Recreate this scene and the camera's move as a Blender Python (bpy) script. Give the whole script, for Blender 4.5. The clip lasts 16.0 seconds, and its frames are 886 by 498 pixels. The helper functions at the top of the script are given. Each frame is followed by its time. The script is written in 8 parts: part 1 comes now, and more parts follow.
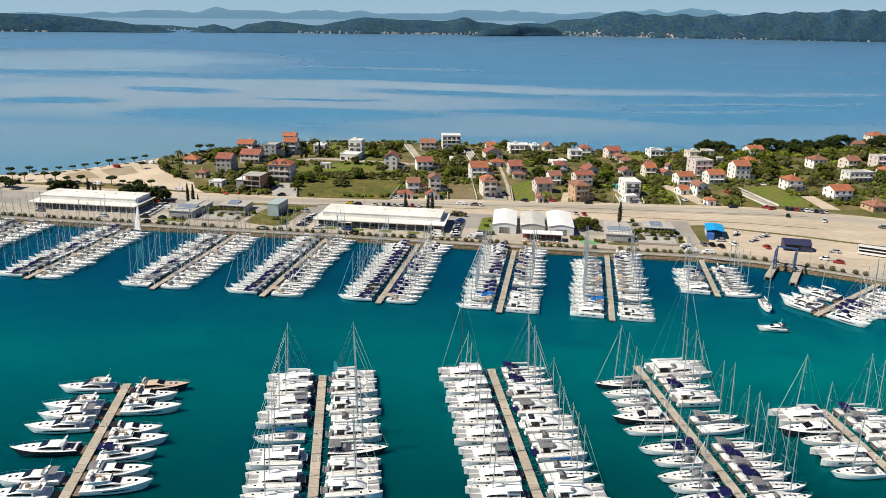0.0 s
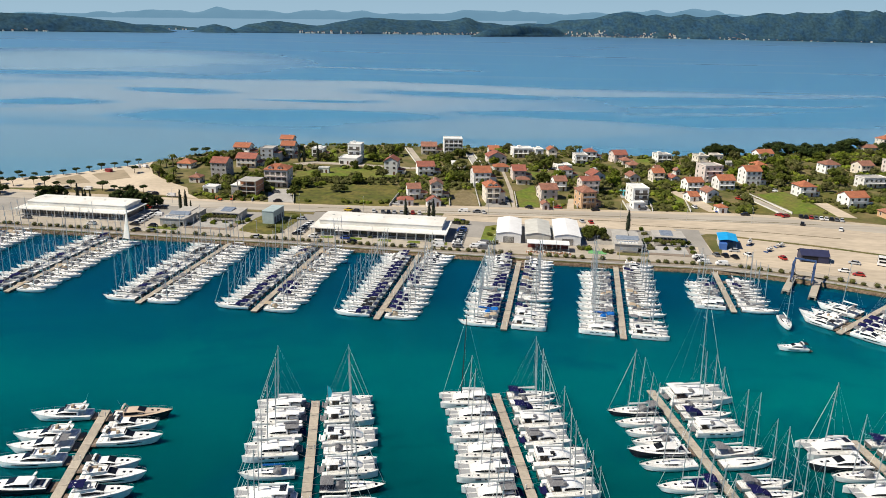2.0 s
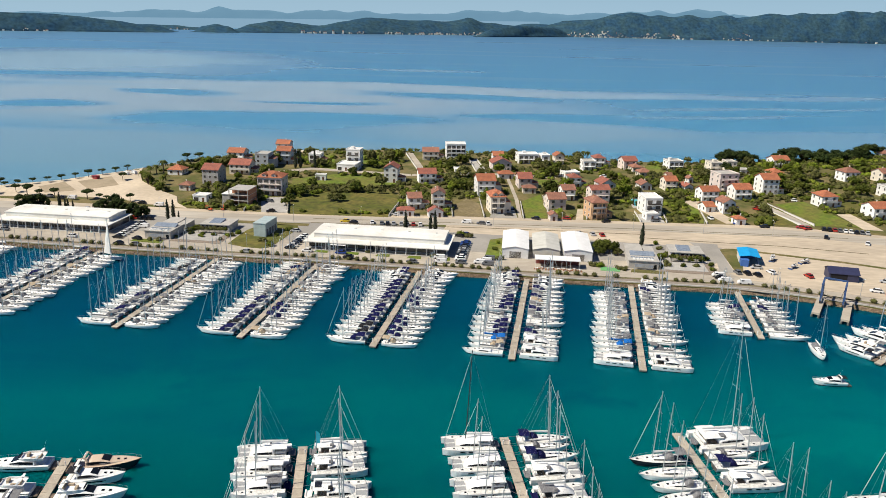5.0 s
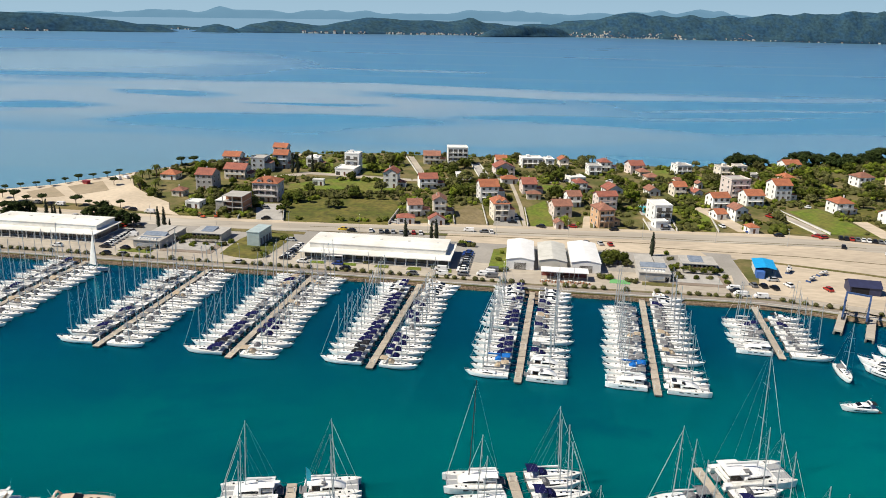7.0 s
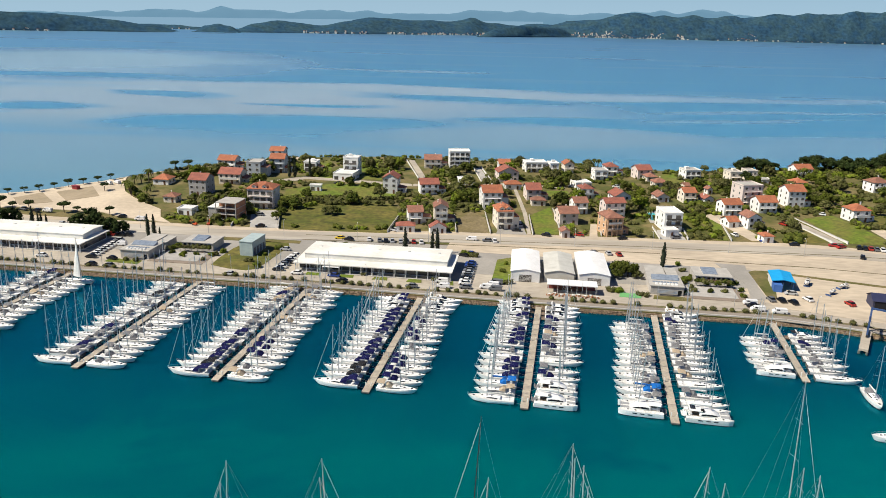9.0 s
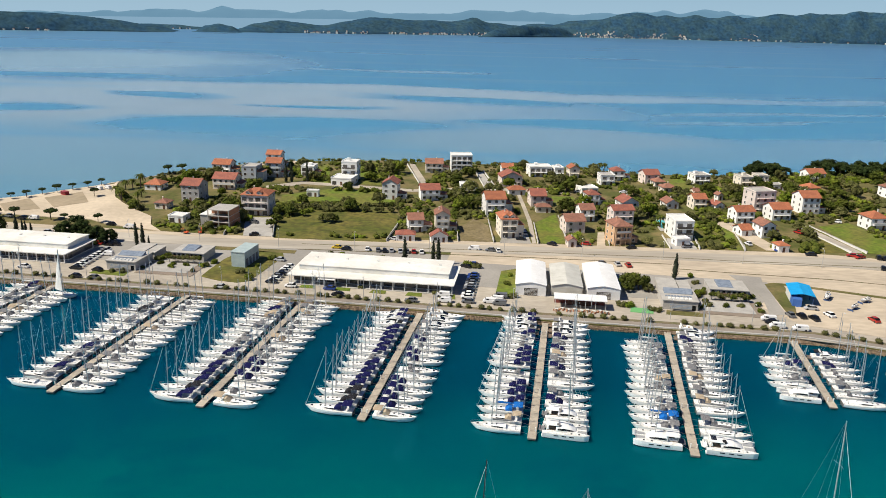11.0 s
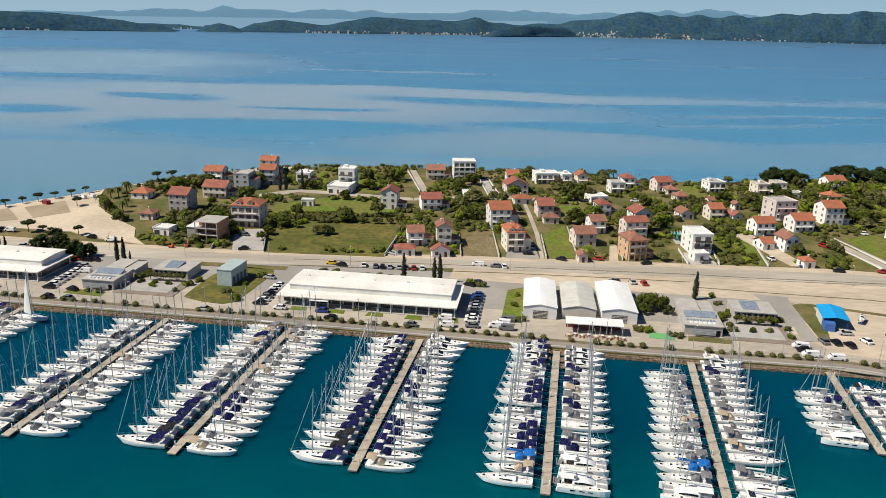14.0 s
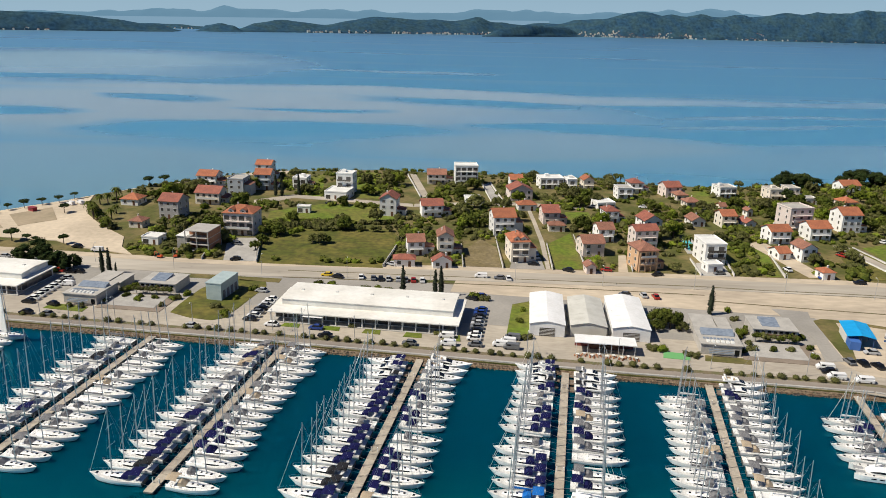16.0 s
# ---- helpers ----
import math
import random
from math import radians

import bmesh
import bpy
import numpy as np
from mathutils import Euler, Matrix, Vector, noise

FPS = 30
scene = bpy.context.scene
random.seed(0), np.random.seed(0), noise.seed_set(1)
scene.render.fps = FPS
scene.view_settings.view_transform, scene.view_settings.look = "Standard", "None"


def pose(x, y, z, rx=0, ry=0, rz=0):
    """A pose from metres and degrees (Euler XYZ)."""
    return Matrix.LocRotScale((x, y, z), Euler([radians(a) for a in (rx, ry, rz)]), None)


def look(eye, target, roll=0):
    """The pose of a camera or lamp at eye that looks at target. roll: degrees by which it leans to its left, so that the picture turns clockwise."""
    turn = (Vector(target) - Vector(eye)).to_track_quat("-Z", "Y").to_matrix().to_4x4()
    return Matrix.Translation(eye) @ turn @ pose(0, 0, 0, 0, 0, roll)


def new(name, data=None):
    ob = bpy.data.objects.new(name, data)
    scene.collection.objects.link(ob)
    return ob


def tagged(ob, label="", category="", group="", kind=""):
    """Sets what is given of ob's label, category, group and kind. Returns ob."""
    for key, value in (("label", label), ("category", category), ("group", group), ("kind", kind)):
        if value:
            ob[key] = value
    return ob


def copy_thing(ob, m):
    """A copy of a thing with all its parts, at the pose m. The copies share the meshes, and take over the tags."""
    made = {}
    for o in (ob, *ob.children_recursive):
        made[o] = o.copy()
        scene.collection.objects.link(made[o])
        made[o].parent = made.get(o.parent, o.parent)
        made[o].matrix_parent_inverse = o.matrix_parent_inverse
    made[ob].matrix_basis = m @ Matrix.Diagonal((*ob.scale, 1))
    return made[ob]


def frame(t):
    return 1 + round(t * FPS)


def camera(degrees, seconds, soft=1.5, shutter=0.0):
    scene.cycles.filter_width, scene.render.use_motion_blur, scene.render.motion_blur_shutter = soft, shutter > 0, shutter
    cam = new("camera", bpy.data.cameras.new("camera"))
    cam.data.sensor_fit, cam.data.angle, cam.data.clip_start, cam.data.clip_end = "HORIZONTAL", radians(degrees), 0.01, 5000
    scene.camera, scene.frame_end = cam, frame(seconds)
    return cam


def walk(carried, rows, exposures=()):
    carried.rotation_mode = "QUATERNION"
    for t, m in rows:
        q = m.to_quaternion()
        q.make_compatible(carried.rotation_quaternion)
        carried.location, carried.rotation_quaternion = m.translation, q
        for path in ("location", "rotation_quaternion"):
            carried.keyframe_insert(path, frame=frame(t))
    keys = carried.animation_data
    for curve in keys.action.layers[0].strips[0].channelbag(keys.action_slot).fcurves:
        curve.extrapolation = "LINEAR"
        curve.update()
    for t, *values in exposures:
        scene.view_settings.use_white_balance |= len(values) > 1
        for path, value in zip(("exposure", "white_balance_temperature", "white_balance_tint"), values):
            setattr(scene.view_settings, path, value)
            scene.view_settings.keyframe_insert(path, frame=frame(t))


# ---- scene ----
cam = camera(61.25, 16.0, soft=0.85)
# seconds, place, yaw, pitch and lean of a level flight over the harbour
FLIGHT = [
    (0.0, 4.537, -12.797, 88.005, 0.710, -17.120, 1.152),
    (1.0, 4.344, -6.249, 88.063, 0.758, -17.114, 1.194),
    (2.0, 4.151, 0.313, 88.115, 0.806, -17.108, 1.233),
    (3.0, 3.958, 6.889, 88.162, 0.855, -17.104, 1.268),
    (4.0, 3.764, 13.478, 88.204, 0.904, -17.101, 1.299),
    (5.0, 3.571, 20.081, 88.240, 0.953, -17.099, 1.326),
    (6.0, 3.377, 26.698, 88.272, 1.003, -17.099, 1.350),
    (7.0, 3.183, 33.328, 88.298, 1.053, -17.100, 1.370),
    (8.0, 2.989, 39.972, 88.319, 1.104, -17.102, 1.386),
    (9.0, 2.795, 46.630, 88.334, 1.155, -17.106, 1.399),
    (10.0, 2.600, 53.301, 88.345, 1.206, -17.110, 1.408),
    (11.0, 2.406, 59.986, 88.350, 1.258, -17.116, 1.413),
    (12.0, 2.211, 66.685, 88.350, 1.310, -17.124, 1.415),
    (13.0, 2.016, 73.397, 88.344, 1.363, -17.132, 1.412),
    (14.0, 1.821, 80.123, 88.334, 1.416, -17.142, 1.407),
    (15.0, 1.626, 86.862, 88.318, 1.469, -17.153, 1.397),
    (16.0, 1.431, 93.616, 88.297, 1.523, -17.166, 1.384),
]
walk(cam, [(t, pose(x, y, z, 90 + pitch, 0, yaw) @ pose(0, 0, 0, 0, 0, lean)) for t, x, y, z, yaw, pitch, lean in FLIGHT],
     [(0.0, 0.26), (4.0, 0.28), (8.5, 0.34), (12.0, 0.24), (15.0, 0.14), (16.0, 0.12)])

# ---- light ----
SUN_AZ, SUN_EL = -108.0, 51.0      # degrees from +y (minus: towards -x), degrees up
world = bpy.data.worlds.new("sky")
scene.world = world
world.use_nodes = True
wn = world.node_tree
sky = wn.nodes.new("ShaderNodeTexSky")
sky.sky_type = "NISHITA"
sky.sun_disc = False
sky.sun_elevation, sky.sun_rotation = radians(SUN_EL), radians(SUN_AZ)
sky.air_density, sky.dust_density, sky.ozone_density = 1.0, 0.0, 2.0
wn.nodes["Background"].inputs[1].default_value = 0.043
tint = wn.nodes.new("ShaderNodeMix")
tint.data_type, tint.blend_type = "RGBA", "MULTIPLY"
tint.inputs[0].default_value, tint.inputs[7].default_value = 1.0, (0.46, 0.70, 1.12, 1.0)   # clear spring haze over the sea
wn.links.new(sky.outputs[0], tint.inputs[6])
# sea haze, brightest at the horizon all the way round
co_ = wn.nodes.new("ShaderNodeTexCoord")
up_ = wn.nodes.new("ShaderNodeSeparateXYZ")
wn.links.new(co_.outputs["Generated"], up_.inputs[0])
thick = wn.nodes.new("ShaderNodeMapRange")
thick.interpolation_type = "SMOOTHERSTEP"
for k_, v_ in zip((1, 2, 3, 4), (-0.12, 0.34, 0.92, 0.0)):
    thick.inputs[k_].default_value = v_
wn.links.new(up_.outputs[2], thick.inputs[0])
haze = wn.nodes.new("ShaderNodeMix")
haze.data_type = "RGBA"
haze.inputs[7].default_value = (7.4, 11.0, 13.9, 1.0)
wn.links.new(thick.outputs[0], haze.inputs[0])
wn.links.new(tint.outputs[2], haze.inputs[6])
wn.links.new(haze.outputs[2], wn.nodes["Background"].inputs[0])
sun = new("sun", bpy.data.lights.new("sun", "SUN"))
sun.data.energy, sun.data.angle, sun.data.color = 5.2, radians(0.53), (1.0, 0.92, 0.77)
_az, _el = radians(SUN_AZ), radians(SUN_EL)
sun.matrix_world = look(Vector((math.sin(_az) * math.cos(_el), math.cos(_az) * math.cos(_el), math.sin(_el))) * 300, (0, 0, 0))

# ---- materials ----
MATS = {}


def material(name, base, rough=0.6, metal=0.0, second=None, size=1.0, grain=0.0, grain_size=8.0, bump=0.0, bump_size=6.0, vary=0.0, spec=0.5, wave=None, stretch=None):
    """Principled surface: base mottled with second at a large scale and a fine grain, relief, and a per-object change of value."""
    if name in MATS:
        return MATS[name]
    m = bpy.data.materials.new(name)
    m.use_nodes = True
    nt = m.node_tree
    b = nt.nodes["Principled BSDF"]
    b.inputs["Roughness"].default_value, b.inputs["Metallic"].default_value = rough, metal
    b.inputs["Specular IOR Level"].default_value = spec
    co = nt.nodes.new("ShaderNodeTexCoord")
    out = None

    def noise_node(scale, detail=3.0):
        n = nt.nodes.new("ShaderNodeTexNoise")
        n.inputs["Scale"].default_value, n.inputs["Detail"].default_value = scale, detail
        if stretch:
            mp = nt.nodes.new("ShaderNodeMapping")
            mp.inputs["Scale"].default_value = stretch
            mp.inputs["Rotation"].default_value = (0, 0, 0.08)
            nt.links.new(co.outputs["Object"], mp.inputs[0])
            nt.links.new(mp.outputs[0], n.inputs["Vector"])
        else:
            nt.links.new(co.outputs["Object"], n.inputs["Vector"])
        return n

    def mix(kind, fac, a, c):
        x = nt.nodes.new("ShaderNodeMix")
        x.data_type, x.blend_type = "RGBA", kind
        for sock, v in ((x.inputs[0], fac), (x.inputs[6], a), (x.inputs[7], c)):
            if hasattr(v, "default_value"):
                nt.links.new(v, sock)
            else:
                sock.default_value = v
        return x.outputs[2]

    def ramp(src, lo, hi):
        r = nt.nodes.new("ShaderNodeMapRange")
        r.inputs[1].default_value, r.inputs[2].default_value = lo, hi
        nt.links.new(src, r.inputs[0])
        return r.outputs[0]

    out = (*base, 1.0)
    if second:
        out = mix("MIX", ramp(noise_node(size, 4.0).outputs[0], 0.38, 0.62), out, (*second, 1.0))
    if wave:
        w = nt.nodes.new("ShaderNodeTexWave")
        w.inputs["Scale"].default_value, w.inputs["Distortion"].default_value = wave, 0.6
        nt.links.new(co.outputs["Object"], w.inputs["Vector"])
        out = mix("MULTIPLY", 0.35, out, w.outputs[0])
    if grain:
        g = ramp(noise_node(grain_size, 5.0).outputs[0], 0.3, 0.7)
        v = nt.nodes.new("ShaderNodeMapRange")
        v.inputs[3].default_value, v.inputs[4].default_value = 1 - grain, 1 + grain
        nt.links.new(g, v.inputs[0])
        hsv = nt.nodes.new("ShaderNodeHueSaturation")
        nt.links.new(v.outputs[0], hsv.inputs["Value"])
        if hasattr(out, "default_value"):
            nt.links.new(out, hsv.inputs["Color"])
        else:
            hsv.inputs["Color"].default_value = out
        out = hsv.outputs[0]
    if vary:
        oi = nt.nodes.new("ShaderNodeObjectInfo")
        v = nt.nodes.new("ShaderNodeMapRange")
        v.inputs[3].default_value, v.inputs[4].default_value = 1 - vary, 1 + vary
        nt.links.new(oi.outputs["Random"], v.inputs[0])
        hsv = nt.nodes.new("ShaderNodeHueSaturation")
        nt.links.new(v.outputs[0], hsv.inputs["Value"])
        if hasattr(out, "default_value"):
            nt.links.new(out, hsv.inputs["Color"])
        else:
            hsv.inputs["Color"].default_value = out
        out = hsv.outputs[0]
    if hasattr(out, "default_value"):
        nt.links.new(out, b.inputs["Base Color"])
    else:
        b.inputs["Base Color"].default_value = out
    if bump:
        bm_ = nt.nodes.new("ShaderNodeBump")
        bm_.inputs["Strength"].default_value, bm_.inputs["Distance"].default_value = bump, 0.05
        nt.links.new(noise_node(bump_size, 4.0).outputs[0], bm_.inputs["Height"])
        nt.links.new(bm_.outputs[0], b.inputs["Normal"])
    MATS[name] = m
    return m


GEL = material("white_gelcoat", (0.82, 0.82, 0.81), 0.25, second=(0.75, 0.75, 0.74), size=0.7, grain=0.06, grain_size=3, vary=0.10)
DECK = material("nonskid_deck", (0.74, 0.735, 0.71), 0.55, second=(0.60, 0.595, 0.57), size=1.6, grain=0.14, vary=0.12)
TEAK = material("weathered_teak", (0.10, 0.072, 0.05), 0.7, second=(0.18, 0.135, 0.10), size=2, grain=0.15, grain_size=14, vary=0.1)
GLASS = material("dark_glass", (0.008, 0.010, 0.013), 0.08, spec=0.35)
ALU = material("anodised_aluminium", (0.55, 0.56, 0.58), 0.35, metal=0.6, grain=0.05)
STEEL = material("stainless_wire", (0.45, 0.46, 0.48), 0.3, metal=0.7)
SAIL = material("sail_cloth", (0.72, 0.72, 0.70), 0.8, grain=0.08, grain_size=4)
NAVY = material("navy_canvas", (0.006, 0.007, 0.045), 0.9, second=(0.011, 0.012, 0.07), size=2, grain=0.2, bump=0.3, spec=0.1)
GREYC = material("grey_canvas", (0.20, 0.20, 0.21), 0.85, second=(0.14, 0.14, 0.15), size=2, grain=0.15, bump=0.3, spec=0.15)
TANC = material("sand_canvas", (0.42, 0.34, 0.25), 0.85, second=(0.36, 0.29, 0.21), size=2, grain=0.12, bump=0.3, spec=0.15)
BLACKC = material("black_canvas", (0.018, 0.018, 0.022), 0.8, grain=0.3, bump=0.3, spec=0.15)
BLUEC = material("bright_blue_canvas", (0.01, 0.12, 0.42), 0.8, grain=0.15, bump=0.3, spec=0.15)
TURQ = material("turquoise_cloth", (0.02, 0.42, 0.55), 0.8, grain=0.1)
DARKHULL = material("dark_hull_paint", (0.02, 0.02, 0.028), 0.15, grain=0.1)
BEIGEGEL = material("beige_gelcoat", (0.55, 0.43, 0.33), 0.25, grain=0.05)
BOOT = material("navy_boot_stripe", (0.012, 0.014, 0.03), 0.4, grain=0.2)
# dark stern colour: teak plus the painted shade of an open transom
SHADED_TRANSOM = material("shaded_open_transom", (0.10, 0.085, 0.07), 0.6, second=(0.16, 0.15, 0.14), size=1.5, grain=0.2)
ROPE = material("mooring_rope", (0.35, 0.34, 0.31), 0.9, grain=0.1)
RUBBER = material("rubber", (0.02, 0.02, 0.022), 0.8, grain=0.2)
FENDER = material("white_vinyl", (0.7, 0.7, 0.68), 0.4, grain=0.1)
PLANK = material("pier_planks", (0.42, 0.37, 0.30), 0.85, second=(0.34, 0.30, 0.25), size=0.8, grain=0.14, grain_size=9, bump=0.3, vary=0.12)
CONC = material("concrete", (0.40, 0.385, 0.36), 0.9, second=(0.33, 0.315, 0.295), size=0.25, grain=0.1, grain_size=2.5, bump=0.3, vary=0.05)
CONC_DARK = material("wet_concrete", (0.16, 0.15, 0.135), 0.8, second=(0.1, 0.1, 0.09), size=0.8, grain=0.15)
ASPHALT = material("worn_asphalt", (0.32, 0.30, 0.272), 0.92, second=(0.26, 0.245, 0.222), size=0.06, grain=0.07, grain_size=1.2, bump=0.2)
ROAD = material("bleached_road", (0.43, 0.39, 0.33), 0.92, second=(0.33, 0.295, 0.245), size=0.08, grain=0.10, grain_size=0.5, bump=0.2, stretch=(0.15, 1.0, 1.0))
PAVING = material("promenade_paving", (0.41, 0.365, 0.30), 0.9, second=(0.335, 0.295, 0.245), size=0.1, grain=0.12, grain_size=0.9, bump=0.2, stretch=(0.4, 1.0, 1.0))
WALKWAY = material("walkway_asphalt", (0.26, 0.225, 0.19), 0.92, second=(0.215, 0.185, 0.16), size=0.15, grain=0.1, grain_size=1.2, stretch=(0.3, 1.0, 1.0))
BED = material("planting_bed", (0.17, 0.135, 0.085), 0.95, second=(0.12, 0.115, 0.05), size=0.5, grain=0.2, grain_size=2)
COURT = material("packed_court", (0.34, 0.275, 0.19), 0.95, second=(0.28, 0.23, 0.155), size=0.08, grain=0.1, grain_size=0.6)
SAND = material("pale_sand", (0.50, 0.42, 0.32), 0.95, second=(0.41, 0.345, 0.265), size=0.06, grain=0.13, grain_size=0.5, bump=0.3, stretch=(0.4, 1.0, 1.0))
BEACHSAND = material("beach_sand", (0.56, 0.47, 0.355), 0.95, second=(0.46, 0.385, 0.29), size=0.045, grain=0.10, grain_size=0.5, bump=0.3)
EARTH = material("dry_grass_earth", (0.072, 0.078, 0.012), 0.95, second=(0.165, 0.130, 0.050), size=0.09, grain=0.22, grain_size=0.6, bump=0.6, bump_size=2)
GRASS = material("field_grass", (0.068, 0.078, 0.006), 0.95, second=(0.125, 0.108, 0.020), size=0.07, grain=0.40, grain_size=0.45, bump=0.6, bump_size=2)
LAWN = material("bright_lawn", (0.105, 0.150, 0.008), 0.95, second=(0.130, 0.130, 0.020), size=0.10, grain=0.32, grain_size=0.6, bump=0.6, bump_size=3)
ROCK = material("quay_boulders", (0.26, 0.19, 0.125), 0.95, second=(0.13, 0.088, 0.056), size=1.3, grain=0.22, grain_size=5, bump=0.6, vary=0.28)
LEAF = material("leaf_green", (0.046, 0.064, 0.009), 0.9, second=(0.092, 0.102, 0.018), size=0.5, grain=0.4, grain_size=2.2, vary=0.35, spec=0.12)
LEAF_BRIGHT = material("spring_leaf_green", (0.085, 0.118, 0.010), 0.9, second=(0.120, 0.135, 0.020), size=0.5, grain=0.4, grain_size=2.2, vary=0.35, spec=0.12)
OLIVE = material("olive_leaf", (0.125, 0.124, 0.046), 0.9, second=(0.080, 0.088, 0.022), size=0.6, grain=0.35, grain_size=2.2, vary=0.3, spec=0.12)
PINE = material("pine_needles", (0.020, 0.034, 0.009), 0.9, second=(0.034, 0.048, 0.012), size=0.4, grain=0.4, grain_size=2, vary=0.2, spec=0.12)
CYPR = material("cypress_foliage", (0.014, 0.022, 0.010), 0.9, second=(0.022, 0.03, 0.012), size=0.8, grain=0.3, vary=0.2)
HEDGE = material("clipped_shrub", (0.070, 0.075, 0.014), 0.85, second=(0.095, 0.09, 0.022), size=1.2, grain=0.3, grain_size=4, vary=0.2)
BARK = material("bark", (0.10, 0.075, 0.055), 0.95, second=(0.06, 0.045, 0.035), size=2, grain=0.2)
WALLS = {
    "white": material("white_render", (0.82, 0.82, 0.80), 0.85, second=(0.76, 0.75, 0.73), size=0.25, grain=0.05, grain_size=2, vary=0.05),
    "cream": material("cream_render", (0.72, 0.66, 0.57), 0.88, second=(0.65, 0.59, 0.5), size=0.25, grain=0.06, grain_size=2, vary=0.08),
    "pale": material("pale_render", (0.72, 0.71, 0.69), 0.88, second=(0.65, 0.64, 0.62), size=0.25, grain=0.06, grain_size=2, vary=0.07),
    "grey": material("grey_render", (0.42, 0.40, 0.39), 0.88, second=(0.36, 0.345, 0.335), size=0.25, grain=0.06, grain_size=2),
    "pink": material("rose_render", (0.70, 0.61, 0.56), 0.88, second=(0.63, 0.54, 0.50), size=0.25, grain=0.06, grain_size=2, vary=0.06),
    "orange": material("apricot_render", (0.60, 0.40, 0.25), 0.88, second=(0.54, 0.34, 0.20), size=0.25, grain=0.06, grain_size=2),
    "bluegrey": material("blue_grey_render", (0.43, 0.47, 0.50), 0.88, second=(0.38, 0.42, 0.45), size=0.25, grain=0.05, grain_size=2),
    "brick": material("bare_brick", (0.42, 0.19, 0.10), 0.9, second=(0.34, 0.16, 0.09), size=0.8, grain=0.12, grain_size=6),
}
ROOFS = {
    "tile": material("orange_roof_tiles", (0.44, 0.155, 0.075), 0.85, second=(0.35, 0.12, 0.062), size=0.5, grain=0.14, grain_size=3, vary=0.12, wave=1.2),
    "red": material("red_roof_tiles", (0.34, 0.115, 0.075), 0.85, second=(0.26, 0.09, 0.066), size=0.5, grain=0.14, grain_size=3, vary=0.12, wave=1.2),
    "rust": material("weathered_roof_tiles", (0.33, 0.15, 0.10), 0.88, second=(0.25, 0.115, 0.08), size=0.5, grain=0.16, grain_size=3, vary=0.12, wave=1.2),
    "white": material("white_roof_membrane", (0.72, 0.72, 0.70), 0.8, second=(0.62, 0.62, 0.60), size=0.2, grain=0.05, grain_size=1.5),
    "concrete": material("roof_screed", (0.42, 0.40, 0.37), 0.9, second=(0.35, 0.335, 0.31), size=0.3, grain=0.08, grain_size=2),
}
TENT = material("white_tarpaulin", (0.80, 0.80, 0.80), 0.55, second=(0.72, 0.72, 0.71), size=0.25, grain=0.05, grain_size=1.5, bump=0.15, bump_size=1.0)
HALLROOF = material("hall_roof_sheet", (0.76, 0.75, 0.71), 0.6, second=(0.66, 0.64, 0.59), size=0.12, grain=0.06, grain_size=0.8)
HALLSIDE = material("hall_wall_panel", (0.60, 0.60, 0.58), 0.6, second=(0.52, 0.52, 0.5), size=0.3, grain=0.05)
BLUEROOF = material("bright_blue_sheet", (0.01, 0.33, 0.70), 0.5, second=(0.01, 0.29, 0.62), size=0.4, grain=0.05)
BLUEWALL = material("blue_wall_paint", (0.05, 0.14, 0.42), 0.6, grain=0.08)
NAVYSHED = material("dark_blue_cladding", (0.025, 0.028, 0.07), 0.5, second=(0.03, 0.035, 0.085), size=0.5, grain=0.1)
STEELBLUE = material("blue_painted_steel", (0.04, 0.08, 0.20), 0.5, grain=0.1)
WINDOWGLASS = material("house_glass", (0.075, 0.075, 0.075), 0.12, second=(0.14, 0.12, 0.10), size=0.15, vary=0.5)
FRAME = material("white_window_frame", (0.65, 0.65, 0.63), 0.5)
WOOD = material("brown_wood", (0.12, 0.055, 0.03), 0.7, grain=0.2)
PAINT = material("road_paint", (0.7, 0.7, 0.68), 0.8, grain=0.1)


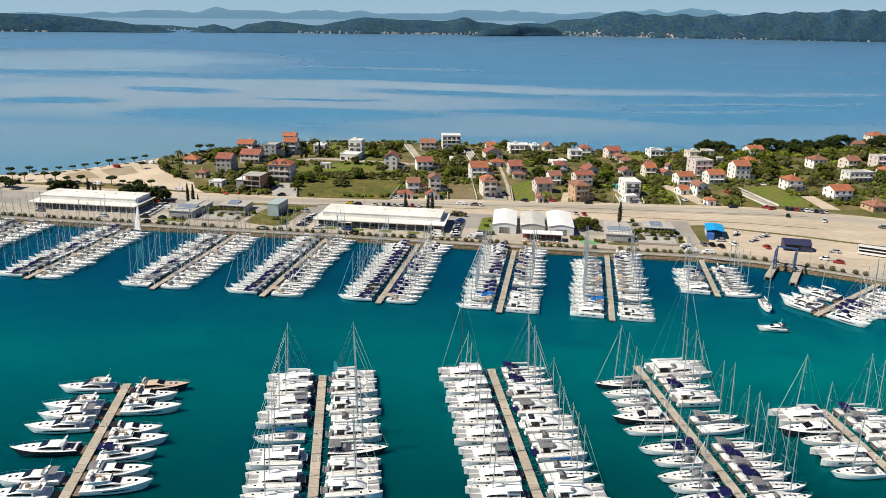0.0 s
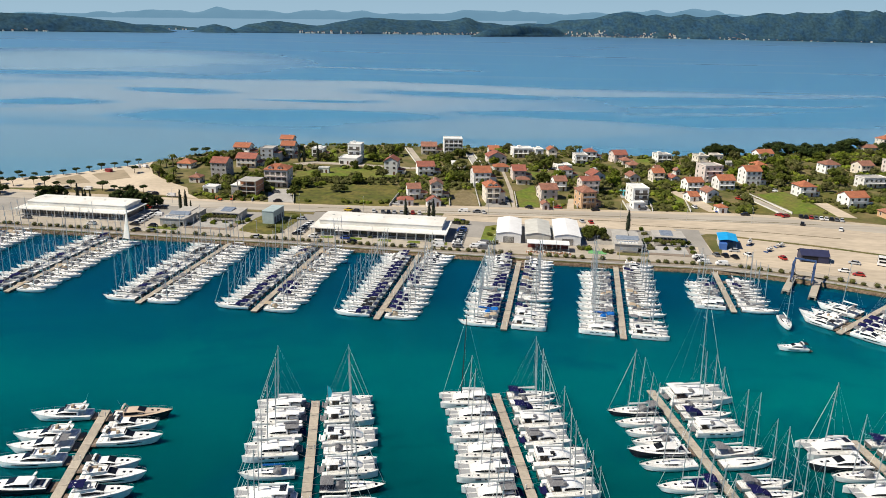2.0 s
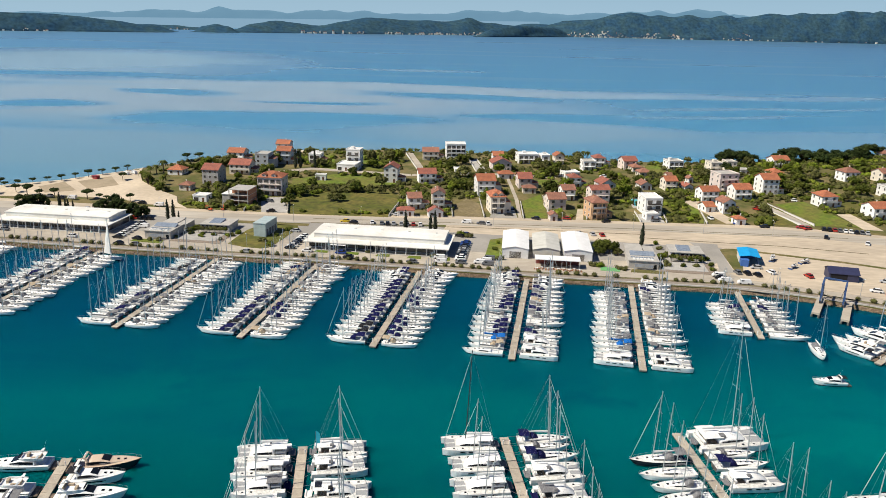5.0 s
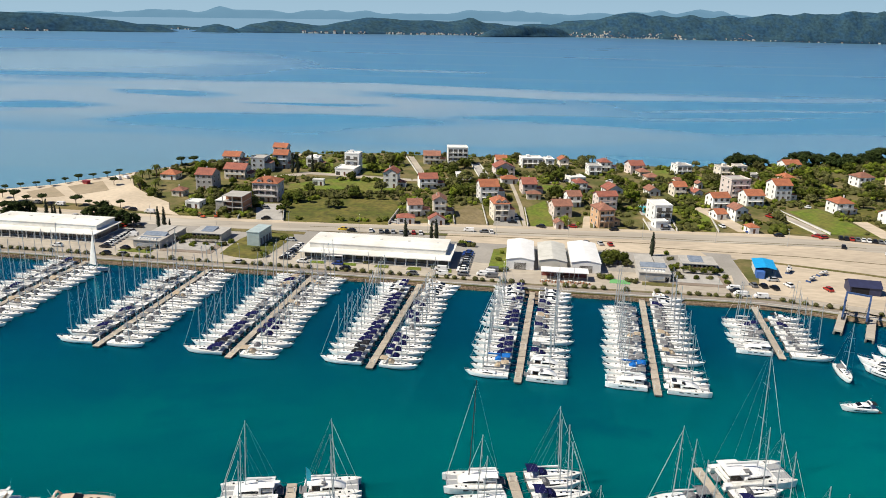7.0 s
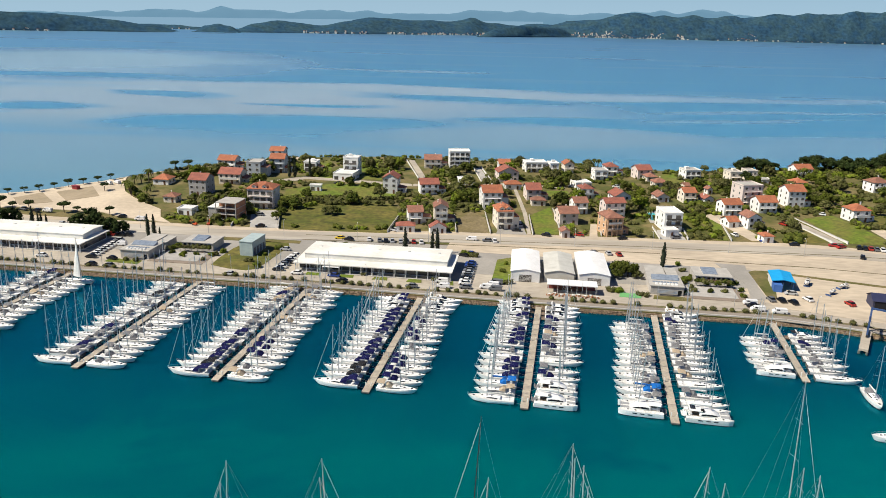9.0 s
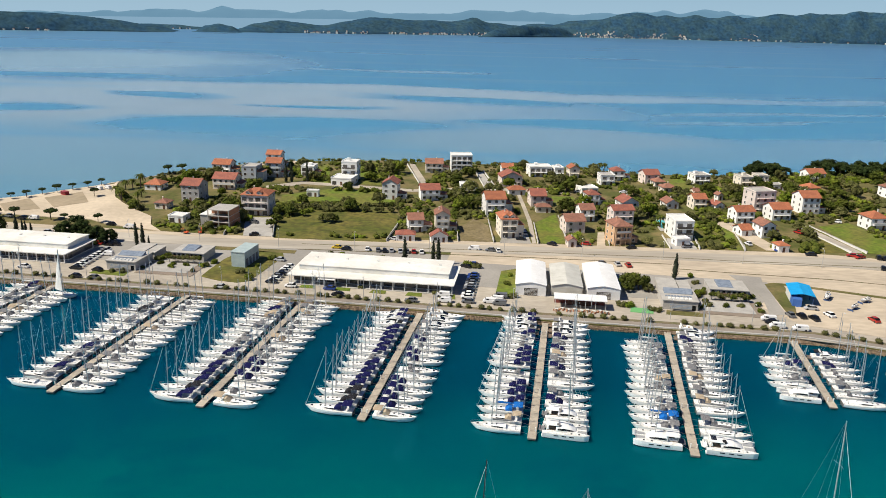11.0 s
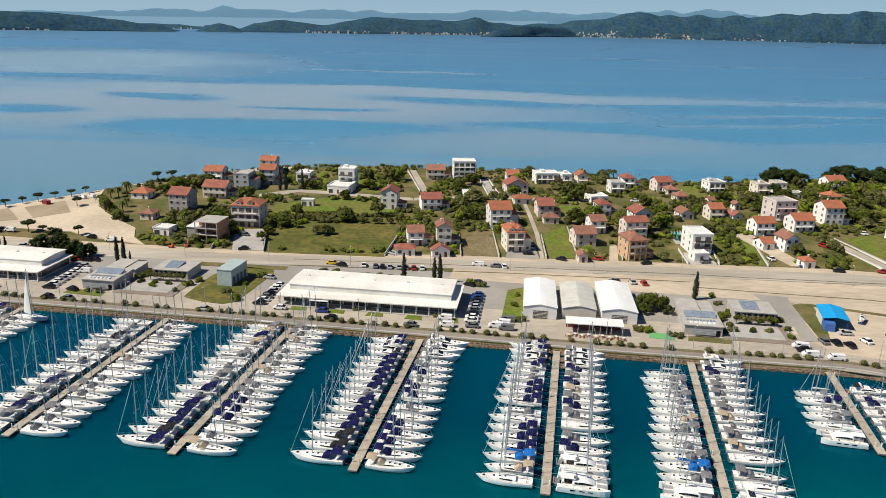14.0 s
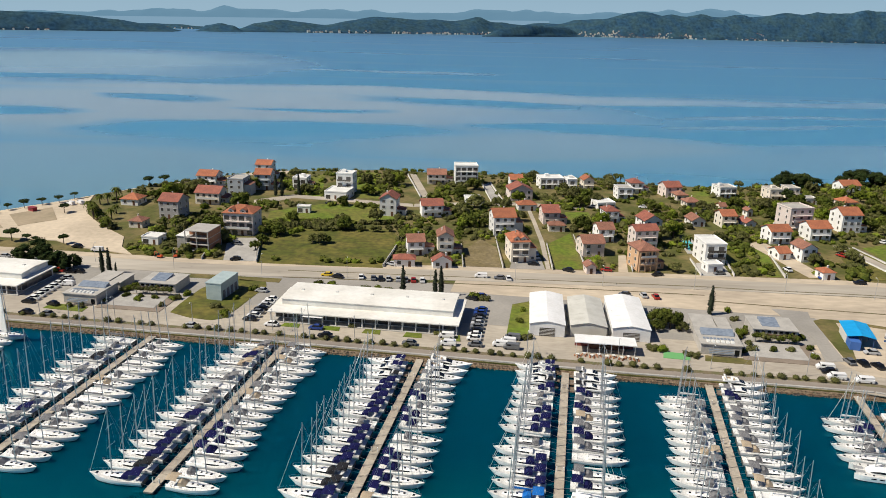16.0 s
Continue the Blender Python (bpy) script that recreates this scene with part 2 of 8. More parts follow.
def water_material():
    m = bpy.data.materials.new("sea_water")
    m.use_nodes = True
    nt = m.node_tree
    N, Lk = nt.nodes.new, nt.links.new
    b = nt.nodes["Principled BSDF"]
    b.inputs["Subsurface Weight"].default_value = 1.0
    b.inputs["Subsurface Radius"].default_value = (1.0, 1.0, 1.0)
    b.inputs["Subsurface Scale"].default_value = 7.0
    co = N("ShaderNodeTexCoord")
    sep = N("ShaderNodeSeparateXYZ")
    Lk(co.outputs["Object"], sep.inputs[0])

    def rng(src, a, c, d=0.0, e=1.0):
        r = N("ShaderNodeMapRange")
        for k, v in zip((1, 2, 3, 4), (a, c, d, e)):
            r.inputs[k].default_value = v
        Lk(src, r.inputs[0])
        return r.outputs[0]

    def nz(scale, stretch=(1, 1, 1), detail=3.0, dist=0.0):
        mp = N("ShaderNodeMapping")
        mp.inputs["Scale"].default_value = stretch
        Lk(co.outputs["Object"], mp.inputs[0])
        n = N("ShaderNodeTexNoise")
        n.inputs["Scale"].default_value, n.inputs["Detail"].default_value, n.inputs["Distortion"].default_value = scale, detail, dist
        Lk(mp.outputs[0], n.inputs["Vector"])
        return n.outputs[0]

    def mixc(fac, a, c):
        x = N("ShaderNodeMix")
        x.data_type = "RGBA"
        for sock, v in ((x.inputs[0], fac), (x.inputs[6], a), (x.inputs[7], c)):
            if isinstance(v, (tuple, float)):
                sock.default_value = v
            else:
                Lk(v, sock)
        return x.outputs[2]
    def math2(op, a, c):
        n = N("ShaderNodeMath")
        n.operation = op
        for sock, v in zip(n.inputs, (a, c)):
            if isinstance(v, float):
                sock.default_value = v
            else:
                Lk(v, sock)
        return n.outputs[0]

    # harbour: green shallows over sand, bluer over the deep fairway; open sea: blue
    shoal = rng(nz(0.013, (1, 1.6, 1), 3.0, 0.5), 0.36, 0.64)
    harbour = mixc(shoal, (0.0, 0.068, 0.080, 1), (0.0, 0.104, 0.092, 1))
    harbour = mixc(rng(sep.outputs[0], -60.0, 110.0), mixc(0.5, harbour, (0.0, 0.062, 0.080, 1)), mixc(0.5, harbour, (0.0, 0.116, 0.118, 1)))
    harbour = mixc(rng(sep.outputs[1], 110.0, 165.0), (0.0, 0.042, 0.046, 1), harbour)
    harbour = mixc(rng(sep.outputs[1], 178.0, 232.0), harbour, (0.0, 0.035, 0.063, 1))
    weed = math2("MULTIPLY", rng(nz(0.022, (1, 1.4, 1), 4.0, 0.6), 0.54, 0.70), 0.55)
    harbour = mixc(weed, harbour, (0.0, 0.038, 0.070, 1))
    # calm slicks (mirror-like, pale) between wind-ruffled water on the open sea; their sky sheen is partly colour
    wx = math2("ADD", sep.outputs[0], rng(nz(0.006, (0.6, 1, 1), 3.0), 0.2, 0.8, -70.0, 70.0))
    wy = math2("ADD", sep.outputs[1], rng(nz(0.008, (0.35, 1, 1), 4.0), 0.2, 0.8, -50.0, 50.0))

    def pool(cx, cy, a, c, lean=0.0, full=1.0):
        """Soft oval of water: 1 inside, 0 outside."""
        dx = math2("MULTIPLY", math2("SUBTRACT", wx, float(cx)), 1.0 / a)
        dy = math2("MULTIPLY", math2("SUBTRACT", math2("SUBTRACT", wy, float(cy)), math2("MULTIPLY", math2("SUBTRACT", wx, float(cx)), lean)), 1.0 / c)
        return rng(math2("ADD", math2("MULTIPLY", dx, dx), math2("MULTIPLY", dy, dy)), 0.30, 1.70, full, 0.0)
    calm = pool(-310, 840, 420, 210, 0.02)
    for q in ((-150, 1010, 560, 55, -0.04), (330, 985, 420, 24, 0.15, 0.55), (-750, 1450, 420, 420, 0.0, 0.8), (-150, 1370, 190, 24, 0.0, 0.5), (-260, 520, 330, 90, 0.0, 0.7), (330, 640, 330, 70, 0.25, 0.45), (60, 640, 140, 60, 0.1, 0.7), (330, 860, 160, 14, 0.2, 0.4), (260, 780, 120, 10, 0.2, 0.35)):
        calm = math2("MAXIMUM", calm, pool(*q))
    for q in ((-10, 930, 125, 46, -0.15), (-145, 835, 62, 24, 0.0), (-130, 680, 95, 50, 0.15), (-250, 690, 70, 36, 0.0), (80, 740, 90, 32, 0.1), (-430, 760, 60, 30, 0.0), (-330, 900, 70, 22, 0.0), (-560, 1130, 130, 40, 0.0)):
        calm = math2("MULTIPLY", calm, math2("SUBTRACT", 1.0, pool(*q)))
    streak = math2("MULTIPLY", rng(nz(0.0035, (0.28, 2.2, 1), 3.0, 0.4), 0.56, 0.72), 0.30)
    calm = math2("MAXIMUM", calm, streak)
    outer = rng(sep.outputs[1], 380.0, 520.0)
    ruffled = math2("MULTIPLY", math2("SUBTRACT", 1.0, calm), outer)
    # pale sky reflection of calm water mixed into its body colour
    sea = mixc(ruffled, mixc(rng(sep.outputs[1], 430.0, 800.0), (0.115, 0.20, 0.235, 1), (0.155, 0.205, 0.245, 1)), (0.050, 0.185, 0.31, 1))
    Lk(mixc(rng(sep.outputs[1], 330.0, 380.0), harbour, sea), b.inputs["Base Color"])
    b.inputs["Specular IOR Level"].default_value = 0.0
    bp = N("ShaderNodeBump")
    bp.inputs["Distance"].default_value = 0.05
    Lk(math2("MULTIPLY", math2("MULTIPLY", rng(ruffled, 0.0, 1.0, 0.16, 0.40), rng(outer, 0.0, 1.0, 0.6, 1.0)), rng(sep.outputs[1], 500.0, 1800.0, 1.0, 0.06)), bp.inputs["Strength"])
    Lk(nz(0.5, (1, 1.5, 1), 4.0), bp.inputs["Height"])
    Lk(bp.outputs[0], b.inputs["Normal"])
    shine = N("ShaderNodeBsdfGlossy")
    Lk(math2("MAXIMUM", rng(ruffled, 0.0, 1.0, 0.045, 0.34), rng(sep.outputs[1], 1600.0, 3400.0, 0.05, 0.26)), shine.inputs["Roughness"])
    # reflections tinted: near white on slicks, darker blue on ruffled water, blue in harbour
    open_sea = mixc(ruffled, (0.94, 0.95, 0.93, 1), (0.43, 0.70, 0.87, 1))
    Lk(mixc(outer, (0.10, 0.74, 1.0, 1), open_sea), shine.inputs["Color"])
    Lk(bp.outputs[0], shine.inputs["Normal"])
    fres = N("ShaderNodeFresnel")
    fres.inputs["IOR"].default_value = 1.33
    both = N("ShaderNodeMixShader")
    Lk(fres.outputs[0], both.inputs[0])
    Lk(b.outputs[0], both.inputs[1])
    Lk(shine.outputs[0], both.inputs[2])
    Lk(both.outputs[0], nt.nodes["Material Output"].inputs["Surface"])
    return m


SEA = water_material()

# ---- mesh helpers ----


class Geo:
    """Gathers vertices and faces of one mesh."""

    def __init__(self):
        self.v, self.f, self.cut, self.where = [], [], None, []

    def then(self, mat):
        """Faces added from here on take a second material."""
        self.cut = (len(self.f), mat)
        return self

    def paint(self, test, mat):
        """Faces whose corners all pass the test take another material."""
        self.where.append((test, mat))
        return self

    def add(self, verts, faces):
        n = len(self.v)
        self.v.extend(verts)
        self.f.extend([tuple(i + n for i in f) for f in faces])
        return self

    def box(self, x0, x1, y0, y1, z0, z1, taper=0.0):
        t = taper
        vs = [(x0, y0, z0), (x1, y0, z0), (x1, y1, z0), (x0, y1, z0), (x0 + t, y0 + t, z1), (x1 - t, y0 + t, z1), (x1 - t, y1 - t, z1), (x0 + t, y1 - t, z1)]
        return self.add(vs, [(3, 2, 1, 0), (4, 5, 6, 7), (0, 1, 5, 4), (1, 2, 6, 5), (2, 3, 7, 6), (3, 0, 4, 7)])

    def tube(self, a, c, r0, r1=None, n=6):
        a, c = Vector(a), Vector(c)
        r1 = r0 if r1 is None else r1
        d = (c - a).normalized()
        u = d.orthogonal().normalized()
        w = d.cross(u)
        ring = [(u * math.cos(k * math.tau / n) + w * math.sin(k * math.tau / n)) for k in range(n)]
        vs = [tuple(a + q * r0) for q in ring] + [tuple(c + q * r1) for q in ring]
        fs = [(k, (k + 1) % n, n + (k + 1) % n, n + k) for k in range(n)]
        fs += [tuple(range(n - 1, -1, -1)), tuple(range(n, 2 * n))]
        return self.add(vs, fs)

    def loft(self, rings, closed=True, caps=True):
        m = len(rings[0])
        vs = [tuple(q) for r in rings for q in r]
        fs = []
        for i in range(len(rings) - 1):
            for k in range(m if closed else m - 1):
                a, c = i * m + k, i * m + (k + 1) % m
                fs.append((a, c, c + m, a + m))
        if caps:
            fs.append(tuple(range(m - 1, -1, -1)))
            fs.append(tuple(range((len(rings) - 1) * m, len(rings) * m)))
        return self.add(vs, fs)

    def prism(self, pts, z0, z1):
        """pts: plan outline, counter-clockwise."""
        n = len(pts)
        vs = [(x, y, z0) for x, y in pts] + [(x, y, z1) for x, y in pts]
        return self.add(vs, [tuple(range(n - 1, -1, -1)), tuple(range(n, 2 * n))] + [(k, (k + 1) % n, n + (k + 1) % n, n + k) for k in range(n)])

    def mesh(self, name, mat, smooth=False):
        me = bpy.data.meshes.new(name)
        me.from_pydata(self.v, [], self.f)
        bm = bmesh.new()
        bm.from_mesh(me)
        bmesh.ops.recalc_face_normals(bm, faces=bm.faces)
        bm.to_mesh(me)
        bm.free()
        me.materials.append(mat)
        if self.cut:
            me.materials.append(self.cut[1])
            me.polygons.foreach_set("material_index", [0 if i < self.cut[0] else 1 for i in range(len(me.polygons))])
        for test, other in self.where:
            me.materials.append(other)
            k = len(me.materials) - 1
            for p_ in me.polygons:
                if all(test(me.vertices[i].co) for i in p_.vertices):
                    p_.material_index = k
        if smooth:
            me.polygons.foreach_set("use_smooth", [True] * len(me.polygons))
        me.update()
        return me


def part(name, geo, mat, parent, label="", smooth=False):
    ob = new(name, geo.mesh(name, mat, smooth) if isinstance(geo, Geo) else geo)
    if parent is not None:
        ob.parent = parent
    if label:
        ob["label"] = label
    return ob


def structure(name, geo, mat, label, category="ground", smooth=False):
    return tagged(part(name, geo, mat, None, smooth=smooth), label, category, kind="structure")


# ---- water, land and paving ----
QUAY = [(-520, 338), (-192, 298), (-132, 290.8), (-55, 282.7), (44, 270.2), (108, 264.0), (137, 253), (160, 240), (260, 186), (520, 60)]
COAST = [(-520, 180 + 210), (-400, 392), (-300, 389), (-248, 395), (-209, 419), (-184, 447), (-161, 478), (-146, 493), (-109, 520), (-84, 526), (-39, 534), (-14, 528), (40, 530), (75, 525), (101, 514), (131, 511), (160, 514), (175, 520), (205, 524), (240, 535), (300, 567), (520, 690)]


def along(line, x):
    for (xa, ya), (xb, yb) in zip(line, line[1:]):
        if x <= xb:
            return ya + (yb - ya) * (x - xa) / (xb - xa)
    return line[-1][1]


def ground_z(x, y):
    """Height of the land: a flat quay, a gentle rise to the houses and a beach."""
    f, c = along(QUAY, x), along(COAST, x)
    rise = min(max((y - f - 85) / 60, 0), 1)
    z = 1.4 + 1.3 * rise
    beach = min(max((c - y) / (16 if x < -130 else 9), 0), 1)
    return z * beach - 0.9 * (1 - beach)


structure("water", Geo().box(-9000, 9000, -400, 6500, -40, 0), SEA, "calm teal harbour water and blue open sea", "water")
g = Geo()
xs = [-520 + 5 * i for i in range(209)]
vv = [i / 64 for i in range(65)] + [1.02]
rings = []
for x in xs:
    f, c = along(QUAY, x), along(COAST, x)
    r = [(x, f, -2.5)]
    for v in vv:
        y = f + (c - f) * v
        r.append((x, y, ground_z(x, y)))
    rings.append(r)
g.loft(rings, closed=False, caps=False)
structure("ground", g, EARTH, "dry grassy ground of the peninsula", "ground")


def patch(name, pts, mat, lift, label, category="ground"):
    """A thin sheet laid on the land, cut into strips so that it follows the rise."""
    bm = bmesh.new()
    bm.faces.new([bm.verts.new((x, y, 0)) for x, y in pts])
    lo, hi = min(p_[1] for p_ in pts), max(p_[1] for p_ in pts)
    y = lo + 6
    while y < hi:
        bmesh.ops.bisect_plane(bm, geom=bm.verts[:] + bm.edges[:] + bm.faces[:], plane_co=(0, y, 0), plane_no=(0.11, 1, 0))
        y += 6
    x = min(p_[0] for p_ in pts) + 7
    while x < max(p_[0] for p_ in pts):
        bmesh.ops.bisect_plane(bm, geom=bm.verts[:] + bm.edges[:] + bm.faces[:], plane_co=(x, 0, 0), plane_no=(1, 0.02, 0))
        x += 7
    for v in bm.verts:
        v.co.z = ground_z(v.co.x, v.co.y) + lift
    ext = bmesh.ops.extrude_face_region(bm, geom=bm.faces[:])
    for v in ext["geom"]:
        if isinstance(v, bmesh.types.BMVert):
            v.co.z -= lift + 0.15
    bmesh.ops.recalc_face_normals(bm, faces=bm.faces)
    me = bpy.data.meshes.new(name)
    bm.to_mesh(me)
    bm.free()
    me.materials.append(mat)
    return tagged(new(name, me), label, category, kind="structure")


def band(d0, d1, x0, x1, step=20.0):
    """Outline between two offsets landward of the quay line."""
    n = max(2, int((x1 - x0) / step) + 1)
    xx = [x0 + (x1 - x0) * i / (n - 1) for i in range(n)]
    return [(x, along(QUAY, x) + d0) for x in xx] + [(x, along(QUAY, x) + d1) for x in reversed(xx)]


patch("pavement", band(0.3, 26, -500, 200), PAVING, 0.05, "pale paved waterfront promenade", "pavement")
patch("walkway", band(1.1, 4.0, -300, 190), WALKWAY, 0.09, "darker walkway along the quay edge", "pavement")
patch("planting_bed", band(4.15, 5.85, -300, 150), BED, 0.10, "earth bed planted with clipped shrubs", "ground")
patch("parking", band(25.5, 58, -500, 112), ASPHALT, 0.09, "worn grey asphalt yards and car parks", "pavement")
patch("sand_yard", [(100, 291), (108, 275), (137, 264), (160, 252), (250, 204), (300, 270), (230, 318), (145, 334), (0, 341), (-2, 327), (112, 314), (113, 300)], SAND, 0.13, "pale sandy boatyard ground", "ground")
ROADLINE = [(-520, 385), (-300, 367), (-170, 349.5), (-83, 342), (0, 344.5), (80, 343.5), (150, 341), (200, 325), (260, 297), (520, 150)]
rd = [(x, along(ROADLINE, x) - 6.5) for x in range(-500, 420, 20)] + [(x, along(ROADLINE, x) + 4.5) for x in range(400, -520, -20)]
patch("road", rd, ROAD, 0.17, "sun-bleached two-lane coast road", "road")
verge = [(x, along(ROADLINE, x) + 4.5) for x in range(-500, 420, 20)] + [(x, along(ROADLINE, x) + 9.5) for x in range(400, -520, -20)]
patch("verge", verge, SAND, 0.075, "sandy road verge", "ground")
beach = [(x, along(COAST, x) - 19) for x in range(-500, -80, 10)] + [(x, along(COAST, x) + 3) for x in range(-90, -510, -10)]
patch("beach", beach, BEACHSAND, 0.22, "pale shingle beach along the shore", "ground")
patch("sandy_lot", [(-300, 372), (-240, 368), (-211, 369), (-198, 374), (-177, 371), (-157, 369), (-146, 362), (-132, 358), (-121, 354.5), (-123, 357), (-129, 364), (-134, 377), (-145, 387), (-154, 396), (-164, 408), (-172, 425), (-178, 445), (-186, 438), (-211, 410), (-246, 388), (-300, 382)], BEACHSAND, 0.30, "bare sandy parking ground behind the beach", "ground")

# ---- boats ----
# every boat: stern at the origin, bow towards +y, waterline at z = 0


def hull_rings(L, B, stern, h0, h1, n=11, fine=2.2, flare=0.9, x=0.0, rake=0.10, stem=0.03):
    rings = []
    for i in range(n):
        u = i / (n - 1)
        b = B / 2 * min(1.0, stern + (1 - stern) * min(u / 0.35, 1)) * (1 - max(0, (u - 0.38) / 0.62) ** fine)
        b = max(b, stem)
        h = h0 + (h1 - h0) * u ** 1.5
        y = L * u
        rings.append([(x + s * b * k, y - (rake * L * (1 - q / max(h, 0.1)) * max(0, u - 0.85) / 0.15), q) for s, k, q in
                      ((-1, 1.0, h), (-1, 0.98, h * 0.55), (-1, flare, 0.17), (-1, 0.72, -0.35), (1, 0.72, -0.35), (1, flare, 0.17), (1, 0.98, h * 0.55), (1, 1.0, h))])
    return rings


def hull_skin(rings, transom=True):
    """Closed hull with a dark boot stripe at the waterline; the stern face is coloured dark for the shade of an open
    transom.
    """
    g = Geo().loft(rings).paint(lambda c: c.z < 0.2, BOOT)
    return g.paint(lambda c: c.y < 0.02, SHADED_TRANSOM) if transom else g


def deck_strip(rings, u0, u1, camber=0.06, inner=0.0, drop=0.0):
    """Rows across the deck; inner > 0 leaves a well between the side decks."""
    g = Geo()
    n = len(rings)
    sel = [r for i, r in enumerate(rings) if u0 - 1e-6 <= i / (n - 1) <= u1 + 1e-6]
    if inner:
        for s in (0, 7):
            g.loft([[(r[s][0], r[s][1], r[s][2] + 0.02), (r[s][0] * inner, r[s][1], r[s][2] + 0.04), (r[s][0] * inner, r[s][1], r[s][2] - drop)] for r in sel], closed=False, caps=False)
    else:
        g.loft([[(r[0][0] + (r[7][0] - r[0][0]) * k, r[0][1], r[0][2] + 0.02 + camber * (1 - (2 * k - 1) ** 2)) for k in (0, 0.25, 0.5, 0.75, 1)] for r in sel], closed=False, caps=False)
    return g


def torus(g, c, R, r, axis="y", n=12):
    rings = []
    for i in range(n):
        a = i * math.tau / n
        ring = []
        for k in range(5):
            q = k * math.tau / 5
            d = R + r * math.cos(q)
            p_ = (d * math.cos(a), r * math.sin(q), d * math.sin(a))
            ring.append((c[0] + p_[0], c[1] + p_[1], c[2] + p_[2]))
        rings.append(ring)
    rings.append(rings[0])
    g.loft(rings, caps=False)


def canopy(g, x0, x1, y0, y1, z, rise=0.22, t=0.05, drop=0.0):
    """An arched cloth top with thickness."""
    rows = []
    for i in range(4):
        y = y0 + (y1 - y0) * i / 3
        e = rise * 0.25 * math.sin(math.pi * i / 3)
        up = [(x0 + (x1 - x0) * k / 6, y, z + e + rise * math.sin(math.pi * k / 6) - drop * i / 3) for k in range(7)]
        rows.append(up + [(a, c, q - t) for a, c, q in reversed(up)])
    g.loft(rows)


def rigging(root, L, B, mh, ym, zb, zd, spread=0.42, genoa=True, bow=0.98, mast_mat=None, ybow=None):
    """Mast, spreaders, stays and shrouds."""
    rk = 0.034      # masts rake aft
    top = (0, ym - rk * mh, mh)
    g = Geo().tube((0, ym, zb), top, 0.13, 0.085, 8)
    for k in (0.42, 0.70):
        w = B * spread * (1.15 - 0.5 * k)
        z = zb + (mh - zb) * k
        y = ym - rk * mh * k
        g.tube((0, y, z), (-w, y - 0.25, z + 0.05), 0.05, 0.03, 4)
        g.tube((0, y, z), (w, y - 0.25, z + 0.05), 0.05, 0.03, 4)
    part("mast", g, mast_mat or ALU, root)
    g = Geo()
    yb = L * bow if ybow is None else ybow
    f = 0.94
    head = (0, top[1] * f + ym * (1 - f) + 0.1, zb + (mh - zb) * f)
    if genoa:
        part("furled_genoa", Geo().tube((0, yb, zd + 0.4), head, 0.055, 0.025, 6), SAIL, root, "white furled headsail on the forestay", True)
    for s in (-1, 1):
        g.tube((s * B * 0.46, ym - 0.4, zd), (s * B * spread * 0.94, ym - 0.25 - rk * mh * 0.42, zb + (mh - zb) * 0.42), 0.014, n=3)
        g.tube((s * B * spread * 0.94, ym - 0.25 - rk * mh * 0.42, zb + (mh - zb) * 0.42), (0, top[1], mh * 0.97), 0.014, n=3)
        g.tube((s * B * 0.36, 0.15, zd), (0, top[1], mh), 0.014, n=3)
        g.tube((s * B * 0.36, 0.1, zd - 0.2), (s * B * 0.45, -1.9, 0.72), 0.03, n=4)
    part("standing_rigging", g, STEEL, root)


def wire(g, pts, r, n=3):
    """One bent tube along a line of points."""
    pts = [Vector(q) for q in pts]
    rings = []
    for k, q in enumerate(pts):
        d = (pts[min(k + 1, len(pts) - 1)] - pts[max(k - 1, 0)])
        d = d.normalized() if d.length > 1e-6 else Vector((0, 0, 1))
        u = d.orthogonal().normalized()
        w = d.cross(u)
        rings.append([q + (u * math.cos(a * math.tau / n) + w * math.sin(a * math.tau / n)) * r for a in range(n)])
    return g.loft(rings)


def rail(L_rings, h=0.6):
    """Bent tube rail round the deck edge, dipping to the deck at each stanchion."""
    path = []
    for s, order in ((0, L_rings), (7, L_rings[::-1])):
        for k, r in enumerate(order):
            x, y, z = r[s][0] * 0.96, r[s][1], r[s][2]
            path.append((x, y, z + h))
            if k % 2 == 0:
                path += [(x, y + 0.01, z), (x, y + 0.04, z), (x, y + 0.05, z + h)]
    return wire(Geo(), path, 0.017)


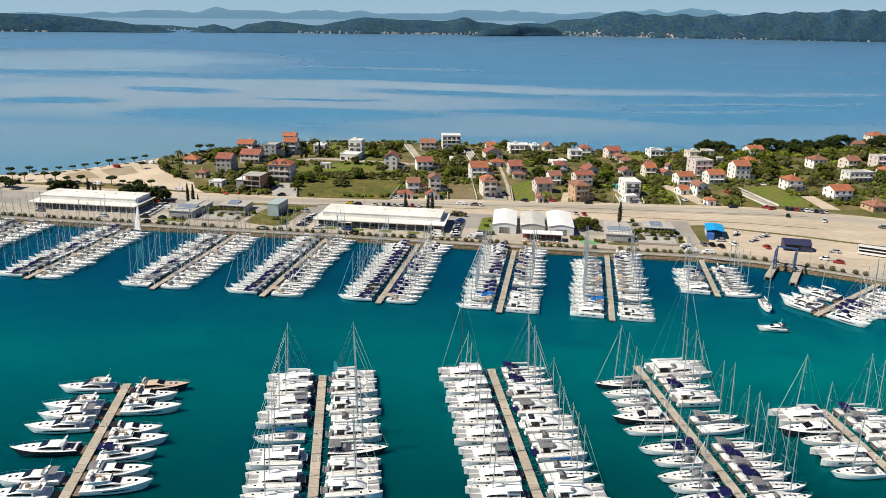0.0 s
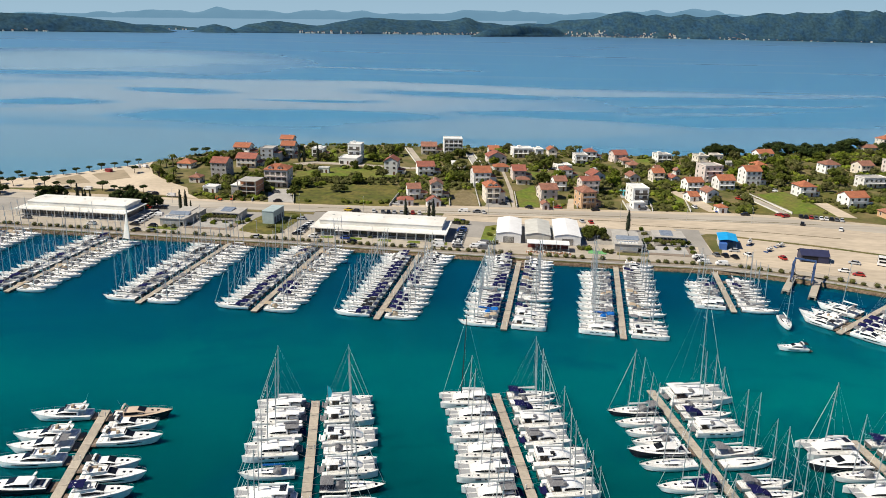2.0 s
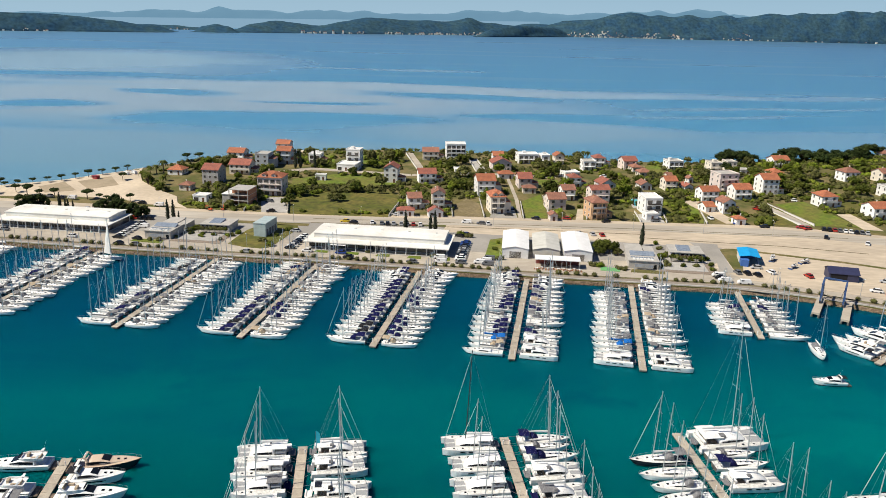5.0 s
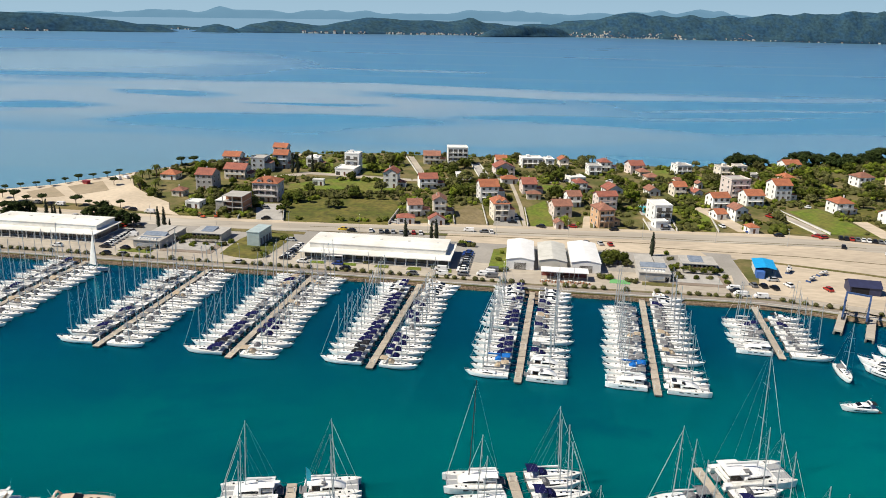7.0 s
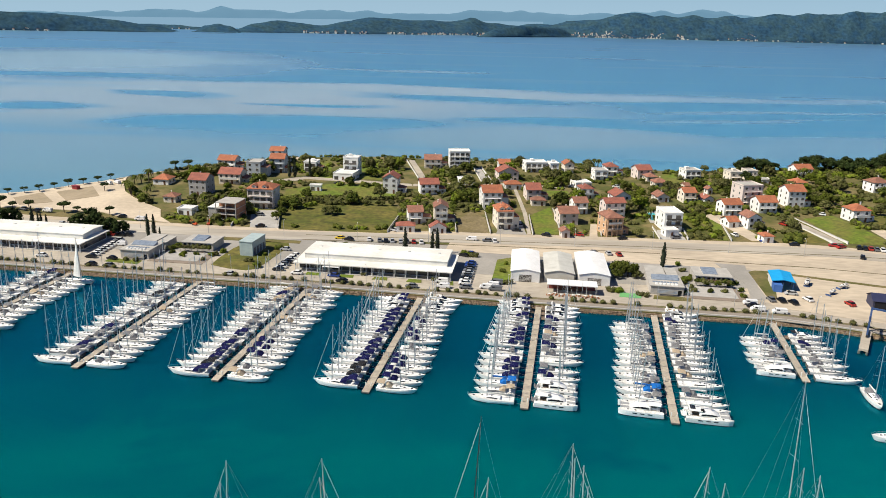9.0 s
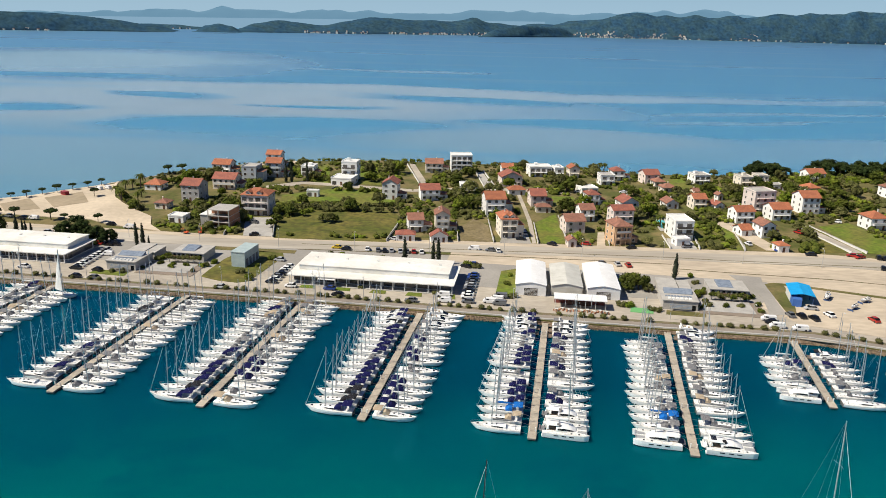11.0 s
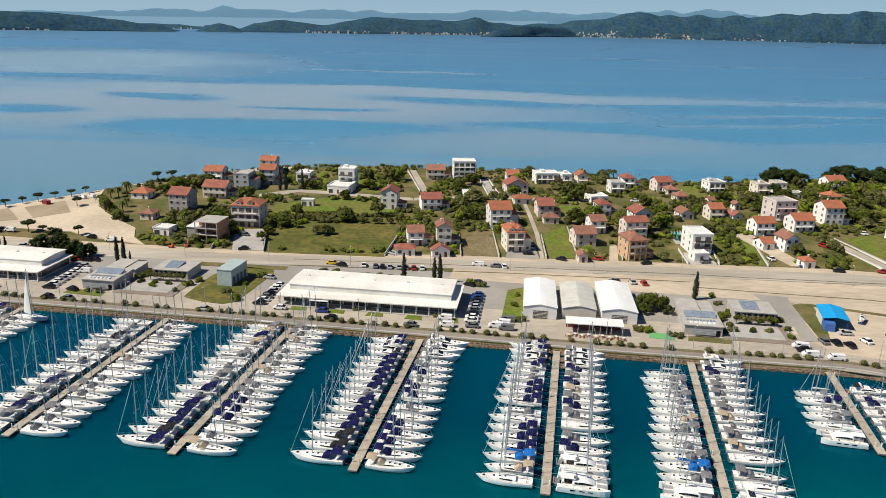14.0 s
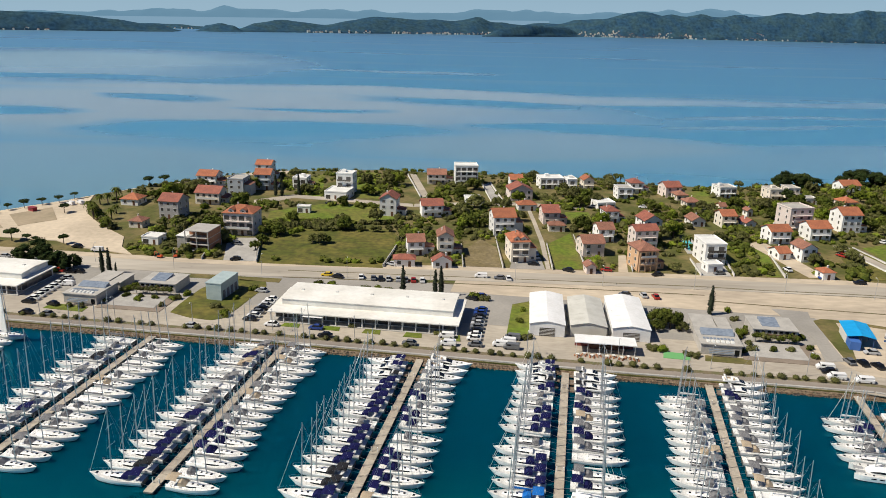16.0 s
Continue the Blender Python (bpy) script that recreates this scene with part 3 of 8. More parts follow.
def make_mono(L=12.2, B=3.6, cover="navy", sprayhood=True, hull_mat=None, mh=17.0, boom_mat=None, genoa=True):
    C = {"navy": NAVY, "grey": GREYC, "tan": TANC, "black": BLACKC, "blue": BLUEC}.get(cover)
    root = new("sailing_yacht")
    R = hull_rings(L, B, 0.80, 1.05, 1.35)
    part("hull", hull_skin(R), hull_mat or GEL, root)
    g = deck_strip(R, 0.3, 1.0)
    q = deck_strip(R, 0.0, 0.3, inner=0.62, drop=0.5)
    g.add(q.v, q.f)
    w = B / 2 * 0.55
    g.then(GREYC if cover in ("", "grey", "black") else C)
    for s in (-1, 1):
        g.box(s * w - 0.22, s * w + 0.22, 1.6, L * 0.295, 0.6, 0.98, 0.03)
    part("deck", g, DECK, root)
    g = Geo().box(-w, w, 0.15, L * 0.3, 0.52, 0.60).then(STEEL)
    for s in (-1, 1):
        torus(g, (s * B * 0.2, L * 0.10, 1.35), 0.42, 0.03)
        g.tube((s * B * 0.2, L * 0.10 + 0.05, 0.6), (s * B * 0.2, L * 0.10 + 0.05, 1.4), 0.1, 0.07)
    part("cockpit", g, TEAK, root, "weathered teak cockpit with two wheels")
    # coachroof
    rows = []
    for u, k, h in ((0.29, 0.60, 0.52), (0.36, 0.60, 0.50), (0.46, 0.56, 0.44), (0.56, 0.48, 0.36), (0.66, 0.36, 0.26), (0.74, 0.22, 0.10)):
        b = B / 2 * k
        zd = 1.05 + 0.3 * u ** 1.5
        rows.append([(-b, L * u, zd), (-b * 0.88, L * u, zd + h * 0.9), (-b * 0.45, L * u, zd + h + 0.05), (b * 0.45, L * u, zd + h + 0.05), (b * 0.88, L * u, zd + h * 0.9), (b, L * u, zd)])
    roof_ = Geo().loft(rows).then(GLASS)
    q = []
    for s, stations in ((-1, ((0.35, 0.60, 0.50), (0.46, 0.56, 0.44), (0.58, 0.465, 0.34))), (1, ((0.58, 0.465, 0.34), (0.46, 0.56, 0.44), (0.35, 0.60, 0.50)))):
        for u, k, h in stations:
            b = B / 2 * k
            zd = 1.05 + 0.3 * u ** 1.5
            q.append([(s * (b + 0.01), L * u, zd + h * 0.22), (s * (b * 0.9 + 0.03), L * u, zd + h * 0.86), (s * (b * 0.9 - 0.03), L * u, zd + h * 0.86), (s * (b - 0.06), L * u, zd + h * 0.22)])
    g = Geo().loft(q)
    part("cabin_window", g, GLASS, root, "tinted cabin windows along the coachroof")
    g = roof_
    for u, k in ((0.48, 0.22), (0.58, 0.22), (0.68, 0.26), (0.86, 0.30)):
        zd = 1.05 + 0.3 * u ** 1.5 + (0.48 if u < 0.5 else 0.40 if u < 0.6 else 0.29 if u < 0.75 else 0.07)
        g.box(-k, k, L * u - k, L * u + k, zd - 0.04, zd + 0.07, 0.03)
    part("coachroof", g, GEL, root, "white coachroof with tinted hatches")
    ym = L * 0.585
    rigging(root, L, B, mh, ym, 1.6, 1.2, genoa=genoa)
    zbm = 2.75
    g = Geo().tube((0, ym - 0.15, zbm), (0, L * 0.17, zbm + 0.12), 0.09, 0.08, 6).then(boom_mat or SAIL)
    rows = []
    for k in range(5):
        y = ym - 0.25 - (ym - L * 0.19) * k / 4
        r = 0.30 - 0.035 * k
        rows.append([(r * 0.6 * math.cos(a), y, zbm + 0.22 + r * math.sin(a)) for a in [q * math.tau / 8 for q in range(8)]])
    g.loft(rows)
    part("boom", g, ALU, root, "boom with the sail stowed in its bag")
    if C:
        g = Geo()
        canopy(g, -B * 0.42, B * 0.42, L * 0.015, L * 0.215, 2.80, 0.42, 0.05, 0.12)
        g.then(STEEL)
        for s in (-1, 1):
            for y in (L * 0.05, L * 0.19):
                g.tube((s * B * 0.37, L * 0.12, 1.1), (s * B * 0.36, y, 2.78), 0.018, n=4)
        part("bimini", g, C, root, cover + " canvas sun awning over the cockpit")
    if sprayhood:
        g = Geo()
        rows = []
        for k, (y, z, wd) in enumerate(((L * 0.235, 2.42, 0.74), (L * 0.30, 2.55, 0.74), (L * 0.385, 1.72, 0.66))):
            rows.append([(-B / 2 * wd, y, 1.45), (-B / 2 * wd * 0.9, y, z - 0.22), (-B / 2 * wd * 0.4, y, z), (B / 2 * wd * 0.4, y, z), (B / 2 * wd * 0.9, y, z - 0.22), (B / 2 * wd, y, 1.45)])
        g.loft(rows, closed=False, caps=False)
        part("sprayhood", g, C or GREYC, root)
    part("guard_rail", rail(R), STEEL, root)
    return root


NET = material("trampoline_net", (0.30, 0.31, 0.32), 0.9, grain=0.15, grain_size=20)


SOLARDARK = material("dark_solar_glass", (0.02, 0.022, 0.03), 0.2, grain=0.2)


def make_cat(L=12.6, B=6.7, mh=18.5, tender=True, hard="white", shade=None, mast_mat=None, solar=False, boat_mat=None):
    root = new("catamaran")
    for s in (-1, 1):
        R = hull_rings(L, 1.75, 0.80, 1.55, 1.80, x=s * (B / 2 - 0.85), fine=7.0, flare=0.86, rake=0.012, stem=0.14)
        g = hull_skin(R, False).then(GLASS)
        xo = s * (B / 2 - 0.85 + 0.86)
        for u in (0.25, 0.42, 0.58):
            g.box(xo - 0.04, xo + 0.02, L * u, L * u + 1.25, 1.0, 1.28)
        h = part("hull", g, GEL, root)
        g = deck_strip(R, 0.1, 1.0, 0.04)
        for k in range(3):
            g.box(s * (B / 2 - 0.85) - 0.62, s * (B / 2 - 0.85) + 0.62, -0.2 + 0.35 * k, 1.25, 0.3 + 0.35 * k, 0.62 + 0.35 * k)
        g.then(GLASS)
        for u in (0.62, 0.78):
            g.box(s * (B / 2 - 0.85) - 0.25, s * (B / 2 - 0.85) + 0.25, L * u - 0.25, L * u + 0.25, 1.72, 1.84, 0.03)
        part("hull_deck", g, DECK, h)
    part("bridge_deck", Geo().box(-B / 2 + 1.5, B / 2 - 1.5, 1.0, L * 0.66, 0.85, 1.72), GEL, root)
    part("cockpit_floor", Geo().box(-B / 2 + 1.6, B / 2 - 1.6, 1.1, L * 0.30, 1.72, 1.78), TEAK, root)
    g = Geo()
    g.box(-B / 2 + 1.9, B / 2 - 1.9, 1.15, 1.75, 1.78, 2.2)
    g.box(-B / 2 + 1.9, -B / 2 + 2.6, 1.75, L * 0.27, 1.78, 2.2)
    part("cockpit_seat", g, GEL, root)
    hw = B / 2 - 1.25
    prof = ((0.285, 0.98, 1.30), (0.32, 1.0, 1.40), (0.40, 1.0, 1.46), (0.48, 0.97, 1.42), (0.55, 0.91, 1.24), (0.61, 0.83, 0.94), (0.66, 0.72, 0.56), (0.70, 0.58, 0.22), (0.725, 0.42, 0.05))

    def dome(k, h, y, grow, lo, hi):
        """Rounded cross-section of the coachroof between two heights."""
        ring = []
        for a in range(13):
            q = math.pi * a / 12
            cx, cz = -math.cos(q), math.sin(q)
            cx, cz = math.copysign(abs(cx) ** 0.5, cx), cz ** 0.42
            ring.append((cx * hw * k + math.copysign(grow, cx) * (abs(cx) > 0.01), L * y, 1.72 + h * (lo + (hi - lo) * cz)))
        return ring
    part("coachroof", Geo().loft([dome(k, h, y, 0.0, 0.0, 1.0) for y, k, h in prof]), GEL, root, "white domed coachroof", True)
    rows = []
    for y, k, h in prof[1:7]:
        ring = [(-hw * k * 1.0 - 0.02, 0.26), (-hw * k * 0.985 - 0.03, 0.46), (-hw * k * 0.955 - 0.03, 0.64), (hw * k * 0.955 + 0.03, 0.64), (hw * k * 0.985 + 0.03, 0.46), (hw * k * 1.0 + 0.02, 0.26)]
        rows.append([(px, L * y + 0.05, 1.72 + h * q) for px, q in ring])
    part("saloon_window", Geo().loft(rows), GLASS, root, "wrap-around tinted saloon window")
    if solar:
        part("solar_panel", Geo().box(-hw * 0.55, hw * 0.55, L * 0.09, L * 0.20, 3.50, 3.56), SOLARDARK, root, "dark solar panel on the hardtop")
    g = Geo()
    canopy(g, -hw * 0.95, hw * 0.95, L * 0.06, L * 0.34, 3.35, 0.16, 0.12)
    top = part("hardtop", g, {"white": GEL, "grey": GREYC, "tan": TANC, "black": BLACKC}[hard], root)
    g = Geo()
    for s in (-1, 1):
        g.tube((s * hw * 0.88, L * 0.09, 1.75), (s * hw * 0.88, L * 0.09, 3.4), 0.05, n=5)
    part("hardtop_post", g, ALU, top)
    part("helm_seat", Geo().box(hw * 0.38, hw * 0.86, L * 0.30, L * 0.385, 3.02, 3.72, 0.12), shade or GREYC, root)
    g = Geo().box(-B / 2 + 1.5, B / 2 - 1.5, L * 0.64, L * 0.75, 1.0, 1.74, 0.02)
    g.box(-0.28, 0.28, L * 0.75, L * 0.94, 1.45, 1.74, 0.02)
    part("foredeck", g, DECK, root)
    for s in (-1, 1):
        xa, xb = sorted((s * 0.3, s * (B / 2 - 1.45)))
        part("trampoline", Geo().box(xa, xb, L * 0.752, L * 0.93, 1.60, 1.64), NET, root, "grey net trampoline between the bows")
    part("crossbeam", Geo().tube((-B / 2 + 0.8, L * 0.94, 1.75), (B / 2 - 0.8, L * 0.94, 1.75), 0.11, n=8), ALU, root)
    ym = L * 0.55
    rigging(root, L, B, mh, ym, 2.9, 1.75, spread=0.2, ybow=L * 0.95, mast_mat=mast_mat)
    g = Geo().tube((0, ym - 0.1, 4.1), (0, L * 0.10, 4.25), 0.11, n=6).then(SAIL)
    rows = []
    for k in range(5):
        y = ym - 0.25 - (ym - L * 0.13) * k / 4
        r = 0.40 - 0.05 * k
        rows.append([(r * 0.6 * math.cos(a), y, 4.4 + r * math.sin(a)) for a in [q * math.tau / 8 for q in range(8)]])
    g.loft(rows)
    part("boom", g, ALU, root, "boom with the sail stowed in its bag")
    if tender:
        g = Geo()
        for s in (-1, 1):
            g.tube((-1.3, -0.25 + s * 0.62, 1.15), (1.1, -0.25 + s * 0.62, 1.15), 0.22, 0.2, 7)
        g.tube((1.1, -0.87, 1.15), (1.65, -0.25, 1.2), 0.2, 0.18, 7).tube((1.1, 0.37, 1.15), (1.65, -0.25, 1.2), 0.2, 0.18, 7)
        g.box(-1.25, 1.2, -0.75, 0.25, 1.0, 1.08)
        part("tender", g, boat_mat or GREYC, root, "inflatable dinghy on the davits")
    part("guard_rail", rail(hull_rings(L, B - 0.1, 1.0, 1.55, 1.85, fine=9.0)[:-1]), STEEL, root)
    return root


def make_motor(L=12.5, B=3.8, fly=True, bimini=None, hull_mat=None, top_mat=None, arch=True):
    root = new("motor_yacht")
    TM = top_mat or GEL
    R = hull_rings(L, B, 0.90, 1.15, 1.75, n=13, fine=2.4, flare=0.84)
    part("hull", hull_skin(R, False), hull_mat or GEL, root)
    g = deck_strip(R, 0.25, 1.0, 0.12)
    q = deck_strip(R, 0.0, 0.25, inner=0.80, drop=0.45)
    g.add(q.v, q.f)
    part("deck", g, TM, root)
    part("swim_platform", Geo().box(-B * 0.42, B * 0.42, -1.2, 0.1, 0.25, 0.40), TEAK, root, "teak swim platform at the stern")
    g = Geo().box(-B * 0.39, B * 0.39, 0.1, L * 0.27, 0.70, 0.78).then(DECK)
    g.box(-B * 0.34, B * 0.34, 0.3, 1.0, 0.78, 1.25, 0.05).box(-B * 0.36, -B * 0.14, 1.0, 2.4, 0.78, 1.2, 0.05)
    part("cockpit", g, TEAK, root, "teak cockpit with pale seats")

    def zd(u):
        return 1.15 + 0.6 * u ** 1.5
    # long low cabin, sloping forward into the deck
    prof = ((0.20, 0.80, 1.00), (0.30, 0.82, 1.12), (0.42, 0.80, 1.10), (0.50, 0.76, 0.82), (0.58, 0.68, 0.48), (0.68, 0.54, 0.26), (0.78, 0.38, 0.14), (0.88, 0.20, 0.04))
    rows = []
    for u, k, h in prof:
        b = B / 2 * k
        z = zd(u)
        rows.append([(-b, L * u, z), (-b * 0.90, L * u, z + h * 0.78), (-b * 0.6, L * u, z + h), (b * 0.6, L * u, z + h), (b * 0.90, L * u, z + h * 0.78), (b, L * u, z)])
    part("superstructure", Geo().loft(rows), TM, root)
    rows = []
    for u, k, h in ((0.22, 0.80, 1.02), (0.30, 0.82, 1.12), (0.42, 0.80, 1.10), (0.50, 0.76, 0.82), (0.565, 0.695, 0.53)):
        b = B / 2 * k
        z = zd(u)
        rows.append([(-b * 0.975 - 0.03, L * u + 0.02, z + h * 0.30), (-b * 0.905 - 0.03, L * u + 0.02, z + h * 0.75), (b * 0.905 + 0.03, L * u + 0.02, z + h * 0.75), (b * 0.975 + 0.03, L * u + 0.02, z + h * 0.30)])
    g = Geo().loft(rows)
    # raked windscreen panel over the cabin's forward slope
    u0, u1 = 0.435, 0.555
    g.add([(-B * 0.26, L * u1, zd(u1) + 0.62), (B * 0.26, L * u1, zd(u1) + 0.62), (B * 0.25, L * u0, zd(u0) + 1.12), (-B * 0.25, L * u0, zd(u0) + 1.12),
           (-B * 0.26, L * u1, zd(u1) + 0.4), (B * 0.26, L * u1, zd(u1) + 0.4), (B * 0.25, L * u0, zd(u0) + 0.9), (-B * 0.25, L * u0, zd(u0) + 0.9)],
          [(0, 1, 2, 3), (7, 6, 5, 4), (0, 4, 5, 1), (1, 5, 6, 2), (2, 6, 7, 3), (3, 7, 4, 0)])
    part("cabin_window", g, GLASS, root, "tinted wrap-around windscreen")
    for s in (-1, 1):
        rows = []
        for u in (0.32, 0.42, 0.52, 0.62, 0.70):
            b = B / 2 * (1 - max(0, (u - 0.38) / 0.62) ** 2.4) * 0.985
            t = 0.12 if u < 0.69 else 0.03
            rows.append([(s * (b - 0.05), L * u, 0.90 - t), (s * (b + 0.02), L * u, 0.90 - t), (s * (b + 0.03), L * u, 0.90 + t), (s * (b - 0.05), L * u, 0.90 + t)])
        part("hull_window", Geo().loft(rows), GLASS, root, "dark window strip in the hull")
    g = Geo()
    for u in (0.66, 0.76):
        z = zd(u) + (0.30 if u < 0.7 else 0.17)
        g.box(-0.28, 0.28, L * u - 0.28, L * u + 0.28, z - 0.05, z + 0.06, 0.03)
    part("hatch", g, GLASS, root)
    z = zd(0.36) + 1.12
    if fly:
        g = Geo()
        rows = [[(-B * k, y, z - 0.1), (-B * k * 1.03, y, z + h), (-B * k * 0.92, y, z + h), (-B * k * 0.9, y, z + 0.04), (B * k * 0.9, y, z + 0.04), (B * k * 0.92, y, z + h), (B * k * 1.03, y, z + h), (B * k, y, z - 0.1)] for y, h, k in ((L * 0.08, 0.22, 0.36), (L * 0.2, 0.4, 0.37), (L * 0.34, 0.45, 0.35), (L * 0.43, 0.32, 0.26))]
        g.loft(rows)
        fb = part("flybridge", g, TM, root)
        g = Geo().box(-B * 0.28, B * 0.12, L * 0.12, L * 0.16, z + 0.04, z + 0.45, 0.05).box(-B * 0.28, -B * 0.16, L * 0.16, L * 0.26, z + 0.04, z + 0.4, 0.04).box(-B * 0.05, B * 0.22, L * 0.30, L * 0.34, z + 0.04, z + 0.6, 0.05)
        part("flybridge_seat", g, TANC if bimini is None else DECK, fb)
        part("windscreen", Geo().box(-B * 0.24, B * 0.24, L * 0.425, L * 0.435, z + 0.28, z + 0.6), GLASS, fb)
    if arch:
        za = z + (1.0 if fly else 0.55)
        y0 = L * (0.10 if fly else 0.17)
        g = Geo()
        zl = z + 0.3 if fly else z - 0.3
        for s in (-1, 1):
            g.add([(s * B * 0.37, y0 + 0.7, zl), (s * B * 0.37, y0 + 1.2, zl), (s * B * 0.33, y0 + 0.45, za), (s * B * 0.33, y0, za), (s * B * 0.34, y0 + 0.7, zl), (s * B * 0.34, y0 + 1.2, zl), (s * B * 0.30, y0 + 0.45, za), (s * B * 0.30, y0, za)],
                  [(0, 1, 2, 3), (7, 6, 5, 4), (0, 4, 5, 1), (1, 5, 6, 2), (2, 6, 7, 3), (3, 7, 4, 0)])
        g.box(-B * 0.33, B * 0.33, y0, y0 + 0.45, za - 0.05, za + 0.05)
        g.then(FENDER).tube((B * 0.25, y0 + 0.2, za), (B * 0.25, y0 - 0.5, za + 1.9), 0.02, 0.01, 4)
        ar = part("radar_arch", g, TM, root)
        part("radar_dome", Geo().tube((0, y0 + 0.22, za + 0.05), (0, y0 + 0.22, za + 0.25), 0.24, 0.16, 10), FENDER, ar)
    if bimini:
        C = {"navy": NAVY, "grey": GREYC, "black": BLACKC, "tan": TANC}[bimini]
        g = Geo()
        canopy(g, -B * 0.36, B * 0.36, L * 0.03, L * 0.26, z + (0.95 if fly else 0.25), 0.18, 0.05)
        part("bimini", g, C, root, bimini + " canvas awning")
    part("guard_rail", rail(R[5:], 0.6), STEEL, root)
    part("mooring_line", Geo().tube((B * 0.4, 0.1, 1.0), (B * 0.46, -2.0, 0.72), 0.03, n=4), ROPE, root)
    return root


BOATS = {
    "navy": (lambda: make_mono(cover="navy"), "white sailing yacht with navy bimini moored stern-to at the pier", "sailboat"),
    "navy2": (lambda: make_mono(L=13.2, B=3.85, mh=18.5, cover="navy", boom_mat=NAVY, genoa=False), "larger white sailing yacht with navy awning and sail cover", "sailboat"),
    "grey": (lambda: make_mono(L=12.0, cover="grey", mh=16.5, genoa=False), "white sailing yacht with grey bimini moored stern-to", "sailboat"),
    "tan": (lambda: make_mono(L=11.6, B=3.5, cover="tan", mh=16.2, genoa=False), "white sailing yacht with sand-coloured bimini", "sailboat"),
    "bare": (lambda: make_mono(L=11.4, B=3.45, cover="", mh=16.0, genoa=False), "white sailing yacht with open cockpit and grey sprayhood", "sailboat"),
    "bare2": (lambda: make_mono(L=12.8, B=3.75, cover="", sprayhood=False, mh=18.0, boom_mat=GREYC, genoa=False), "white sailing yacht with grey sail bag and open cockpit", "sailboat"),
    "black": (lambda: make_mono(L=12.4, cover="black", mh=17.2, genoa=False), "white sailing yacht with black canvas awning", "sailboat"),
    "blue": (lambda: make_mono(L=11.8, cover="blue", mh=16.4, boom_mat=BLUEC), "white sailing yacht with bright blue awning and sail cover", "sailboat"),
    "bluesail": (lambda: make_mono(L=11.8, cover="", mh=16.4, boom_mat=BLUEC), "white sailing yacht with a blue sail cover on its boom", "sailboat"),
    "dark": (lambda: make_mono(L=13.0, B=3.75, cover="grey", hull_mat=DARKHULL, mh=18.0), "dark-hulled sailing yacht with white deck", "sailboat"),
    "cat": (lambda: make_cat(), "white sailing catamaran with hardtop moored stern-to", "catamaran"),
    "catg": (lambda: make_cat(L=12.0, B=6.7, mh=18.0, hard="grey", tender=True, boat_mat=NAVY), "white catamaran with grey cockpit awning", "catamaran"),
    "cat2": (lambda: make_cat(L=13.2, B=7.2, mh=19.5, hard="white", shade=BLACKC, solar=True, boat_mat=FENDER), "large white catamaran with black helm cover", "catamaran"),
    "catk": (lambda: make_cat(L=13.4, B=7.0, mh=27.0, mast_mat=RUBBER), "white catamaran with a tall black carbon mast", "catamaran"),
    "bigcat": (lambda: make_cat(L=16.5, B=8.6, mh=31.0, hard="white"), "very large white sailing catamaran with tall mast", "catamaran"),
    "motor": (lambda: make_motor(), "white flybridge motor yacht moored stern-to", "motor yacht"),
    "motorb": (lambda: make_motor(L=11.4, B=3.6, bimini="navy"), "white flybridge motor yacht with navy awning", "motor yacht"),
    "motorg": (lambda: make_motor(L=12.0, B=3.7, fly=False, bimini="grey"), "white open motor yacht with grey cockpit awning", "motor yacht"),
    "motork": (lambda: make_motor(L=10.6, B=3.4, fly=False, bimini="black"), "white sport motor boat with black awning", "motor yacht"),
    "motord": (lambda: make_motor(L=12.6, B=3.7, fly=False, hull_mat=DARKHULL, top_mat=BEIGEGEL), "motor yacht with black hull and beige superstructure", "motor yacht"),
    "motors": (lambda: make_motor(L=13.6, B=4.0, hull_mat=None), "long white flybridge motor yacht", "motor yacht"),
    "motork2": (lambda: make_motor(L=13.0, B=3.8, hull_mat=DARKHULL, fly=False), "motor yacht with dark hull side and white top", "motor yacht"),
}
FIRST = {}


def boat(kind, x, y, heading, scale=1.0, group=""):
    """heading: degrees of the bow's way, counter-clockwise from +y."""
    m = Matrix.LocRotScale((x, y, 0), Euler((0, 0, radians(heading))), None)
    if kind not in FIRST:
        make, label, cat = BOATS[kind]
        ob = make()
        ob.matrix_basis = m @ Matrix.Diagonal((scale, scale, scale, 1))
        tagged(ob, label, cat, group)
        FIRST[kind] = ob
        return ob
    s = scale / FIRST[kind].scale[0]      # copies take over the first one's scale
    m = m @ Matrix.Diagonal((s, s, s, 1))
    ob = copy_thing(FIRST[kind], m)
    if group:
        ob["group"] = group
    return ob


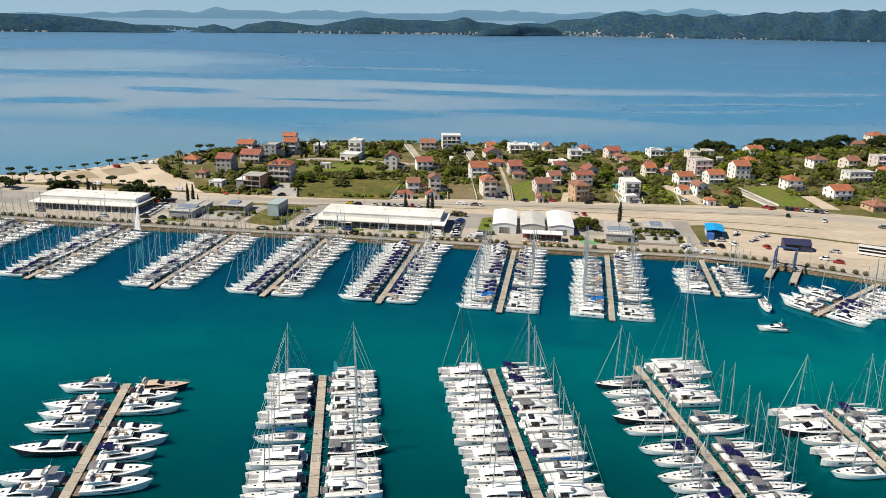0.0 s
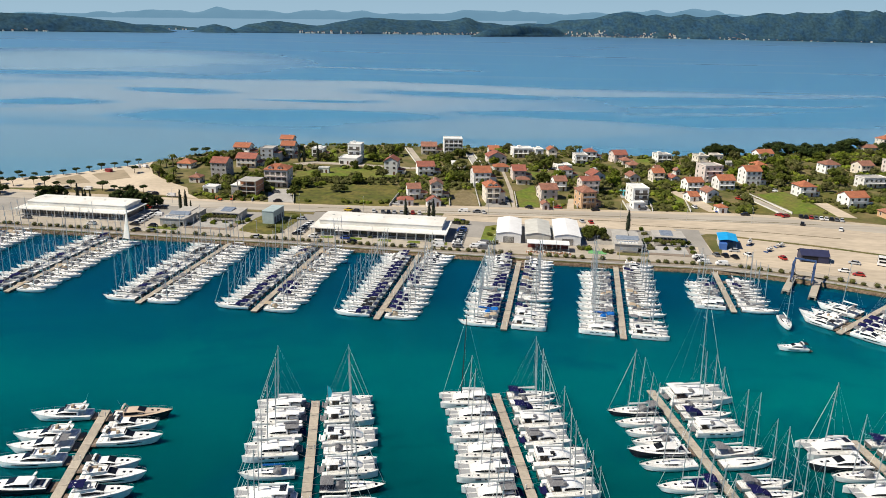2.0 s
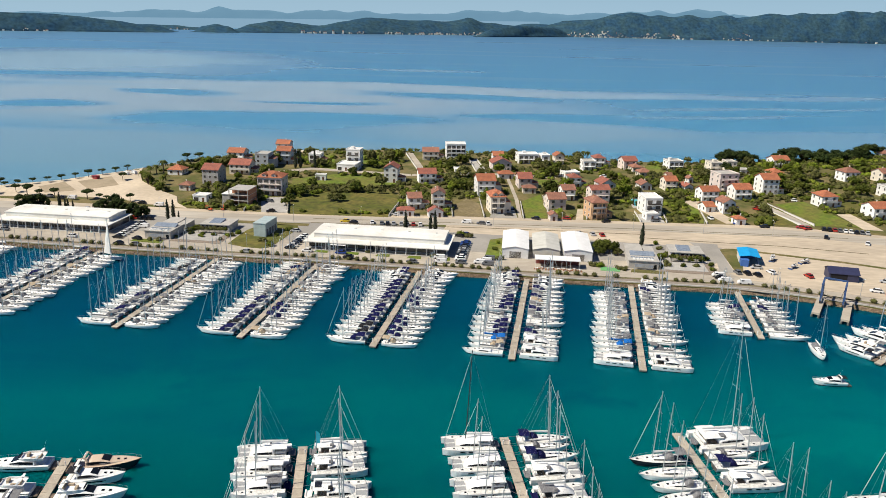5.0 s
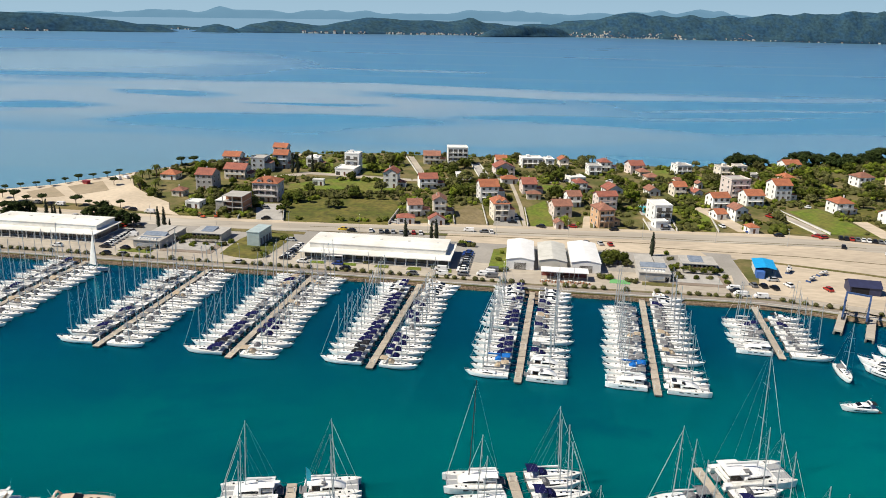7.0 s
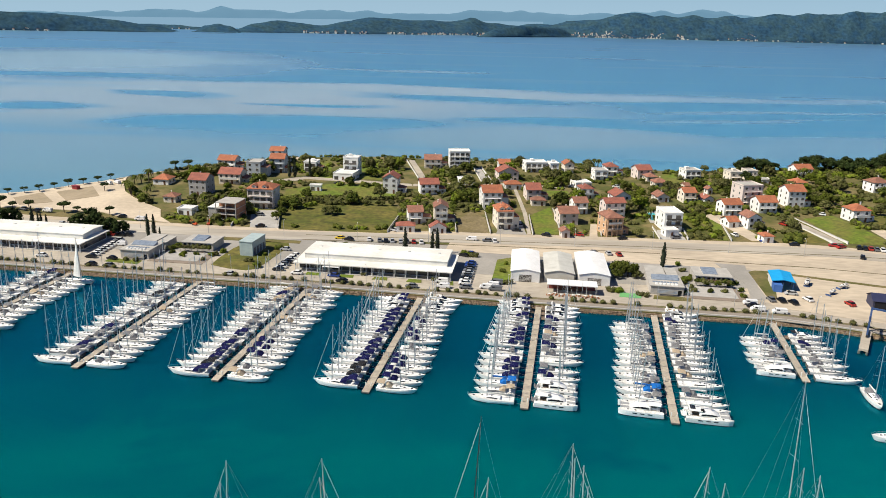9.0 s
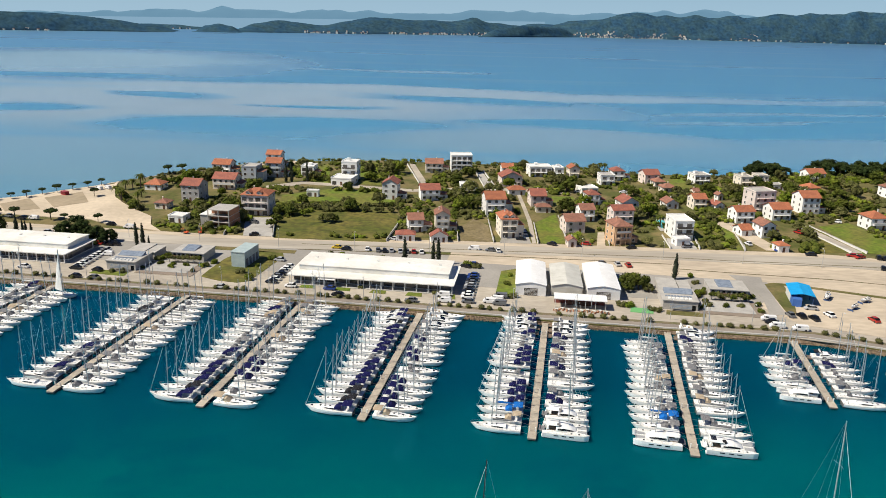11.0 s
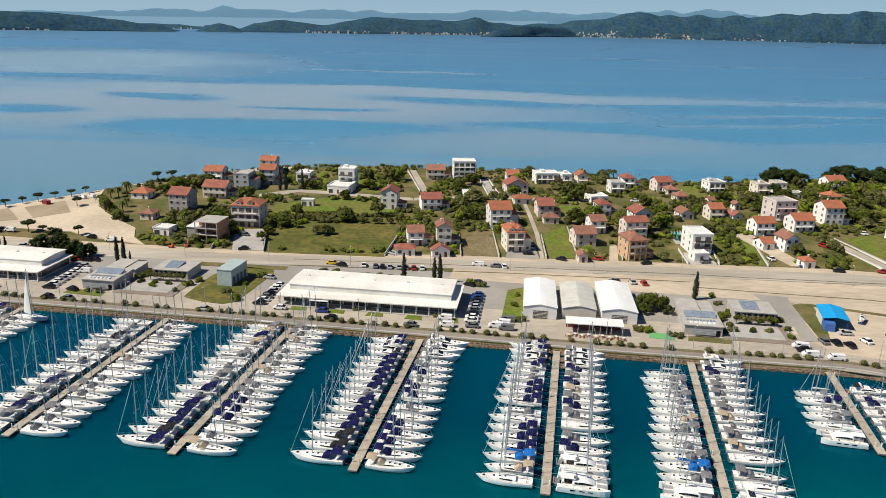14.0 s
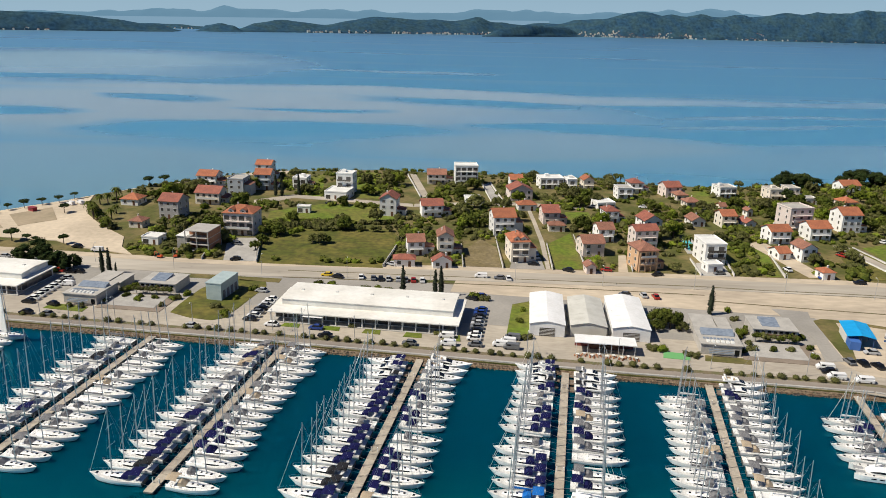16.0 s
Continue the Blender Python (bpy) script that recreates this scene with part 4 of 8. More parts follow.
def pier(name, x0, y0, x1, y1, width, rng):
    """From the end in the water (x0, y0) to its root (x1, y1)."""
    a, c = Vector((x0, y0, 0)), Vector((x1, y1, 0))
    L = (c - a).length
    ang = math.atan2(-(c - a).x, (c - a).y)
    root = new("pier")
    root.matrix_basis = Matrix.LocRotScale((x0, y0, 0), Euler((0, 0, ang)), None)
    w = width / 2
    part("deck_frame", Geo().box(-w, w, 0, L, 0.22, 0.50), CONC_DARK, root)
    n = max(3, round(L / 3.0))
    st = L / n
    me = Geo().box(-w - 0.06, w + 0.06, 0.03, st - 0.03, 0.0, 0.10, 0.01).mesh("deck_panel", PLANK)
    for i in range(n):
        ob = part("deck_panel", me, None, root)
        ob.location = (0, st * i, 0.504)
    g = Geo()
    for i in range(0, n - 1, 2):
        g.box(-w + 0.1, w - 0.1, st * i + 0.3, st * i + st * 1.2, -0.6, 0.216)
    tagged(part("float", g, CONC_DARK, root), kind="stuff")
    ped = Geo().tube((0, 0, 0), (0, 0, 0.95), 0.11, 0.11, 6).tube((0, 0, 0.95), (0, 0, 1.05), 0.15, 0.13, 6).mesh("power_pedestal", FENDER)
    for i in range(1, n, 6):
        for s in (-1, 1):
            part("power_pedestal", ped, None, root).location = (s * (w - 0.25), st * i, 0.604)
    return tagged(root, "long floating pier with pale weathered deck panels", "pier", "harbour piers")


def row_of(px0, py0, px1, py1, side, kinds, gap=2.4, start=2.0, group="", jitter=0.25, rng=None, scale=1.0):
    """Boats along one side of a pier, stern towards it. side -1: towards -x. kinds, from the pier's end: names, numbers for gaps in metres, or (name, metres from the end)."""
    a, c = Vector((px0, py0)), Vector((px1, py1))
    d = (c - a).normalized()
    nrm = Vector((d.y, -d.x)) * side
    head = math.degrees(math.atan2(-nrm.x, nrm.y))
    s = start
    for k in kinds:
        if isinstance(k, tuple):
            k, at = k
            q = a + d * at + nrm * (gap + rng.uniform(-jitter, jitter))
            boat(k, q.x, q.y, head + rng.uniform(-2, 2), scale * (0.88 if k.startswith("cat") else 1.04 if k.startswith("motor") else 0.95) * rng.uniform(0.97, 1.03), group)
            continue
        if not isinstance(k, str):
            s += k
            continue
        wide = {"cat": 6.9, "catg": 6.7, "cat2": 7.2, "bigcat": 8.6, "catk": 7.2, "navy2": 4.15, "motor": 4.2, "motorb": 4.0, "motorg": 4.1, "motork": 3.7, "motord": 4.1, "motors": 4.3, "motork2": 4.2}.get(k, 3.92)
        sc = scale * rng.uniform(0.94, 1.04) * (0.9 if "cat" in k else 1.0)
        pitch_ = wide * max(sc, 0.97)
        s += pitch_ / 2
        q = a + d * s + nrm * (gap + rng.uniform(-jitter, jitter))
        boat(k, q.x, q.y, head + rng.uniform(-1.5, 1.5), sc, group)
        s += pitch_ / 2 + 0.12
    return s

# ---- piers and moored boats ----
R1 = random.Random(7)


def mix_row(n, weights, rng):
    names = [k for k, w in weights for _ in range(w)]
    return [rng.choice(names) for _ in range(n)]


BLUEISH = (("navy", 5), ("navy2", 1), ("bare", 2), ("bare2", 1), ("black", 1))
MIXED = (("bare", 3), ("grey", 2), ("navy", 2), ("tan", 1), ("bare2", 2), ("black", 1))
GREYISH = (("grey", 3), ("bare", 3), ("tan", 1), ("bare2", 2))
UPPER = [
    # end, root, boats towards -x, boats towards +x
    (-140.7, 225.7, -131.5, 290.5, mix_row(16, MIXED, R1), mix_row(15, GREYISH, R1)),
    (-94.7, 218.8, -85.0, 285.5, ["bare2", "grey", "navy"] + mix_row(13, MIXED, R1), mix_row(16, GREYISH, R1)),
    (-57.0, 214.4, -47.0, 282.0, ["navy", "black", "navy", "navy", "navy", "bare", "navy"] + mix_row(10, MIXED, R1), ["tan", "bare", "bare2", "navy", "navy", "navy"] + mix_row(11, GREYISH, R1)),
    (-18.7, 210.9, -8.7, 277.8, ["navy", "black", "black", "navy", "navy", "navy", "navy", "bare", "navy", "navy", "navy", "navy", "navy", "motork", "motorb", "motorb"], ["tan", "navy", "navy", "navy", "navy", "bare2", "bare", 2.0, "navy", "navy", "bare", "navy", "grey", "bare", "motorg", "motor", "motors"]),
    (19.7, 205.5, 29.9, 275.0, ["bare2", "tan", "blue", "navy", "navy", "navy", "bare2", "bare", 1.5, "navy", "navy", "navy", "bare", "bare", "navy", "motork", "motorb", "motorb"], ["cat", "cat", "navy", "grey", 2.5, "bare2", "grey", "navy", "grey", "tan", "navy", "grey", "navy", "motork", "motorg", "motorg"]),
    (54.2, 201.0, 66.0, 272.0, ["cat", "grey", "blue", "grey", "bare", "bare2", "grey", "tan", "bare", "bare", "grey", "bare", "grey", "bare"], ["cat2", "bare2", "grey", 2.4, "bare2", "tan", 0.8, "grey", "bare", "tan", "grey", "bare", "grey", "grey", "bare", "navy", "motorg", "motor"]),
]
for i, (xa, ya, xb, yb, left, right) in enumerate(UPPER):
    pier("pier", xa, ya, xb, yb, 1.85, R1)
    row_of(xa, ya, xb, yb, -1, left, rng=R1, start=1.2, scale=0.93, gap=2.5, group="boats along the quay piers")
    row_of(xa, ya, xb, yb, 1, right, rng=R1, start=1.2, scale=0.91, gap=2.4, group="boats along the quay piers")
# the short pier by the boatyard, and the next ones at either side
pier("pier", 94.4, 224.6, 101.6, 268.0, 1.8, R1)
row_of(94.4, 224.6, 101.6, 268.0, -1, ["cat", "bare2", "grey", "bare", "navy", "bare"], rng=R1, start=1.0, scale=0.88, gap=2.4, group="boats along the quay piers")
row_of(94.4, 224.6, 101.6, 268.0, 1, ["bare2", "bare", "grey", "bare", "bare", "navy", "bare", "motork"], rng=R1, start=1.0, scale=0.88, gap=2.4, group="boats along the quay piers")
pier("pier", 120.3, 209.6, 159.0, 243.0, 1.8, R1)
row_of(120.3, 209.6, 159.0, 243.0, -1, ["motork", "motors", "motorg", 3.0, "motorg", "bare"], rng=R1, start=1.0, group="boats along the quay piers")
row_of(120.3, 209.6, 159.0, 243.0, 1, ["motorg", "navy", "navy", "navy2", "bare", "grey", "bare", "bare", "motorg"], rng=R1, start=1.0, group="boats along the quay piers")
pier("pier", -186.0, 232.0, -176.5, 296.0, 1.8, R1)
row_of(-186.0, 232.0, -176.5, 296.0, 1, mix_row(14, GREYISH, R1), rng=R1, start=6.0, group="boats along the quay piers")
row_of(-186.0, 232.0, -176.5, 296.0, -1, mix_row(14, MIXED, R1), rng=R1, start=6.0, group="boats along the quay piers")
# piers on the near side of the fairway: end at the fairway, root behind
NEAR = [
    (-74.6, 152.2, -66.2, 100.0,
     [("motor", 2.0), ("motor", 10.9), ("motorg", 14.9), ("motors", 20.2), ("motork2", 29.2), ("motorg", 40.0), ("motor", 45.0)],
     [("motord", 3.2), ("motork", 7.9), ("motor", 13.7), ("motork", 23.5), ("motor", 27.5), ("motorb", 33.3), ("motorg", 39.2), ("motor", 44.0)]),
    (-27.6, 159.3, -19.6, 100.0,
     [("cat", 2.8), ("cat", 8.6), ("catg", 14.4), ("cat", 21.4), ("bluesail", 29.6), ("cat2", 37.8), ("cat", 45.5), ("cat", 52.5)],
     [("cat", 2.8), ("cat", 9.0), ("cat2", 17.4), ("bare", 22.4), ("cat", 29.2), ("dark", 35.6), ("cat", 42.4), ("cat", 49.4)]),
    (15.5, 165.5, 23.6, 100.0,
     [("catk", 3.2), ("cat", 10.7), ("cat", 18.2), ("cat", 25.8), ("cat2", 33.0), ("catg", 40.6), ("cat", 47.6), ("cat", 54.5)],
     [("navy", 1.6), ("bare", 5.0), ("navy", 8.6), ("cat", 14.6), ("catg", 21.9), ("cat2", 29.4), ("bare", 34.6), ("catg", 40.2), ("bluesail", 45.8), ("bare", 49.6), ("cat", 55.5)]),
    (54.3, 169.6, 63.2, 100.0,
     [("dark", 10.3), ("bare2", 15.2), ("bare", 19.7), ("bare", 23.6), ("motork2", 27.6), ("bare2", 32.5), ("navy", 40.4), ("bare", 44.9), ("grey", 50.2), ("bare", 54.2), ("navy", 58.0)],
     [("bigcat", 4.2), ("bare", 9.8), ("navy", 13.4), ("cat", 19.2), ("grey", 29.0), ("bare2", 33.3), ("grey", 40.6), ("navy", 44.4), ("grey", 48.0), ("navy", 51.6), ("grey", 55.4), ("bare", 59.0)]),
    (93.8, 148.3, 97.2, 112.0,
     [("cat2", 3.4), ("motork2", 9.4), ("bare", 13.8), ("cat", 20.0), ("bare", 26.0)],
     [("navy", 1.8), ("grey", 5.8), ("cat", 11.0), ("bare", 16.2), ("grey", 20.2), ("cat2", 26.0)]),
]
for xa, ya, xb, yb, left, right in NEAR:
    pier("pier", xa, ya, xb, yb, 1.9, R1)
    row_of(xa, ya, xb, yb, 1, left, rng=R1, gap=2.5, group="boats on the near piers")
    row_of(xa, ya, xb, yb, -1, right, rng=R1, gap=2.5, group="boats on the near piers")
# under way and at single berths
boat("bare", 107.8, 221.5, 172, 0.95)
boat("motork", 105.6, 197.2, 88, 0.82)

# a yacht drying its mainsail
sl = tagged(new("raised_sail"), "white mainsail hoisted to dry on a moored yacht", "sail")
sl.matrix_basis = Matrix.LocRotScale((-127.2, 281.5, 0), Euler((0, 0, radians(-118))), None)
rows = []
for k in range(7):
    z = 3.0 + 12.5 * k / 6
    w = 3.6 * (1 - k / 6) + 0.12
    rows.append([(0.12 * math.sin(math.pi * q / 4), 5.2 - w * q / 4, z) for q in range(5)] + [(0.12 * math.sin(math.pi * q / 4) - 0.04, 5.2 - w * q / 4, z) for q in range(4, -1, -1)])
part("mainsail", Geo().loft(rows), SAIL, sl)
part("mast", Geo().tube((0, 5.3, 1.2), (0, 5.2, 16.5), 0.11, 0.08, 8), ALU, sl)
# banner on the near pier
bn = tagged(new("beach_flag"), "turquoise feather flag on the near pier", "flag")
bn.location = (-24.2, 156.6, 0.6)
part("pole", Geo().tube((0, 0, 0), (0, 0, 5.4), 0.035, 0.02, 6), ALU, bn)
part("cloth", Geo().loft([[(0.02, 0, z), (0.02 + w, 0.1, z), (0.02 + w, 0.13, z), (0.02, 0.03, z)] for z, w in ((1.4, 0.15), (2.4, 0.8), (4.0, 0.95), (5.0, 0.6), (5.4, 0.1))]), TURQ, bn)

# ---- houses ----
WIN = {}
BUILT = []


def window_mesh(w, h):
    key = (round(w, 1), round(h, 1))
    if key not in WIN:
        def ring(y, k):
            return [(-w / 2 + k, y, k), (w / 2 - k, y, k), (w / 2 - k, y, h - k), (-w / 2 + k, y, h - k)]
        fr = Geo().loft([ring(0.03, 0), ring(-0.07, 0), ring(-0.07, 0.09), ring(-0.02, 0.09), ring(0.03, 0.09), ring(0.03, 0)], caps=False).mesh("window", FRAME)
        # frame and recessed pane in one closed piece, for houses farther off
        r = [ring(0.03, 0), ring(-0.07, 0), ring(-0.07, 0.09), ring(-0.02, 0.09)]
        g = Geo()
        g.v = [q for k in r for q in k]
        for i in range(3):
            g.f += [(i * 4 + k, i * 4 + (k + 1) % 4, i * 4 + 4 + (k + 1) % 4, i * 4 + 4 + k) for k in range(4)]
        g.then(WINDOWGLASS)
        g.f.append((12, 13, 14, 15))
        both = g.mesh("window", FRAME)
        pn = Geo().box(-w / 2 + 0.095, w / 2 - 0.095, -0.02, 0.02, 0.095, h - 0.095).mesh("pane", WINDOWGLASS)
        WIN[key] = (fr, pn, both)
    return WIN[key]


def add_window(root, x, y, z, w, h, turn=0.0):
    fr, pn, both = window_mesh(w, h)
    near = root.location.y < 372
    a = part("window", fr if near else both, None, root)
    a.location, a.rotation_euler = (x, y, z), (0, 0, turn)
    if near:
        part("pane", pn, None, a)


def house(x, y, w, d, floors, roof, wall, cover, turn=None, fh=2.6):
    """x, y: middle of the front (facing -y) on the ground."""
    rng = random.Random(int(x * 31 + y * 17))
    if turn is None:
        # the right-hand streets run askew to the quay, the others nearly square to it
        if x > 60:
            turn, x, w = 10 + rng.uniform(-4, 6), x + 0.11 * w, w * 0.74
            d = min(d, w + 2.0) if floors < 3 or w > 8 else d
        elif x > -25:
            turn, x, w = 7 + rng.uniform(-4, 5), x + 0.05 * w, w * 0.87
        else:
            turn, x, w = -5 + rng.uniform(-5, 5), x - 0.07 * w, w * 0.83
    BUILT.append((x, y + d / 2, max(w, d) / 2))
    if roof == "hip" and floors >= 2 and rng.random() < 0.7:
        roof = "gable"
    root = new("house")
    root.matrix_basis = Matrix.LocRotScale((x, y, ground_z(x, y) - 0.05), Euler((0, 0, radians(turn))), None)
    W, RM = WALLS[wall], ROOFS[cover]
    H = floors * fh + 0.25
    hw = w / 2
    flat = roof in ("flat", "terrace", "bare")
    wn_ = {"white": "white", "cream": "cream", "pale": "pale", "grey": "grey", "pink": "rose", "orange": "apricot", "bluegrey": "blue-grey", "brick": "bare brick"}[wall]
    rn = {"tile": "an orange tiled roof", "red": "a red tiled roof", "rust": "a weathered tiled roof", "white": "a white flat roof", "concrete": "a grey flat roof"}[cover]
    tagged(root, "%s %s house with %s" % (("one-storey", "two-storey", "three-storey", "four-storey")[floors - 1], wn_, rn), "house", "houses of the village")
    if roof == "bare":
        for k in range(floors + 1):
            g = Geo()
            g.box(-hw, hw, 0, d, k * fh, k * fh + 0.25)
            part("floor_slab", g, CONC, root, "raw concrete floor slab")
        g = Geo()
        for px in (-hw + 0.2, 0, hw - 0.2):
            for py in (0.2, d - 0.2):
                for k in range(floors):
                    g.box(px - 0.17, px + 0.17, py - 0.17, py + 0.17, k * fh + 0.25, (k + 1) * fh)
        part("columns", g, CONC, root)
        for k in range(floors):
            g = Geo().box(-hw + 0.1, hw - 0.1, d * 0.35, d * 0.35 + 0.25, k * fh + 0.25, (k + 1) * fh)
            g.box(hw - 0.3, hw - 0.05, 0.5, d - 0.5, k * fh + 0.25, (k + 1) * fh)
            g.box(-hw + 0.05, -hw + 0.3, d * 0.5, d - 0.5, k * fh + 0.25, (k + 1) * fh)
            part("wall", g, W, root, "unplastered brick infill walls")
        part("annex", Geo().box(-hw - 4.0, -hw - 0.02, 1.5, d - 1, 0, fh * 2), CONC, root)
        part("annex_roof", Geo().box(-hw - 4.2, -hw - 0.02, 1.2, d - 0.8, fh * 2 + 0.004, fh * 2 + 0.25), ROOFS["white"], root)
        return root
    front = 1.3 if roof == "loggia" else 0.0
    # body with a plinth
    part("wall", Geo().box(-hw, hw, front, d, -0.4, H), W, root)
    # roof
    ov = 0.45
    if flat:
        part("roof", Geo().box(-hw - 0.12, hw + 0.12, front - 0.12, d + 0.12, H + 0.004, H + 0.22), RM, root)
        g = Geo()
        for x0, x1, y0, y1 in ((-hw - 0.1, hw + 0.1, front - 0.1, front + 0.12), (-hw - 0.1, hw + 0.1, d - 0.12, d + 0.1), (-hw - 0.1, -hw + 0.12, front + 0.12, d - 0.12), (hw - 0.12, hw + 0.1, front + 0.12, d - 0.12)):
            g.box(x0, x1, y0, y1, H + 0.224, H + 0.62)
        part("parapet", g, W, root)
        if floors > 1 and rng.random() < 0.45:
            sx = rng.uniform(-hw * 0.4, hw * 0.3)
            part("roof_hut", Geo().box(sx - 1.0, sx + 1.0, d * 0.55, d * 0.78, H + 0.224, H + 1.5), W, root)
    else:
        rise = {"hip": 0.30, "loggia": 0.33, "dormer": 0.36}.get(roof, 0.42) * min(w, d)
        rise = {"gable": 0.25 * d, "gablef": 0.30 * w}.get(roof, rise)
        rise = min(max(rise, 1.1), 2.6)
        x0, x1, y0, y1 = -hw - ov, hw + ov, -ov, d + ov
        g = Geo()
        zb = H + 0.01
        t = 0.16
        if roof in ("hip", "dormer", "loggia"):
            if w >= d:
                r0, r1 = (x0 + (y1 - y0) * 0.45, (y0 + y1) / 2), (x1 - (y1 - y0) * 0.45, (y0 + y1) / 2)
            else:
                r0, r1 = ((x0 + x1) / 2, y0 + (x1 - x0) * 0.45), ((x0 + x1) / 2, y1 - (x1 - x0) * 0.45)
            vs = [(x0, y0, zb), (x1, y0, zb), (x1, y1, zb), (x0, y1, zb)]
            vs += [(a, c, q + t) for a, c, q in vs] + [(*r0, zb + rise), (*r1, zb + rise)]
            if w >= d:
                fs = [(4, 5, 9, 8), (5, 6, 9), (6, 7, 8, 9), (7, 4, 8)]
            else:
                fs = [(4, 5, 8), (5, 6, 9, 8), (6, 7, 9), (7, 4, 8, 9)]
            g.add(vs, fs + [(3, 2, 1, 0), (0, 1, 5, 4), (1, 2, 6, 5), (2, 3, 7, 6), (3, 0, 4, 7)])
            part("roof", g, RM, root)
        else:
            gg = Geo()
            if roof == "gablef":
                prof = [(x0, zb - 0.2), (0, zb + rise), (x1, zb - 0.2), (x1, zb - 0.2 + t), (0, zb + rise + t), (x0, zb - 0.2 + t)]
                g.loft([[(a, yy, q) for a, q in prof] for yy in (y0, y1)])
                gg.loft([[(-hw, yy, H), (0, yy, H + rise - 0.1), (hw, yy, H)] for yy in (0.02, d - 0.02)])
            else:
                ym = d / 2
                prof = [(y0, zb - 0.2), (ym, zb + rise), (y1, zb - 0.2), (y1, zb - 0.2 + t), (ym, zb + rise + t), (y0, zb - 0.2 + t)]
                g.loft([[(xx, a, q) for a, q in prof] for xx in (x0, x1)])
                gg.loft([[(xx, 0, H), (xx, ym, H + rise - 0.1), (xx, d, H)] for xx in (-hw + 0.02, hw - 0.02)])
            part("roof", g, RM, root)
            part("gable", gg, W, root)
        if roof == "dormer":
            for dx in (-hw * 0.45, hw * 0.35):
                dg = Geo()
                dg.loft([[(dx - 1.1, yy, H + 0.2), (dx - 1.1, yy, H + 1.3), (dx, yy, H + 2.0), (dx + 1.1, yy, H + 1.3), (dx + 1.1, yy, H + 0.2)] for yy in (0.3, d * 0.45)])
                dm = part("dormer", dg, W, root)
                rg = Geo()
                prof = [(dx - 1.4, H + 1.2), (dx, H + 2.1), (dx + 1.4, H + 1.2), (dx + 1.4, H + 1.34), (dx, H + 2.24), (dx - 1.4, H + 1.34)]
                rg.loft([[(a, yy, q) for a, q in prof] for yy in (0.05, d * 0.47)])
                part("dormer_roof", rg, RM, dm)
                add_window(root, dx, 0.27, H + 0.45, 1.0, 0.8)
        cx = rng.uniform(-hw * 0.5, hw * 0.5)
        part("chimney", Geo().box(cx - 0.22, cx + 0.22, d * 0.55, d * 0.55 + 0.44, H + rise * 0.4, H + rise + 0.45).box(cx - 0.28, cx + 0.28, d * 0.55 - 0.06, d * 0.55 + 0.5, H + rise + 0.45, H + rise + 0.55), W, root)
    if floors >= 2 and roof != "terrace" and rng.random() < 0.6:
        # lower wing at the shaded side
        aw_, ad, ah = rng.uniform(2.6, 4.0), d * rng.uniform(0.45, 0.7), fh * (1 if rng.random() < 0.6 else floors - 1) + 0.2
        y0 = rng.uniform(0.6, d - ad)
        wing = part("annex", Geo().box(hw + 0.02, hw + aw_, y0, y0 + ad, -0.4, ah), W, root)
        z0, z1 = ah + 0.01, ah + 0.9
        part("annex_roof", Geo().add([(hw + 0.03, y0 - 0.25, z1), (hw + aw_ + 0.3, y0 - 0.25, z0), (hw + aw_ + 0.3, y0 + ad + 0.25, z0), (hw + 0.03, y0 + ad + 0.25, z1), (hw + 0.03, y0 - 0.25, z0), (hw + 0.03, y0 + ad + 0.25, z0)], [(0, 1, 2, 3), (0, 4, 1), (3, 2, 5), (0, 3, 5, 4), (4, 5, 2, 1)]), RM if not flat else ROOFS["rust"], wing)
        add_window(root, hw + aw_ / 2, y0 - 0.01, 0.9, 1.2, 1.2)
    # windows: front and the side that faces the fairway's axis
    nwin = max(1, int(w / 2.9))
    for k in range(floors):
        zz = k * fh + 0.95
        for i in range(nwin):
            wx = -hw + w * (i + 0.5) / nwin
            if k == 0 and i == nwin // 2 and floors < 4:
                dr = part("door", Geo().box(wx - 0.5, wx + 0.5, front - 0.05, front + 0.02, 0.1, 2.2), WOOD, root)
                continue
            tall = (roof in ("terrace", "loggia", "dormer") or wall == "white" and flat)
            add_window(root, wx, front - 0.01, zz - (0.75 if tall else 0), (min(2.4, w / nwin * 0.78) if tall else 1.5), (2.15 if tall else 1.45))
        side = -1 if x > 2 else 1
        for i in range(2 if d > 6 else 1):
            wy = front + (d - front) * (i + 0.5) / (2 if d > 6 else 1)
            add_window(root, side * (hw + 0.01), wy, zz, 1.2, 1.4, radians(-90 if side < 0 else 90))
    if floors >= 2 and (roof in ("terrace", "loggia", "dormer") or rng.random() < 0.8):
        for k in range(1, floors):
            yb = front - 1.35
            bal = part("balcony", Geo().box(-hw * 0.82, hw * 0.82, yb, front - 0.02, k * fh, k * fh + 0.18), W if roof != "terrace" else FRAME, root)
            g = Geo()
            if rng.random() < 0.5 or roof == "terrace":
                g.box(-hw * 0.82, hw * 0.82, yb, yb + 0.06, k * fh + 0.184, k * fh + 1.05)
            else:
                g.box(-hw * 0.82, hw * 0.82, yb, yb + 0.05, k * fh + 0.98, k * fh + 1.05)
                n = int(w * 0.82 / 0.35)
                for i in range(n + 1):
                    bx = -hw * 0.82 + i * w * 0.82 / n
                    g.box(bx - 0.03, bx + 0.03, yb, yb + 0.05, k * fh + 0.184, k * fh + 0.98)
            part("railing", g, WINDOWGLASS if roof == "terrace" else FRAME, bal)
